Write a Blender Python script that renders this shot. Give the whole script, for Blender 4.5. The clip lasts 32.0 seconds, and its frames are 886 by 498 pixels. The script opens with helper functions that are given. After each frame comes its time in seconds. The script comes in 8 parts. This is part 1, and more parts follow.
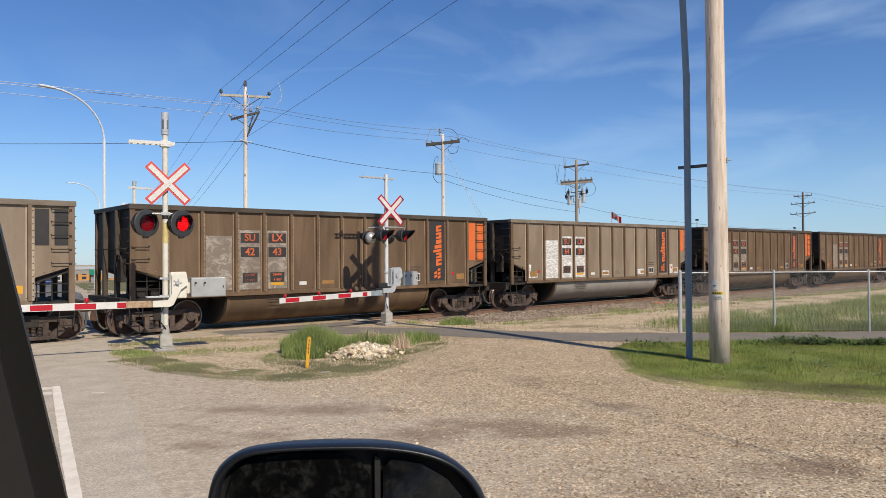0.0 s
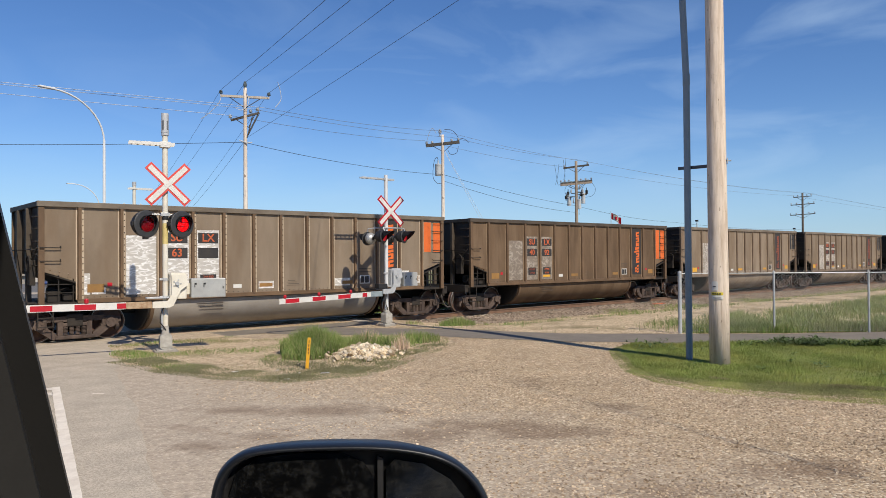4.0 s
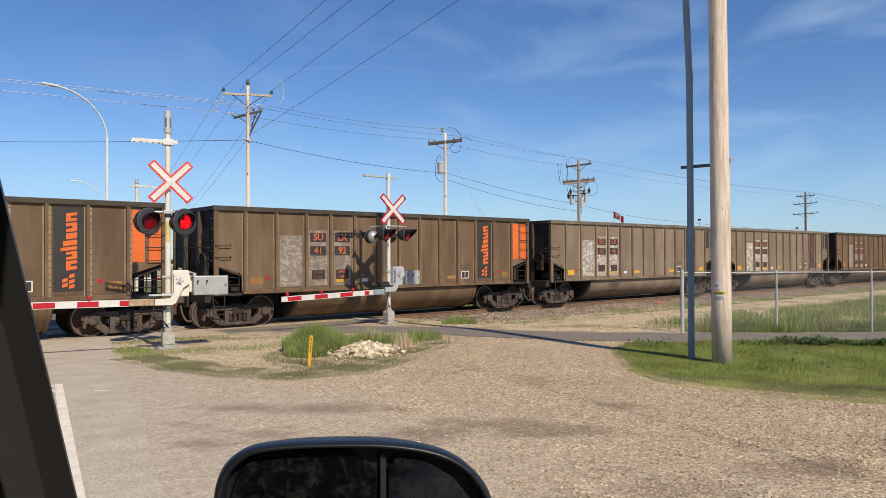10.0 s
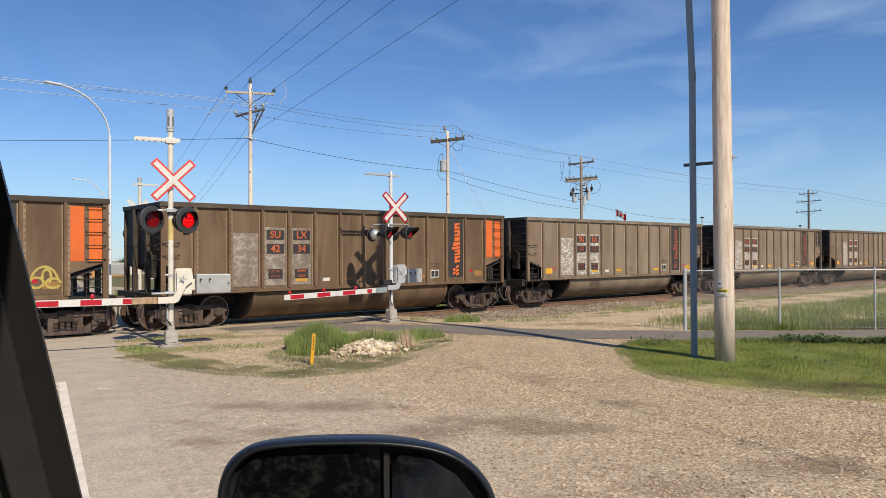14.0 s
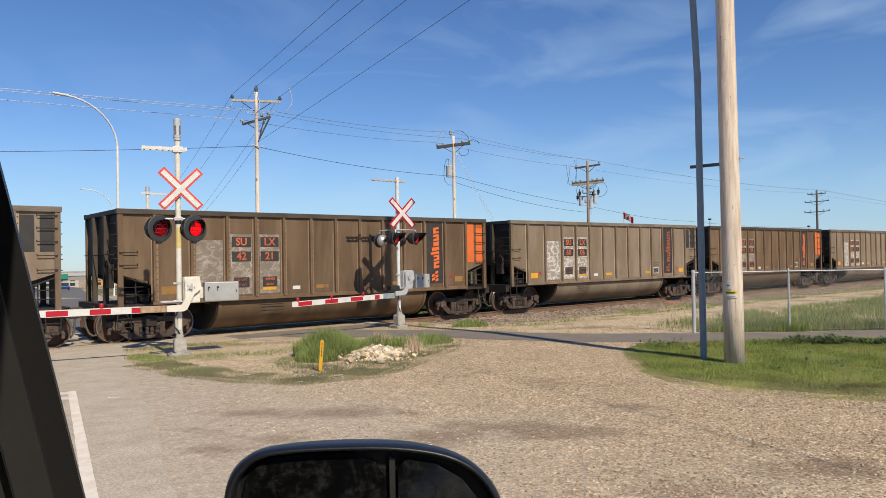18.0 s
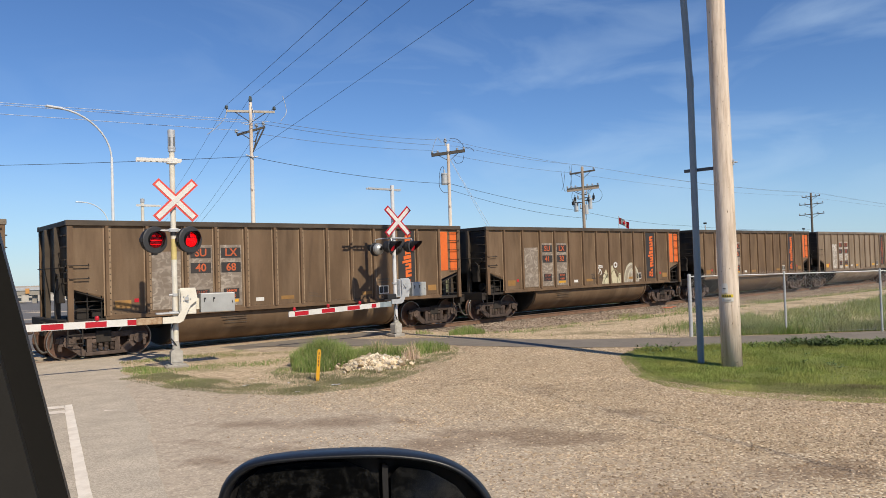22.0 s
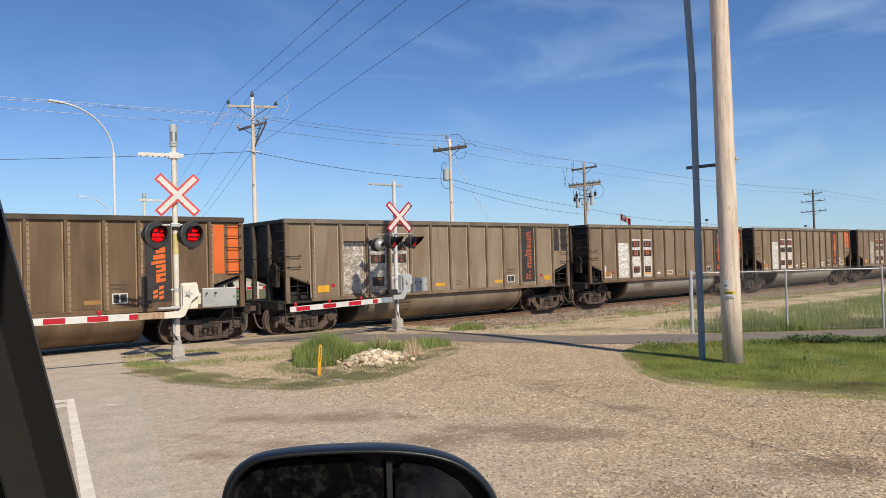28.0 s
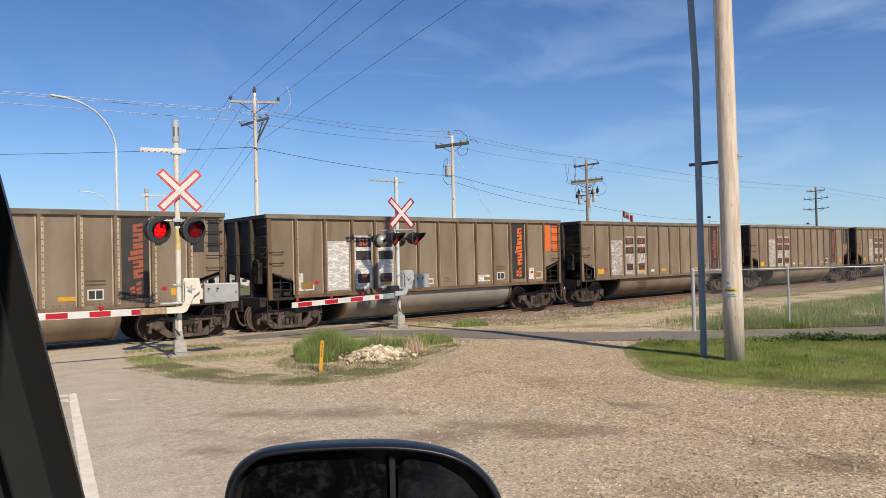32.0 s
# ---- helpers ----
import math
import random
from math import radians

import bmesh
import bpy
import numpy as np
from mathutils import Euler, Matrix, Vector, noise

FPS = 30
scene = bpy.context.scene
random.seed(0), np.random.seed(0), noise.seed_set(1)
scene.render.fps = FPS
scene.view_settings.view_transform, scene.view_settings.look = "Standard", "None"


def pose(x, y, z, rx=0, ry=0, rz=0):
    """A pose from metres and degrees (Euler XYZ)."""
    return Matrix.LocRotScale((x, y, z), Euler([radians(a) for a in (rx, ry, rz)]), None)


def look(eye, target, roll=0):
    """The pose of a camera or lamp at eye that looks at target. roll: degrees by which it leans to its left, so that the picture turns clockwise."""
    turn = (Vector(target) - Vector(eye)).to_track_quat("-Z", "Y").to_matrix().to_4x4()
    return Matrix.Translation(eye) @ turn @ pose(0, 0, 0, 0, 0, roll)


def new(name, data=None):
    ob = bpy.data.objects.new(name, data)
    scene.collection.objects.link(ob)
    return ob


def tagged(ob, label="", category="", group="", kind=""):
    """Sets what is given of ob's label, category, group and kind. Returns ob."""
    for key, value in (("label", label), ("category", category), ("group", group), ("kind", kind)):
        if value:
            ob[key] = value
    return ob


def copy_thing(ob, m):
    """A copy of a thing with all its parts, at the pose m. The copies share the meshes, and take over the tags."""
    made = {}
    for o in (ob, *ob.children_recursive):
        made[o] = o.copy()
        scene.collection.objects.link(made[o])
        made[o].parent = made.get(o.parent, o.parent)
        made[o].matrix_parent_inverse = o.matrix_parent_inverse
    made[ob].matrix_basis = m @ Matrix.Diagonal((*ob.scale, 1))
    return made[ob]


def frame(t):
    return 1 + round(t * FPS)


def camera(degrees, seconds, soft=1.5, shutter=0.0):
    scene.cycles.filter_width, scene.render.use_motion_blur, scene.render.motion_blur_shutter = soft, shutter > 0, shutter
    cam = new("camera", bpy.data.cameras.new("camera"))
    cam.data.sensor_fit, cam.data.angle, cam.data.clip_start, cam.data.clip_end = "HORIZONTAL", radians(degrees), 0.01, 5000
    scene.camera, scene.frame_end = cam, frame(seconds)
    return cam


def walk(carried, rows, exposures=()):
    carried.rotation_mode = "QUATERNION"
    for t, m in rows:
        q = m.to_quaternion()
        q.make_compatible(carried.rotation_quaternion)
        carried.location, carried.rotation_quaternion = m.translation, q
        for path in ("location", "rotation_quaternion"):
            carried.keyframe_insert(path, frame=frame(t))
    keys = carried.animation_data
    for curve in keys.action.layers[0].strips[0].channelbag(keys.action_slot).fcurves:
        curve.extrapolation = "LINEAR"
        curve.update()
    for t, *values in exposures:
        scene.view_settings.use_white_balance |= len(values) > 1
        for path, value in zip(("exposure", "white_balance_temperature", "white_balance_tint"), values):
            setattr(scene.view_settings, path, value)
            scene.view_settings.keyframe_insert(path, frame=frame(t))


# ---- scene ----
cam = camera(62.2, 32.0, 0.55)

# seconds, eye x, y, z, heading from +Y towards +X, tilt up, lean
PATH = [
    (0, 0.0051, -0.0044, 2.0513, 40.903, 0.599, -0.412),
    (0.5, 0.0050, -0.0044, 2.0511, 40.941, 0.668, -0.434),
    (1, 0.0045, -0.0040, 2.0507, 40.983, 0.740, -0.474),
    (1.5, 0.0037, -0.0033, 2.0504, 40.997, 0.759, -0.513),
    (2, 0.0030, -0.0026, 2.0504, 40.985, 0.730, -0.524),
    (2.5, 0.0024, -0.0021, 2.0505, 40.959, 0.688, -0.489),
    (3, 0.0022, -0.0019, 2.0506, 40.941, 0.667, -0.442),
    (3.5, 0.0022, -0.0019, 2.0505, 40.937, 0.666, -0.420),
    (5.5, 0.0025, -0.0021, 2.0507, 40.857, 0.659, -0.410),
    (6, 0.0026, -0.0023, 2.0506, 40.845, 0.674, -0.406),
    (6.5, 0.0025, -0.0022, 2.0504, 40.837, 0.703, -0.400),
    (7, 0.0021, -0.0018, 2.0500, 40.835, 0.727, -0.388),
    (7.5, 0.0020, -0.0017, 2.0499, 40.819, 0.711, -0.370),
    (8, 0.0018, -0.0016, 2.0502, 40.789, 0.658, -0.357),
    (8.5, 0.0010, -0.0009, 2.0503, 40.769, 0.610, -0.337),
    (9, 0.0005, -0.0004, 2.0502, 40.768, 0.583, -0.308),
    (9.5, 0.0007, -0.0006, 2.0501, 40.764, 0.559, -0.273),
    (10, 0.0010, -0.0009, 2.0501, 40.750, 0.532, -0.242),
    (10.5, 0.0010, -0.0009, 2.0503, 40.732, 0.487, -0.230),
    (11, 0.0006, -0.0005, 2.0502, 40.697, 0.431, -0.239),
    (11.5, 0.0004, -0.0003, 2.0496, 40.663, 0.401, -0.264),
    (12, 0.0003, -0.0002, 2.0494, 40.649, 0.392, -0.287),
    (12.5, -0.0002, 0.0002, 2.0493, 40.631, 0.382, -0.287),
    (13, -0.0006, 0.0005, 2.0492, 40.602, 0.364, -0.264),
    (13.5, -0.0002, 0.0002, 2.0493, 40.579, 0.362, -0.258),
    (14, 0.0005, -0.0004, 2.0497, 40.557, 0.382, -0.287),
    (14.5, 0.0009, -0.0008, 2.0499, 40.537, 0.394, -0.313),
    (16.5, 0.0047, -0.0039, 2.0481, 40.157, 0.849, -0.975),
    (17, 0.0046, -0.0038, 2.0483, 40.111, 0.828, -1.005),
    (17.5, 0.0044, -0.0037, 2.0484, 40.048, 0.795, -1.022),
    (18, 0.0044, -0.0037, 2.0481, 39.998, 0.789, -0.999),
    (18.5, 0.0043, -0.0036, 2.0478, 39.962, 0.808, -0.972),
    (19, 0.0044, -0.0037, 2.0477, 39.953, 0.828, -0.984),
    (19.5, 0.0059, -0.0049, 2.0476, 39.981, 0.854, -1.045),
    (20, 0.0086, -0.0072, 2.0473, 40.041, 0.915, -1.178),
    (20.5, 0.0106, -0.0089, 2.0466, 40.122, 1.024, -1.374),
    (21, 0.0109, -0.0091, 2.0460, 40.206, 1.155, -1.560),
    (21.5, 0.0108, -0.0090, 2.0457, 40.268, 1.281, -1.709),
    (22, 0.0103, -0.0086, 2.0459, 40.301, 1.383, -1.817),
    (22.5, 0.0095, -0.0079, 2.0463, 40.315, 1.417, -1.866),
    (23, 0.0095, -0.0079, 2.0467, 40.307, 1.375, -1.887),
    (23.5, 0.0095, -0.0079, 2.0469, 40.283, 1.304, -1.883),
    (24, 0.0091, -0.0076, 2.0467, 40.254, 1.256, -1.825),
    (24.5, 0.0087, -0.0073, 2.0463, 40.242, 1.241, -1.764),
    (25, 0.0083, -0.0069, 2.0461, 40.249, 1.239, -1.744),
    (25.5, 0.0079, -0.0066, 2.0462, 40.252, 1.239, -1.741),
    (27.5, 0.0073, -0.0061, 2.0464, 40.189, 1.065, -1.638),
    (28, 0.0071, -0.0059, 2.0465, 40.185, 1.055, -1.611),
    (28.5, 0.0066, -0.0055, 2.0466, 40.175, 1.038, -1.580),
    (29, 0.0064, -0.0053, 2.0465, 40.156, 1.009, -1.570),
    (29.5, 0.0064, -0.0053, 2.0463, 40.124, 0.960, -1.564),
    (30, 0.0061, -0.0051, 2.0466, 40.089, 0.913, -1.531),
    (30.5, 0.0055, -0.0045, 2.0469, 40.073, 0.886, -1.484),
    (31, 0.0048, -0.0040, 2.0470, 40.069, 0.863, -1.454),
    (31.5, 0.0049, -0.0041, 2.0470, 40.054, 0.815, -1.429),
    (32, 0.0053, -0.0044, 2.0472, 40.034, 0.769, -1.405),
]


def aim(x, y, z, heading, tilt, lean):
    a, b = radians(heading), radians(tilt)
    way = Vector((math.sin(a) * math.cos(b), math.cos(a) * math.cos(b), math.sin(b)))
    return look((x, y, z), Vector((x, y, z)) + way * 20, lean)


walk(cam, [(t, aim(*r)) for t, *r in PATH], [(0, -0.05, 6500, 10), (6.5, -0.05, 6500, 10), (11, 0.0, 6750, 10), (32, 0.0, 6750, 10)])

# ---------------------------------------------------------------- light
SUN_EL, SUN_WAY = radians(42.5), Vector((0.137, 1.0, 0))
world = bpy.data.worlds.new("world")
scene.world = world
world.use_nodes = True
wn, wl = world.node_tree.nodes, world.node_tree.links
wn.clear()
sky = wn.new("ShaderNodeTexSky")
sky.sky_type, sky.sun_disc = "NISHITA", False
sky.sun_elevation, sky.sun_rotation = SUN_EL, math.pi + math.atan2(0.137, 1.0)
sky.altitude, sky.air_density, sky.dust_density, sky.ozone_density = 900, 1.0, 0.1, 1.6
tc = wn.new("ShaderNodeTexCoord")
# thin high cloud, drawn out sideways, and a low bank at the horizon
mp = wn.new("ShaderNodeMapping")
mp.inputs["Scale"].default_value = (1.6, 1.6, 5.0)
mp.inputs["Rotation"].default_value = (0.25, 0.1, 0.5)
wl.new(tc.outputs["Generated"], mp.inputs["Vector"])
cn = wn.new("ShaderNodeTexNoise")
cn.inputs["Scale"].default_value, cn.inputs["Detail"].default_value, cn.inputs["Distortion"].default_value = 2.3, 10, 1.2
wl.new(mp.outputs["Vector"], cn.inputs["Vector"])
cr = wn.new("ShaderNodeMapRange")
cr.inputs["From Min"].default_value, cr.inputs["From Max"].default_value, cr.inputs["To Max"].default_value = 0.48, 0.80, 0.20
wl.new(cn.outputs["Fac"], cr.inputs["Value"])
cm = wn.new("ShaderNodeMix")
cm.data_type = "RGBA"
cm.inputs["B"].default_value = (5.6, 7.4, 9.4, 1)
# the wisps gather towards the east
vx = wn.new("ShaderNodeSeparateXYZ")
wl.new(tc.outputs["Generated"], vx.inputs["Vector"])
ve = wn.new("ShaderNodeMapRange")
ve.inputs["From Min"].default_value, ve.inputs["From Max"].default_value, ve.inputs["To Min"].default_value, ve.inputs["To Max"].default_value = 0.15, 0.85, 0.30, 1.6
wl.new(vx.outputs["X"], ve.inputs["Value"])
va = wn.new("ShaderNodeMath")
va.operation = "MULTIPLY"
wl.new(cr.outputs["Result"], va.inputs[0])
wl.new(ve.outputs["Result"], va.inputs[1])
wl.new(va.outputs["Value"], cm.inputs["Factor"])
sat = wn.new("ShaderNodeHueSaturation")
sat.inputs["Saturation"].default_value, sat.inputs["Hue"].default_value = 1.14, 0.502
wl.new(sky.outputs["Color"], sat.inputs["Color"])
tint = wn.new("ShaderNodeMix")
tint.data_type, tint.blend_type = "RGBA", "MULTIPLY"
tint.inputs["Factor"].default_value = 1.0
tint.inputs["B"].default_value = (0.72, 0.88, 1.11, 1)
wl.new(sat.outputs["Color"], tint.inputs["A"])
wl.new(tint.outputs["Result"], cm.inputs["A"])
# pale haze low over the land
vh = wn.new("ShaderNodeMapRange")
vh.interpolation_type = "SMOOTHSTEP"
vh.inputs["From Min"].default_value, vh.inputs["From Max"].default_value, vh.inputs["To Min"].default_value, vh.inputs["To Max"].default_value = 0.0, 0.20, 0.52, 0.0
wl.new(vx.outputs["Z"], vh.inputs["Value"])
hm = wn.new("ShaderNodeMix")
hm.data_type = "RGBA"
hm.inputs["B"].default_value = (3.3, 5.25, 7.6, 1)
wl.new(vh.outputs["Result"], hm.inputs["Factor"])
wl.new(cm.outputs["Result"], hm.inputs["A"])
bg = wn.new("ShaderNodeBackground")
bg.inputs["Strength"].default_value = 0.106
wo = wn.new("ShaderNodeOutputWorld")
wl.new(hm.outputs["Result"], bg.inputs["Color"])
wl.new(bg.outputs["Background"], wo.inputs["Surface"])

sun = new("sun", bpy.data.lights.new("sun", "SUN"))
sun.data.energy, sun.data.angle, sun.data.color = 4.95, radians(0.55), (1.0, 0.905, 0.755)
sw = SUN_WAY.normalized() * math.cos(SUN_EL) - Vector((0, 0, math.sin(SUN_EL)))
sun.matrix_world = look(-sw * 100, (0, 0, 0))

# ---------------------------------------------------------------- materials
MATS = {}
ALBEDO = 0.875


def shade(c):
    """All paints and soils share one scale of reflectance."""
    return tuple(v * ALBEDO for v in c[:3])


def surf(name, col, col2=None, scale=3.0, rough=0.7, metal=0.0, bump=0.15, fine=60.0, spread=0.10, stretch=(1, 1, 1), emit=None, spec=0.4, dirt=None, dirt_scale=0.6, dirt_amount=0.5, dirt_stretch=(1, 1, 1), swirl=0.0, grained=False):
    """A surface with large stains, fine grain, a slight change from piece to piece and a low relief."""
    if name in MATS:
        return MATS[name]
    m = bpy.data.materials.new(name)
    m.use_nodes = True
    n, l = m.node_tree.nodes, m.node_tree.links
    b = n["Principled BSDF"]
    b.inputs["Roughness"].default_value, b.inputs["Metallic"].default_value = rough, metal
    b.inputs["Specular IOR Level"].default_value = spec
    col2 = col2 or tuple(c * 0.72 for c in col)
    col, col2 = shade(col), shade(col2)
    dirt = shade(dirt) if dirt else None
    co = n.new("ShaderNodeTexCoord")
    mpp = n.new("ShaderNodeMapping")
    mpp.inputs["Scale"].default_value = stretch
    l.new(co.outputs["Object"], mpp.inputs["Vector"])
    big = n.new("ShaderNodeTexNoise")
    big.inputs["Scale"].default_value, big.inputs["Detail"].default_value, big.inputs["Roughness"].default_value = scale, 6, 0.62
    big.inputs["Distortion"].default_value = swirl
    l.new(mpp.outputs["Vector"], big.inputs["Vector"])
    rg = n.new("ShaderNodeMapRange")
    rg.inputs["From Min"].default_value, rg.inputs["From Max"].default_value = 0.32, 0.68
    l.new(big.outputs["Fac"], rg.inputs["Value"])
    mx = n.new("ShaderNodeMix")
    mx.data_type = "RGBA"
    mx.inputs["A"].default_value, mx.inputs["B"].default_value = (*col, 1), (*col2, 1)
    l.new(rg.outputs["Result"], mx.inputs["Factor"])
    out = mx.outputs["Result"]
    if dirt:
        dn = n.new("ShaderNodeTexNoise")
        dn.inputs["Scale"].default_value, dn.inputs["Detail"].default_value = dirt_scale, 8
        ds = n.new("ShaderNodeMapping")
        ds.inputs["Scale"].default_value = dirt_stretch
        l.new(co.outputs["Object"], ds.inputs["Vector"])
        l.new(ds.outputs["Vector"], dn.inputs["Vector"])
        dr = n.new("ShaderNodeMapRange")
        dr.inputs["From Min"].default_value, dr.inputs["From Max"].default_value, dr.inputs["To Max"].default_value = 0.48, 0.66, dirt_amount
        l.new(dn.outputs["Fac"], dr.inputs["Value"])
        dm = n.new("ShaderNodeMix")
        dm.data_type = "RGBA"
        dm.inputs["B"].default_value = (*dirt, 1)
        l.new(dr.outputs["Result"], dm.inputs["Factor"])
        l.new(out, dm.inputs["A"])
        out = dm.outputs["Result"]
    gr = n.new("ShaderNodeTexNoise")
    gr.inputs["Scale"].default_value, gr.inputs["Detail"].default_value = fine, 3
    l.new(mpp.outputs["Vector"] if grained else co.outputs["Object"], gr.inputs["Vector"])
    oi = n.new("ShaderNodeObjectInfo")
    vary = n.new("ShaderNodeMath")
    vary.operation = "MULTIPLY_ADD"
    vary.inputs[1].default_value, vary.inputs[2].default_value = spread, 1 - spread / 2 - 0.11
    l.new(oi.outputs["Random"], vary.inputs[0])
    v2 = n.new("ShaderNodeMath")
    v2.operation = "MULTIPLY_ADD"
    v2.inputs[1].default_value = 0.22
    l.new(gr.outputs["Fac"], v2.inputs[0])
    l.new(vary.outputs["Value"], v2.inputs[2])
    hs = n.new("ShaderNodeHueSaturation")
    l.new(v2.outputs["Value"], hs.inputs["Value"])
    l.new(out, hs.inputs["Color"])
    l.new(hs.outputs["Color"], b.inputs["Base Color"])
    rr = n.new("ShaderNodeMapRange")
    rr.inputs["To Min"].default_value, rr.inputs["To Max"].default_value = max(rough - 0.12, 0.04), min(rough + 0.12, 1)
    l.new(big.outputs["Fac"], rr.inputs["Value"])
    l.new(rr.outputs["Result"], b.inputs["Roughness"])
    if bump:
        bp = n.new("ShaderNodeBump")
        bp.inputs["Strength"].default_value, bp.inputs["Distance"].default_value = bump, 0.01
        l.new(gr.outputs["Fac"], bp.inputs["Height"])
        l.new(bp.outputs["Normal"], b.inputs["Normal"])
    if emit:
        b.inputs["Emission Color"].default_value, b.inputs["Emission Strength"].default_value = (*emit[:3], 1), emit[3]
    MATS[name] = m
    return m


def gravel_mat(name, cols, cell, bump=0.6, stain=(0.5, 0.5, 0.5), stain_scale=0.35, stain_amount=0.5, soft=0.35, worn=None, stain_lo=0.5, stain_wide=0.2, spots=()):
    """Loose stones: cells of their own shade, a relief from their domes, broad damp or dusty stains."""
    cols, stain = [shade(c) for c in cols], shade(stain)
    stain_amount = stain_amount if worn else stain_amount * (1 - soft)
    worn = (*worn[:4], shade(worn[4])) if worn else None
    m = bpy.data.materials.new(name)
    m.use_nodes = True
    n, l = m.node_tree.nodes, m.node_tree.links
    b = n["Principled BSDF"]
    b.inputs["Roughness"].default_value, b.inputs["Specular IOR Level"].default_value = 0.92, 0.2
    co = n.new("ShaderNodeTexCoord")
    vo = n.new("ShaderNodeTexVoronoi")
    vo.inputs["Scale"].default_value = 1 / cell
    l.new(co.outputs["Object"], vo.inputs["Vector"])
    vb = n.new("ShaderNodeTexVoronoi")
    vb.inputs["Scale"].default_value = 0.31 / cell
    l.new(co.outputs["Object"], vb.inputs["Vector"])
    ra = n.new("ShaderNodeValToRGB")
    ra.color_ramp.elements[0].color, ra.color_ramp.elements[1].color = (*cols[0], 1), (*cols[-1], 1)
    for i, c in enumerate(cols[1:-1]):
        e = ra.color_ramp.elements.new((i + 1) / (len(cols) - 1))
        e.color = (*c, 1)
    sp = n.new("ShaderNodeSeparateColor")
    l.new(vo.outputs["Color"], sp.inputs["Color"])
    l.new(sp.outputs["Red"], ra.inputs["Fac"])
    no = n.new("ShaderNodeTexNoise")
    no.inputs["Scale"].default_value, no.inputs["Detail"].default_value, no.inputs["Roughness"].default_value = stain_scale, 9, 0.68
    l.new(co.outputs["Object"], no.inputs["Vector"])
    no2 = n.new("ShaderNodeTexNoise")
    no2.inputs["Scale"].default_value, no2.inputs["Detail"].default_value, no2.inputs["Roughness"].default_value = 1.1, 8, 0.65
    l.new(co.outputs["Object"], no2.inputs["Vector"])
    mr = n.new("ShaderNodeMapRange")
    mr.inputs["From Min"].default_value, mr.inputs["From Max"].default_value, mr.inputs["To Max"].default_value = stain_lo, stain_lo + stain_wide, stain_amount
    l.new(no.outputs["Fac"], mr.inputs["Value"])
    mx = n.new("ShaderNodeMix")
    mx.data_type = "RGBA"
    mx.inputs["B"].default_value = (*stain, 1)
    amount = mr.outputs["Result"]
    for sx_, sy_, rx_, ry_ in spots:
        sm = n.new("ShaderNodeMapping")
        sm.vector_type = "TEXTURE"
        sm.inputs["Location"].default_value, sm.inputs["Scale"].default_value = (sx_, sy_, 0), (rx_, ry_, 50)
        sm.inputs["Rotation"].default_value = (0, 0, -0.73)
        l.new(co.outputs["Object"], sm.inputs["Vector"])
        sl = n.new("ShaderNodeVectorMath")
        sl.operation = "LENGTH"
        l.new(sm.outputs["Vector"], sl.inputs[0])
        sn = n.new("ShaderNodeMath")
        sn.operation = "MULTIPLY_ADD"
        sn.inputs[1].default_value = -3.4
        l.new(no2.outputs["Fac"], sn.inputs[0])
        l.new(sl.outputs["Value"], sn.inputs[2])
        sr = n.new("ShaderNodeMapRange")
        sr.inputs["From Min"].default_value, sr.inputs["From Max"].default_value = -1.35, -0.55
        sr.inputs["To Min"].default_value, sr.inputs["To Max"].default_value = stain_amount, 0.0
        l.new(sn.outputs["Value"], sr.inputs["Value"])
        sx2 = n.new("ShaderNodeMath")
        sx2.operation = "MAXIMUM"
        l.new(amount, sx2.inputs[0])
        l.new(sr.outputs["Result"], sx2.inputs[1])
        amount = sx2.outputs["Value"]
    l.new(amount, mx.inputs["Factor"])
    mid = n.new("ShaderNodeMix")
    mid.data_type = "RGBA"
    mid.inputs["Factor"].default_value = soft
    mean = [sum(c[i] for c in cols) / len(cols) for i in range(3)]
    mid.inputs["B"].default_value = (*mean, 1)
    l.new(ra.outputs["Color"], mid.inputs["A"])
    l.new(mid.outputs["Result"], mx.inputs["A"])
    if worn:
        # fine dust where wheels have ground the stones down, fading with the distance from the road
        sx = n.new("ShaderNodeSeparateXYZ")
        l.new(co.outputs["Object"], sx.inputs["Vector"])
        k1 = n.new("ShaderNodeMath")
        k1.operation = "MULTIPLY_ADD"
        k1.inputs[1].default_value = -worn[0]
        l.new(sx.outputs["Y"], k1.inputs[0])
        l.new(sx.outputs["X"], k1.inputs[2])
        wob = n.new("ShaderNodeTexNoise")
        wob.inputs["Scale"].default_value, wob.inputs["Detail"].default_value = 0.45, 7
        l.new(co.outputs["Object"], wob.inputs["Vector"])
        k2 = n.new("ShaderNodeMath")
        k2.operation = "MULTIPLY_ADD"
        k2.inputs[1].default_value = worn[3]
        l.new(wob.outputs["Fac"], k2.inputs[0])
        l.new(k1.outputs["Value"], k2.inputs[2])
        k3 = n.new("ShaderNodeMapRange")
        k3.inputs["From Min"].default_value, k3.inputs["From Max"].default_value = worn[1] + worn[3] / 2, worn[2] + worn[3] / 2
        k3.inputs["To Min"].default_value, k3.inputs["To Max"].default_value = 0.66, soft
        l.new(k2.outputs["Value"], k3.inputs["Value"])
        l.new(k3.outputs["Result"], mid.inputs["Factor"])
        mid.inputs["B"].default_value = (*worn[4], 1)
        k4 = n.new("ShaderNodeMapRange")
        k4.inputs["From Min"].default_value, k4.inputs["From Max"].default_value = soft, 0.66
        k4.inputs["To Min"].default_value, k4.inputs["To Max"].default_value = bump, bump * 0.40
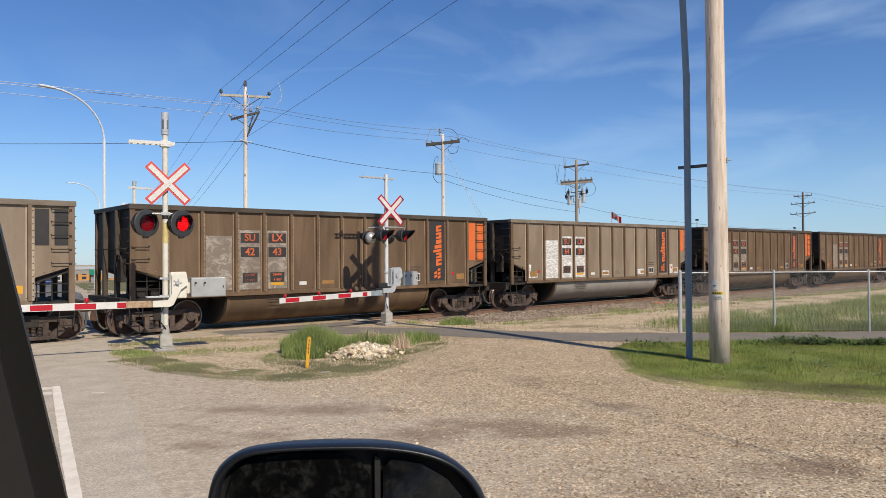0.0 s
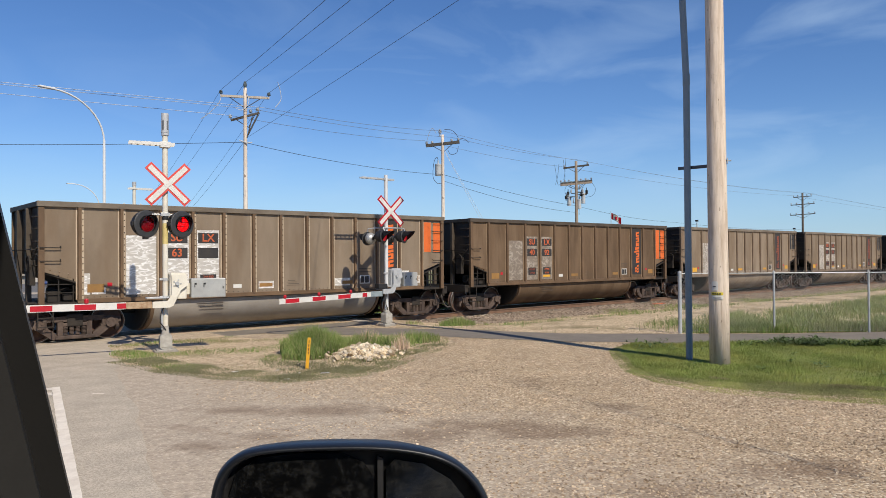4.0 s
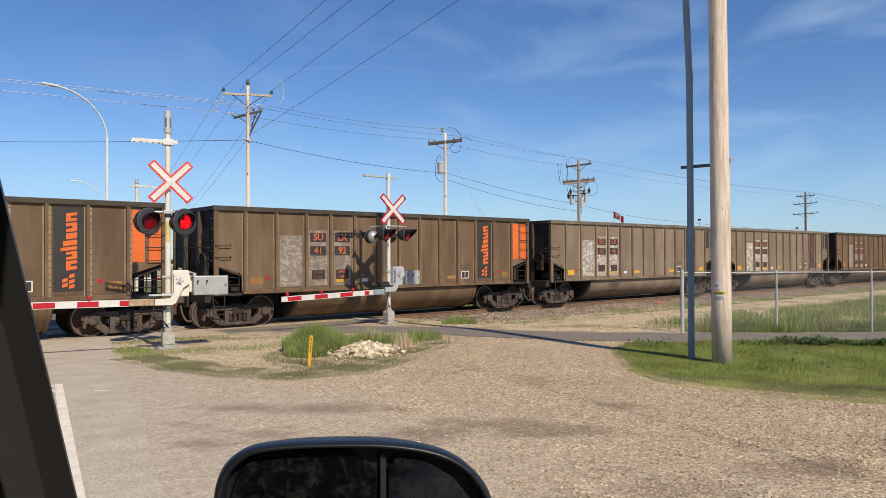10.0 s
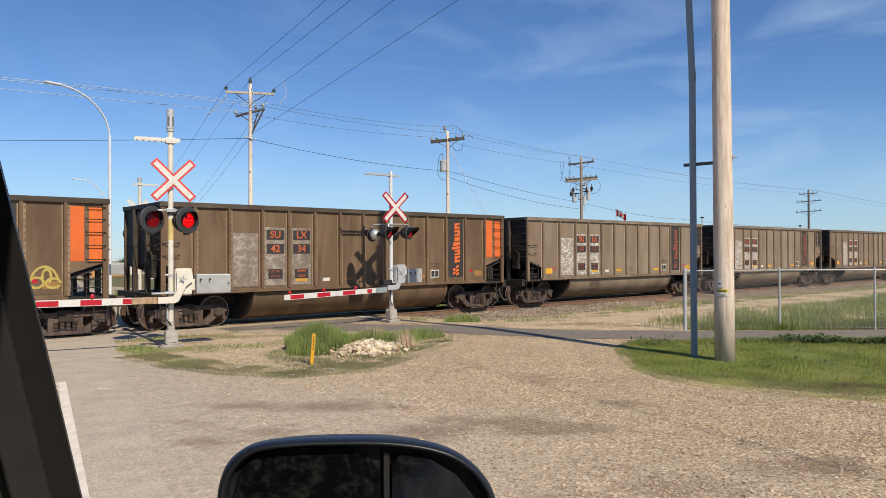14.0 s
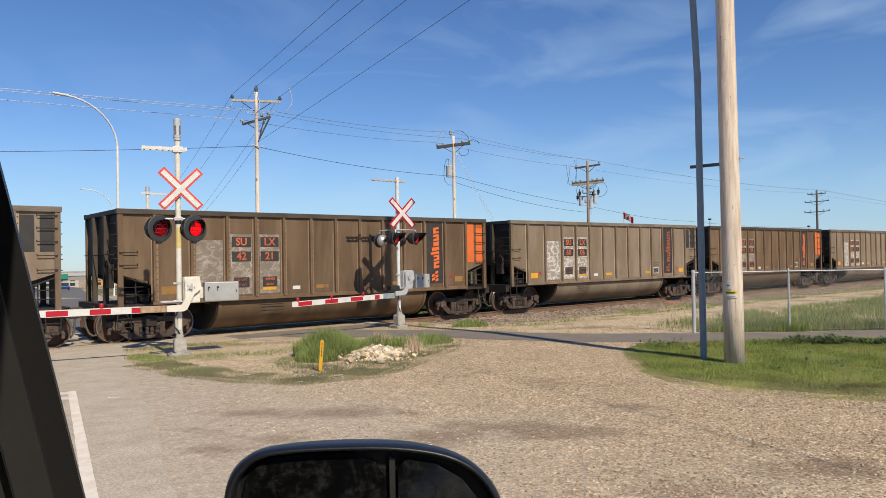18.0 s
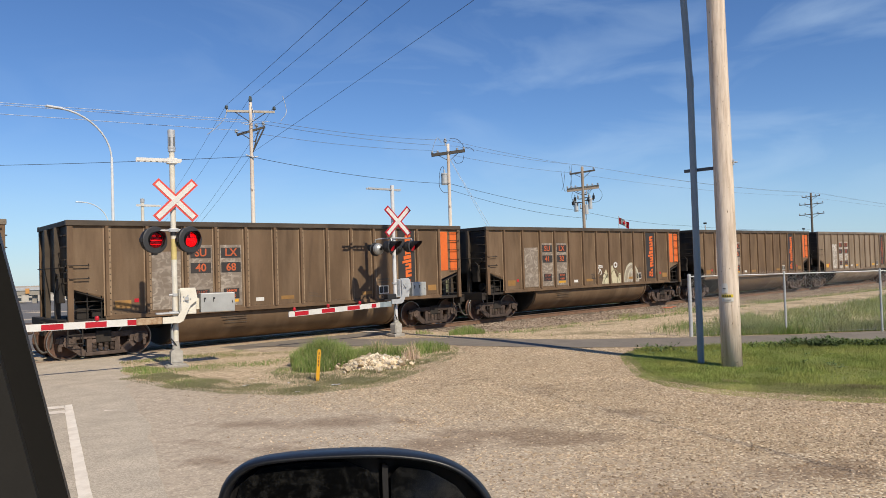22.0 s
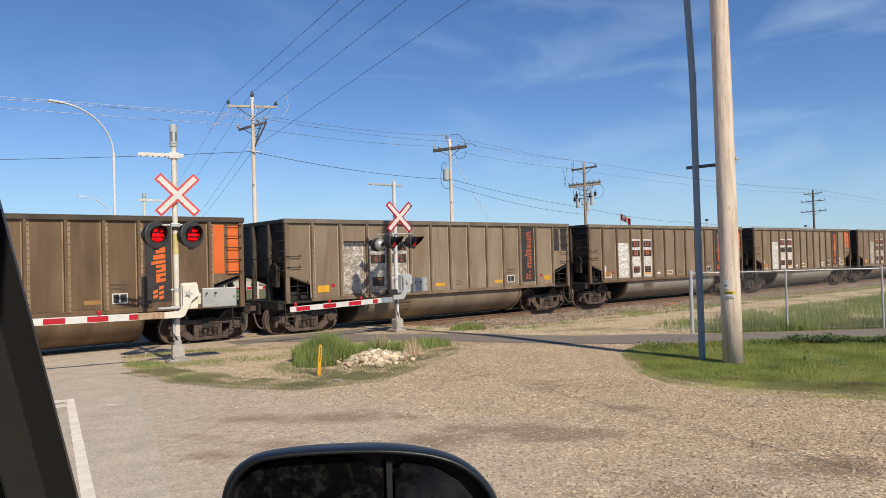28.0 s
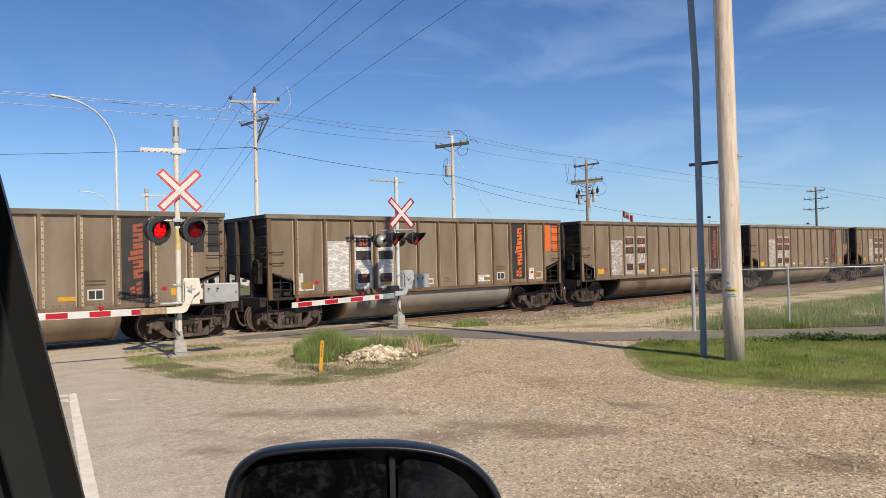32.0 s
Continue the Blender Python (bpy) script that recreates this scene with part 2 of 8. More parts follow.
        l.new(k3.outputs["Result"], k4.inputs["Value"])
    fn = n.new("ShaderNodeTexNoise")
    fn.inputs["Scale"].default_value, fn.inputs["Detail"].default_value, fn.inputs["Roughness"].default_value = (6.5, 10, 0.72) if cell >= 0.02 else (2.2, 8, 0.5)
    l.new(co.outputs["Object"], fn.inputs["Vector"])
    fm = n.new("ShaderNodeMapRange")
    fm.inputs["To Min"].default_value, fm.inputs["To Max"].default_value = (0.45, 1.55) if cell >= 0.02 else (0.72, 1.28)
    l.new(fn.outputs["Fac"], fm.inputs["Value"])
    hs = n.new("ShaderNodeHueSaturation")
    l.new(fm.outputs["Result"], hs.inputs["Value"])
    l.new(mx.outputs["Result"], hs.inputs["Color"])
    l.new(hs.outputs["Color"], b.inputs["Base Color"])
    ad = n.new("ShaderNodeMath")
    ad.operation = "ADD"
    l.new(vo.outputs["Distance"], ad.inputs[0])
    l.new(vb.outputs["Distance"], ad.inputs[1])
    bp = n.new("ShaderNodeBump")
    bp.invert = True
    bp.inputs["Strength"].default_value, bp.inputs["Distance"].default_value = bump, cell * 0.6
    l.new(ad.outputs["Value"], bp.inputs["Height"])
    if worn:
        l.new(k4.outputs["Result"], bp.inputs["Strength"])
    l.new(bp.outputs["Normal"], b.inputs["Normal"])
    MATS[name] = m
    return m


def leaf_mat(name, cols, sheen=0.25, tone=None, tone_scale=0.55, vary=0.28):
    """Grass and leaves: a shade of its own for each blade or clump, and broad patches of another tone."""
    cols = [shade(c) for c in cols]
    m = bpy.data.materials.new(name)
    m.use_nodes = True
    n, l = m.node_tree.nodes, m.node_tree.links
    b = n["Principled BSDF"]
    b.inputs["Roughness"].default_value, b.inputs["Specular IOR Level"].default_value = 0.75, sheen
    ge = n.new("ShaderNodeNewGeometry")
    ra = n.new("ShaderNodeValToRGB")
    ra.color_ramp.elements[0].color, ra.color_ramp.elements[1].color = (*cols[0], 1), (*cols[-1], 1)
    for i, c in enumerate(cols[1:-1]):
        e = ra.color_ramp.elements.new((i + 1) / (len(cols) - 1))
        e.color = (*c, 1)
    l.new(ge.outputs["Random Per Island"], ra.inputs["Fac"])
    co = n.new("ShaderNodeTexCoord")
    no = n.new("ShaderNodeTexNoise")
    no.inputs["Scale"].default_value, no.inputs["Detail"].default_value = 0.9, 4
    l.new(co.outputs["Object"], no.inputs["Vector"])
    mr = n.new("ShaderNodeMapRange")
    mr.inputs["From Min"].default_value, mr.inputs["From Max"].default_value = 0.3, 0.7
    mr.inputs["To Min"].default_value, mr.inputs["To Max"].default_value = 1 - vary, 1 + vary
    l.new(no.outputs["Fac"], mr.inputs["Value"])
    hs = n.new("ShaderNodeHueSaturation")
    l.new(mr.outputs["Result"], hs.inputs["Value"])
    colour = ra.outputs["Color"]
    if tone:
        tn = n.new("ShaderNodeTexNoise")
        tn.inputs["Scale"].default_value, tn.inputs["Detail"].default_value = tone_scale, 6
        l.new(co.outputs["Object"], tn.inputs["Vector"])
        tr = n.new("ShaderNodeMapRange")
        tr.inputs["From Min"].default_value, tr.inputs["From Max"].default_value, tr.inputs["To Max"].default_value = 0.46, 0.64, 0.75
        l.new(tn.outputs["Fac"], tr.inputs["Value"])
        tm = n.new("ShaderNodeMix")
        tm.data_type = "RGBA"
        tm.inputs["B"].default_value = (*shade(tone), 1)
        l.new(tr.outputs["Result"], tm.inputs["Factor"])
        l.new(colour, tm.inputs["A"])
        colour = tm.outputs["Result"]
    l.new(colour, hs.inputs["Color"])
    l.new(hs.outputs["Color"], b.inputs["Base Color"])
    MATS[name] = m
    return m


GRAVEL = gravel_mat("tan_gravel", [(0.15, 0.100, 0.057), (0.44, 0.324, 0.20), (0.578, 0.448, 0.29), (0.348, 0.248, 0.155), (0.88, 0.75, 0.54)], 0.024, 0.66, (0.175, 0.112, 0.070), 0.40, 0.54, 0.04, (0.22, 1.8, 7.0, 4.0, (0.515, 0.442, 0.358)), 0.56, 0.10, [(6.2, 6.45, 0.9, 0.4), (6.5, 5.75, 1.0, 0.35), (5.5, 6.55, 0.8, 0.4), (5.9, 7.9, 0.45, 0.2), (5.3, 8.5, 0.8, 0.4), (4.5, 9.3, 0.6, 0.3), (7.1, 3.05, 0.7, 0.45), (8.35, 6.0, 0.45, 0.25)])
SOIL = gravel_mat("dry_soil", [(0.32, 0.22, 0.13), (0.53, 0.40, 0.25), (0.70, 0.545, 0.355), (0.92, 0.75, 0.52)], 0.030, 0.9, (0.20, 0.165, 0.075), 0.55, 0.75, 0.08, None, 0.49, 0.14)
FIELD = gravel_mat("grassy_field", [(0.10, 0.115, 0.04), (0.16, 0.16, 0.06), (0.24, 0.20, 0.10)], 0.06, 0.6, (0.31, 0.25, 0.16), 0.25, 0.8)
ISLE_M = gravel_mat("island_gravel", [(0.31, 0.22, 0.14), (0.57, 0.43, 0.28), (0.74, 0.585, 0.395), (0.53, 0.40, 0.265), (0.90, 0.75, 0.54)], 0.030, 1.0, (0.21, 0.18, 0.095), 0.9, 0.7, 0.08, None, 0.5, 0.14)
LAWNSOIL = gravel_mat("lawn_soil", [(0.13, 0.165, 0.035), (0.19, 0.22, 0.055), (0.25, 0.265, 0.085)], 0.03, 0.6, (0.30, 0.26, 0.13), 0.5, 0.6, 0.3)
BALLAST_M = gravel_mat("ballast_stone", [(0.20, 0.15, 0.11), (0.37, 0.285, 0.21), (0.50, 0.40, 0.30), (0.29, 0.205, 0.14)], 0.055, 0.9, (0.22, 0.155, 0.105), 0.7, 0.6, 0.15)
ASPHALT = gravel_mat("worn_asphalt", [(0.385, 0.328, 0.255), (0.515, 0.442, 0.345), (0.65, 0.56, 0.44)], 0.014, 0.30, (0.48, 0.413, 0.33), 0.35, 0.8, 0.12)
PATH_M = gravel_mat("path_asphalt", [(0.185, 0.16, 0.13), (0.23, 0.20, 0.165), (0.265, 0.23, 0.19)], 0.012, 0.25, (0.29, 0.245, 0.19), 0.6, 0.5, 0.4)
FARROAD = gravel_mat("far_asphalt", [(0.16, 0.15, 0.145), (0.19, 0.18, 0.17)], 0.02, 0.2, (0.22, 0.20, 0.18), 0.2, 0.5, 0.4)
LAWN = leaf_mat("lawn_grass", [(0.175, 0.245, 0.054), (0.21, 0.275, 0.063), (0.25, 0.30, 0.076), (0.33, 0.335, 0.12)], 0.2, (0.30, 0.305, 0.085), 0.7)
LAWNRIM = leaf_mat("lawn_rim_grass", [(0.17, 0.20, 0.075), (0.25, 0.265, 0.10), (0.34, 0.34, 0.135), (0.42, 0.38, 0.21)], 0.2, (0.36, 0.37, 0.12), 0.9)
WEEDLEAF = leaf_mat("broad_weed_leaves", [(0.075, 0.125, 0.035), (0.115, 0.17, 0.05), (0.16, 0.21, 0.07)], 0.4)
WEED = leaf_mat("wild_grass", [(0.105, 0.185, 0.036), (0.17, 0.25, 0.056), (0.24, 0.285, 0.09), (0.36, 0.33, 0.165)])
DRYG = leaf_mat("dry_grass", [(0.24, 0.22, 0.10), (0.36, 0.30, 0.16), (0.19, 0.20, 0.075), (0.15, 0.18, 0.055)])
OLIVE = leaf_mat("olive_grass", [(0.15, 0.17, 0.07), (0.205, 0.21, 0.10), (0.265, 0.24, 0.14), (0.33, 0.285, 0.185)])
LEAVES = leaf_mat("tree_leaves", [(0.03, 0.06, 0.014), (0.055, 0.09, 0.022), (0.08, 0.12, 0.03)])
ROCK = leaf_mat("pale_limestone", [(0.40, 0.31, 0.20), (0.70, 0.585, 0.42), (0.86, 0.75, 0.56), (0.22, 0.165, 0.11), (0.74, 0.575, 0.36), (0.52, 0.46, 0.37)], 0.15)
STRAW = leaf_mat("dry_straw", [(0.48, 0.33, 0.22), (0.64, 0.46, 0.33), (0.74, 0.57, 0.42), (0.40, 0.28, 0.18)], 0.2)
PEBBLE = leaf_mat("loose_pebble", [(0.23, 0.160, 0.10), (0.445, 0.33, 0.213), (0.58, 0.445, 0.302), (0.71, 0.575, 0.41), (0.34, 0.245, 0.155)], 0.2)
BALLAST_ST = leaf_mat("ballast_chips", [(0.145, 0.108, 0.078), (0.29, 0.225, 0.168), (0.45, 0.37, 0.285), (0.205, 0.142, 0.095)], 0.15)

BROWN = surf("brown_coach_paint", (0.183, 0.118, 0.070), (0.112, 0.073, 0.044), 1.1, 0.62, 0, 0.10, 45, 0.14, (1, 1, 0.35), spec=0.2, dirt=(0.225, 0.155, 0.097), dirt_scale=0.9, dirt_amount=0.7, dirt_stretch=(2.2, 1, 0.35))
GREY = surf("dusty_grey_paint", (0.305, 0.240, 0.174), (0.205, 0.158, 0.112), 0.9, 0.62, 0, 0.10, 45, 0.12, (1, 1, 0.35), spec=0.2, dirt=(0.185, 0.128, 0.080), dirt_scale=0.8, dirt_amount=0.6, dirt_stretch=(2.2, 1, 0.35))
OCHRE = surf("ochre_paint", (0.50, 0.280, 0.115), (0.39, 0.205, 0.080), 0.9, 0.6, 0, 0.08, 45, 0.06, (1, 1, 0.3), dirt=(0.24, 0.135, 0.062), dirt_scale=0.7, dirt_amount=0.55)
FLANGE = surf("dusty_flange", (0.36, 0.265, 0.175), (0.235, 0.16, 0.10), 3.0, 0.55, 0, 0.08, 45, 0.2, (1, 1, 0.5), spec=0.2)
PALEFL = surf("pale_flange", (0.53, 0.44, 0.33), (0.37, 0.29, 0.205), 3.0, 0.55, 0, 0.08, 45, 0.2, (1, 1, 0.5), spec=0.2)
RIVET = surf("dark_rivet", (0.075, 0.054, 0.039), (0.11, 0.08, 0.056), 6, 0.6, 0, 0.05, 45, 0.2)
CHORD = surf("grimy_top_chord", (0.105, 0.083, 0.063), (0.055, 0.044, 0.035), 2.0, 0.6, 0, 0.1, 45, 0.3, (0.6, 1, 1), spec=0.2)
CHORD_GR = surf("dusty_top_chord", (0.235, 0.195, 0.15), (0.13, 0.105, 0.08), 2.0, 0.6, 0, 0.1, 45, 0.3, (0.6, 1, 1), spec=0.2)
RIB_BR = surf("brown_rib", (0.205, 0.132, 0.078), (0.120, 0.077, 0.047), 2.0, 0.55, 0, 0.08, 45, 0.16, (1, 1, 0.4), spec=0.2)
RIB_GR = surf("grey_rib", (0.260, 0.195, 0.135), (0.150, 0.102, 0.068), 2.0, 0.55, 0, 0.08, 45, 0.16, (1, 1, 0.4), spec=0.2)
RIB_OC = surf("rust_rib", (0.26, 0.165, 0.095), (0.17, 0.105, 0.062), 1.2, 0.6, 0, 0.08, 45, 0.3, (1, 1, 0.4))
YELLOW_END = surf("yellow_end_paint", (0.82, 0.47, 0.17), (0.74, 0.36, 0.10), 1.5, 0.55, 0, 0.05, 60, 0.1)
GREYTUB = surf("dusty_grey_tub", (0.345, 0.315, 0.275), (0.265, 0.235, 0.20), 1.4, 0.62, 0, 0.1, 40, 0.08)
HOSE = surf("dusty_rubber_hose", (0.105, 0.092, 0.080), (0.07, 0.062, 0.054), 5, 0.7)
# underframe black, lowered further in place of deep shade below the cars
UNDER = surf("dark_underframe", (0.021, 0.0175, 0.0145), (0.040, 0.031, 0.024), 4, 0.8, 0, 0.2, 50, 0.2)
TRUCKM = surf("dusty_bogie_steel", (0.130, 0.091, 0.070), (0.052, 0.036, 0.029), 5, 0.75, 0, 0.25, 60, 0.5)
WHEELM = surf("rusty_wheel", (0.145, 0.076, 0.051), (0.075, 0.043, 0.031), 7, 0.75, 0.0, 0.2, 60, 0.4)
TREAD = surf("polished_tread", (0.42, 0.40, 0.37), (0.32, 0.29, 0.26), 9, 0.32, 0.85, 0.02, 80, 0.1)
BLACK = surf("black_panel", (0.030, 0.028, 0.028), (0.046, 0.041, 0.037), 3, 0.6, 0, 0.05, 60, 0.1)
STENCIL = surf("faded_stencil", (0.075, 0.056, 0.040), (0.11, 0.083, 0.058), 8, 0.6, 0, 0.05, 60, 0.1)
ORANGE = surf("orange_panel", (0.80, 0.165, 0.030), (0.66, 0.135, 0.028), 2.2, 0.5, 0, 0.05, 60, 0.06)
DULLOR = surf("faded_orange", (0.36, 0.090, 0.045), (0.24, 0.066, 0.036), 2.5, 0.6, 0, 0.05, 60, 0.25)
NUMOR = surf("number_orange", (0.62, 0.135, 0.045), (0.46, 0.105, 0.04), 2.5, 0.55, 0, 0.05, 60, 0.3)
# car ends: their shade is put into a darker copy of the paint
END_SHADE = surf("shaded_end_paint", (0.056, 0.043, 0.032), (0.030, 0.024, 0.019), 1.4, 0.65, 0, 0.12, 45, 0.15, (1, 1, 0.35))
YELLOW = surf("yellow_reflector", (0.72, 0.38, 0.03), (0.60, 0.30, 0.03), 5, 0.45, 0, 0.03, 60, 0.3)
DULLYEL = surf("faded_reflector", (0.36, 0.19, 0.05), (0.27, 0.145, 0.05), 5, 0.6, 0, 0.03, 60, 0.3)


def brushed_mat(name, bright, dull, grime, curl=4.2, cover=0.5, stretch=1.15):
    """Bare metal scrubbed in curling strokes, with grime left between them."""
    m = bpy.data.materials.new(name)
    m.use_nodes = True
    n, l = m.node_tree.nodes, m.node_tree.links
    b = n["Principled BSDF"]
    b.inputs["Metallic"].default_value = 0.2
    co = n.new("ShaderNodeTexCoord")
    oi = n.new("ShaderNodeObjectInfo")
    sh = n.new("ShaderNodeVectorMath")
    sh.operation = "MULTIPLY_ADD"
    sh.inputs[1].default_value = (1, 1, stretch)
    l.new(co.outputs["Object"], sh.inputs[0])
    k = n.new("ShaderNodeMath")
    k.operation = "MULTIPLY"
    k.inputs[1].default_value = 37.0
    l.new(oi.outputs["Random"], k.inputs[0])
    l.new(k.outputs["Value"], sh.inputs[2])
    flat = n.new("ShaderNodeSeparateXYZ")
    l.new(sh.outputs["Vector"], flat.inputs["Vector"])

    def calc(op, a, b_=None, c=None):
        q = n.new("ShaderNodeMath")
        q.operation = op
        for i, v in enumerate((a, b_, c)):
            if v is None:
                continue
            if isinstance(v, (int, float)):
                q.inputs[i].default_value = v
            else:
                l.new(v, q.inputs[i])
        return q.outputs["Value"]

    bend = n.new("ShaderNodeTexNoise")
    bend.inputs["Scale"].default_value, bend.inputs["Detail"].default_value = 2.4, 3.0
    l.new(sh.outputs["Vector"], bend.inputs["Vector"])
    sway = calc("MULTIPLY_ADD", bend.outputs["Fac"], 0.5, -0.25)
    strokes = None
    for size, turn, ring in ((curl, 0.0, 0.36), (curl * 1.35, 2.3, 0.30), (curl * 0.8, 4.1, 0.42)):
        at = n.new("ShaderNodeCombineXYZ")
        l.new(calc("ADD", calc("ADD", flat.outputs["X"], turn * 1.7), sway), at.inputs["X"])
        l.new(calc("ADD", flat.outputs["Z"], turn), at.inputs["Y"])
        vo = n.new("ShaderNodeTexVoronoi")
        vo.voronoi_dimensions = "2D"
        vo.inputs["Scale"].default_value = size
        l.new(at.outputs["Vector"], vo.inputs["Vector"])
        off = n.new("ShaderNodeVectorMath")
        off.operation = "SUBTRACT"
        l.new(at.outputs["Vector"], off.inputs[0])
        l.new(vo.outputs["Position"], off.inputs[1])
        xy = n.new("ShaderNodeSeparateXYZ")
        l.new(off.outputs["Vector"], xy.inputs["Vector"])
        hue = n.new("ShaderNodeSeparateColor")
        l.new(vo.outputs["Color"], hue.inputs["Color"])
        ang = calc("ADD", calc("ARCTAN2", xy.outputs["Y"], xy.outputs["X"]), calc("MULTIPLY", hue.outputs["Red"], 6.283))
        arc = calc("MULTIPLY_ADD", calc("COSINE", ang), 0.9, 0.25)
        band = calc("SUBTRACT", 1.0, calc("MULTIPLY", calc("ABSOLUTE", calc("SUBTRACT", vo.outputs["Distance"], ring)), 6.5))
        one = calc("MULTIPLY", calc("MAXIMUM", arc, 0.0), calc("MAXIMUM", band, 0.0))
        strokes = one if strokes is None else calc("MAXIMUM", strokes, one)
    ra = n.new("ShaderNodeValToRGB")
    stops = [(0.02, dull), (0.75, bright)]
    for e, (p, c) in zip(ra.color_ramp.elements, stops):
        e.position, e.color = p, (*shade(c), 1)
    l.new(strokes, ra.inputs["Fac"])
    no = n.new("ShaderNodeTexNoise")
    no.inputs["Scale"].default_value, no.inputs["Detail"].default_value = 2.0, 7
    l.new(sh.outputs["Vector"], no.inputs["Vector"])
    mr = n.new("ShaderNodeMapRange")
    mr.inputs["From Min"].default_value, mr.inputs["From Max"].default_value, mr.inputs["To Max"].default_value = 0.40, 0.66, cover
    l.new(no.outputs["Fac"], mr.inputs["Value"])
    mx = n.new("ShaderNodeMix")
    mx.data_type = "RGBA"
    mx.inputs["B"].default_value = (*shade(grime), 1)
    l.new(mr.outputs["Result"], mx.inputs["Factor"])
    l.new(ra.outputs["Color"], mx.inputs["A"])
    l.new(mx.outputs["Result"], b.inputs["Base Color"])
    b.inputs["Roughness"].default_value = 0.42
    MATS[name] = m
    return m


SILVER = brushed_mat("scrubbed_bare_metal", (0.80, 0.74, 0.66), (0.375, 0.325, 0.265), (0.29, 0.24, 0.185))
DULLSIL = brushed_mat("weathered_bare_patch", (0.47, 0.40, 0.325), (0.285, 0.232, 0.178), (0.215, 0.165, 0.122), 3.4, 0.75)
BRIGHT = brushed_mat("bright_scraped_metal", (0.98, 0.96, 0.92), (0.62, 0.58, 0.52), (0.40, 0.355, 0.30), 3.0, 0.25, 2.7)
WHITE = surf("white_paint", (0.74, 0.73, 0.69), (0.62, 0.60, 0.55), 3, 0.5, 0, 0.05, 60, 0.06)
LINEPAINT = surf("worn_line_paint", (0.90, 0.82, 0.70), (0.76, 0.67, 0.55), 5, 0.8, 0, 0.05, 60, 0.1, dirt=(0.58, 0.49, 0.39), dirt_scale=4, dirt_amount=0.4)
CREAM = surf("cream_paint", (0.80, 0.765, 0.66), (0.66, 0.61, 0.50), 3, 0.5, 0, 0.06, 50, 0.08)
RED = surf("signal_red", (0.53, 0.012, 0.026), (0.43, 0.012, 0.022), 4, 0.4, 0, 0.03, 60, 0.06)
SIGNRED = surf("sign_red", (0.72, 0.085, 0.065), (0.62, 0.07, 0.055), 4, 0.45, 0, 0.02, 60, 0.04)
GALV = surf("galvanised_steel", (0.56, 0.57, 0.57), (0.45, 0.46, 0.465), 9, 0.45, 0.2, 0.08, 70, 0.1)
PALEPOLE = surf("pale_lamp_pole", (0.78, 0.79, 0.78), (0.70, 0.71, 0.71), 5, 0.5, 0, 0.05, 60, 0.05)
MESHWIRE = surf("mesh_wire", (0.43, 0.43, 0.42), (0.34, 0.34, 0.335), 5, 0.5, 0.1, 0, 60, 0.05)
FENCEM = surf("dull_galvanised_tube", (0.54, 0.55, 0.55), (0.42, 0.43, 0.43), 9, 0.5, 0.2, 0.08, 70, 0.1)
ALU = surf("aluminium_box", (0.47, 0.475, 0.455), (0.36, 0.365, 0.35), 3, 0.5, 0.2, 0.05, 60, 0.06)
CONC = surf("concrete", (0.36, 0.33, 0.28), (0.27, 0.245, 0.21), 6, 0.85, 0, 0.3, 70, 0.1)


def pole_mat(name, pale, brown, knots, streak=7.0):
    """Weathered timber: long grain, grey and brown streaks, dark knots and splits."""
    m = bpy.data.materials.new(name)
    m.use_nodes = True
    n, l = m.node_tree.nodes, m.node_tree.links
    b = n["Principled BSDF"]
    b.inputs["Roughness"].default_value, b.inputs["Specular IOR Level"].default_value = 0.9, 0.15
    co = n.new("ShaderNodeTexCoord")

    def noise_on(stretch, scale, detail, lo, hi, rough=0.6):
        mp_ = n.new("ShaderNodeMapping")
        mp_.inputs["Scale"].default_value = stretch
        l.new(co.outputs["Object"], mp_.inputs["Vector"])
        t = n.new("ShaderNodeTexNoise")
        t.inputs["Scale"].default_value, t.inputs["Detail"].default_value, t.inputs["Roughness"].default_value = scale, detail, rough
        l.new(mp_.outputs["Vector"], t.inputs["Vector"])
        r = n.new("ShaderNodeMapRange")
        r.inputs["From Min"].default_value, r.inputs["From Max"].default_value = lo, hi
        l.new(t.outputs["Fac"], r.inputs["Value"])
        return r.outputs["Result"]

    def blend(a, col, fac):
        x = n.new("ShaderNodeMix")
        x.data_type = "RGBA"
        x.inputs["B"].default_value = (*shade(col), 1)
        if isinstance(a, tuple):
            x.inputs["A"].default_value = (*shade(a), 1)
        else:
            l.new(a, x.inputs["A"])
        l.new(fac, x.inputs["Factor"])
        return x.outputs["Result"]
    grain = noise_on((1, 1, 0.035), 3 * streak, 5, 0.35, 0.65)
    c = blend(pale, brown, noise_on((1, 1, 0.10), streak, 5, 0.42, 0.70))
    c = blend(c, tuple(v * 0.72 for v in brown), noise_on((1, 1, 0.03), 4.5 * streak, 4, 0.60, 0.76))
    c = blend(c, knots, noise_on((1, 1, 0.45), 2.2 * streak, 3, 0.69, 0.77, 0.4))
    l.new(c, b.inputs["Base Color"])
    bp = n.new("ShaderNodeBump")
    bp.inputs["Strength"].default_value, bp.inputs["Distance"].default_value = 0.35, 0.008
    l.new(grain, bp.inputs["Height"])
    l.new(bp.outputs["Normal"], b.inputs["Normal"])
    MATS[name] = m
    return m


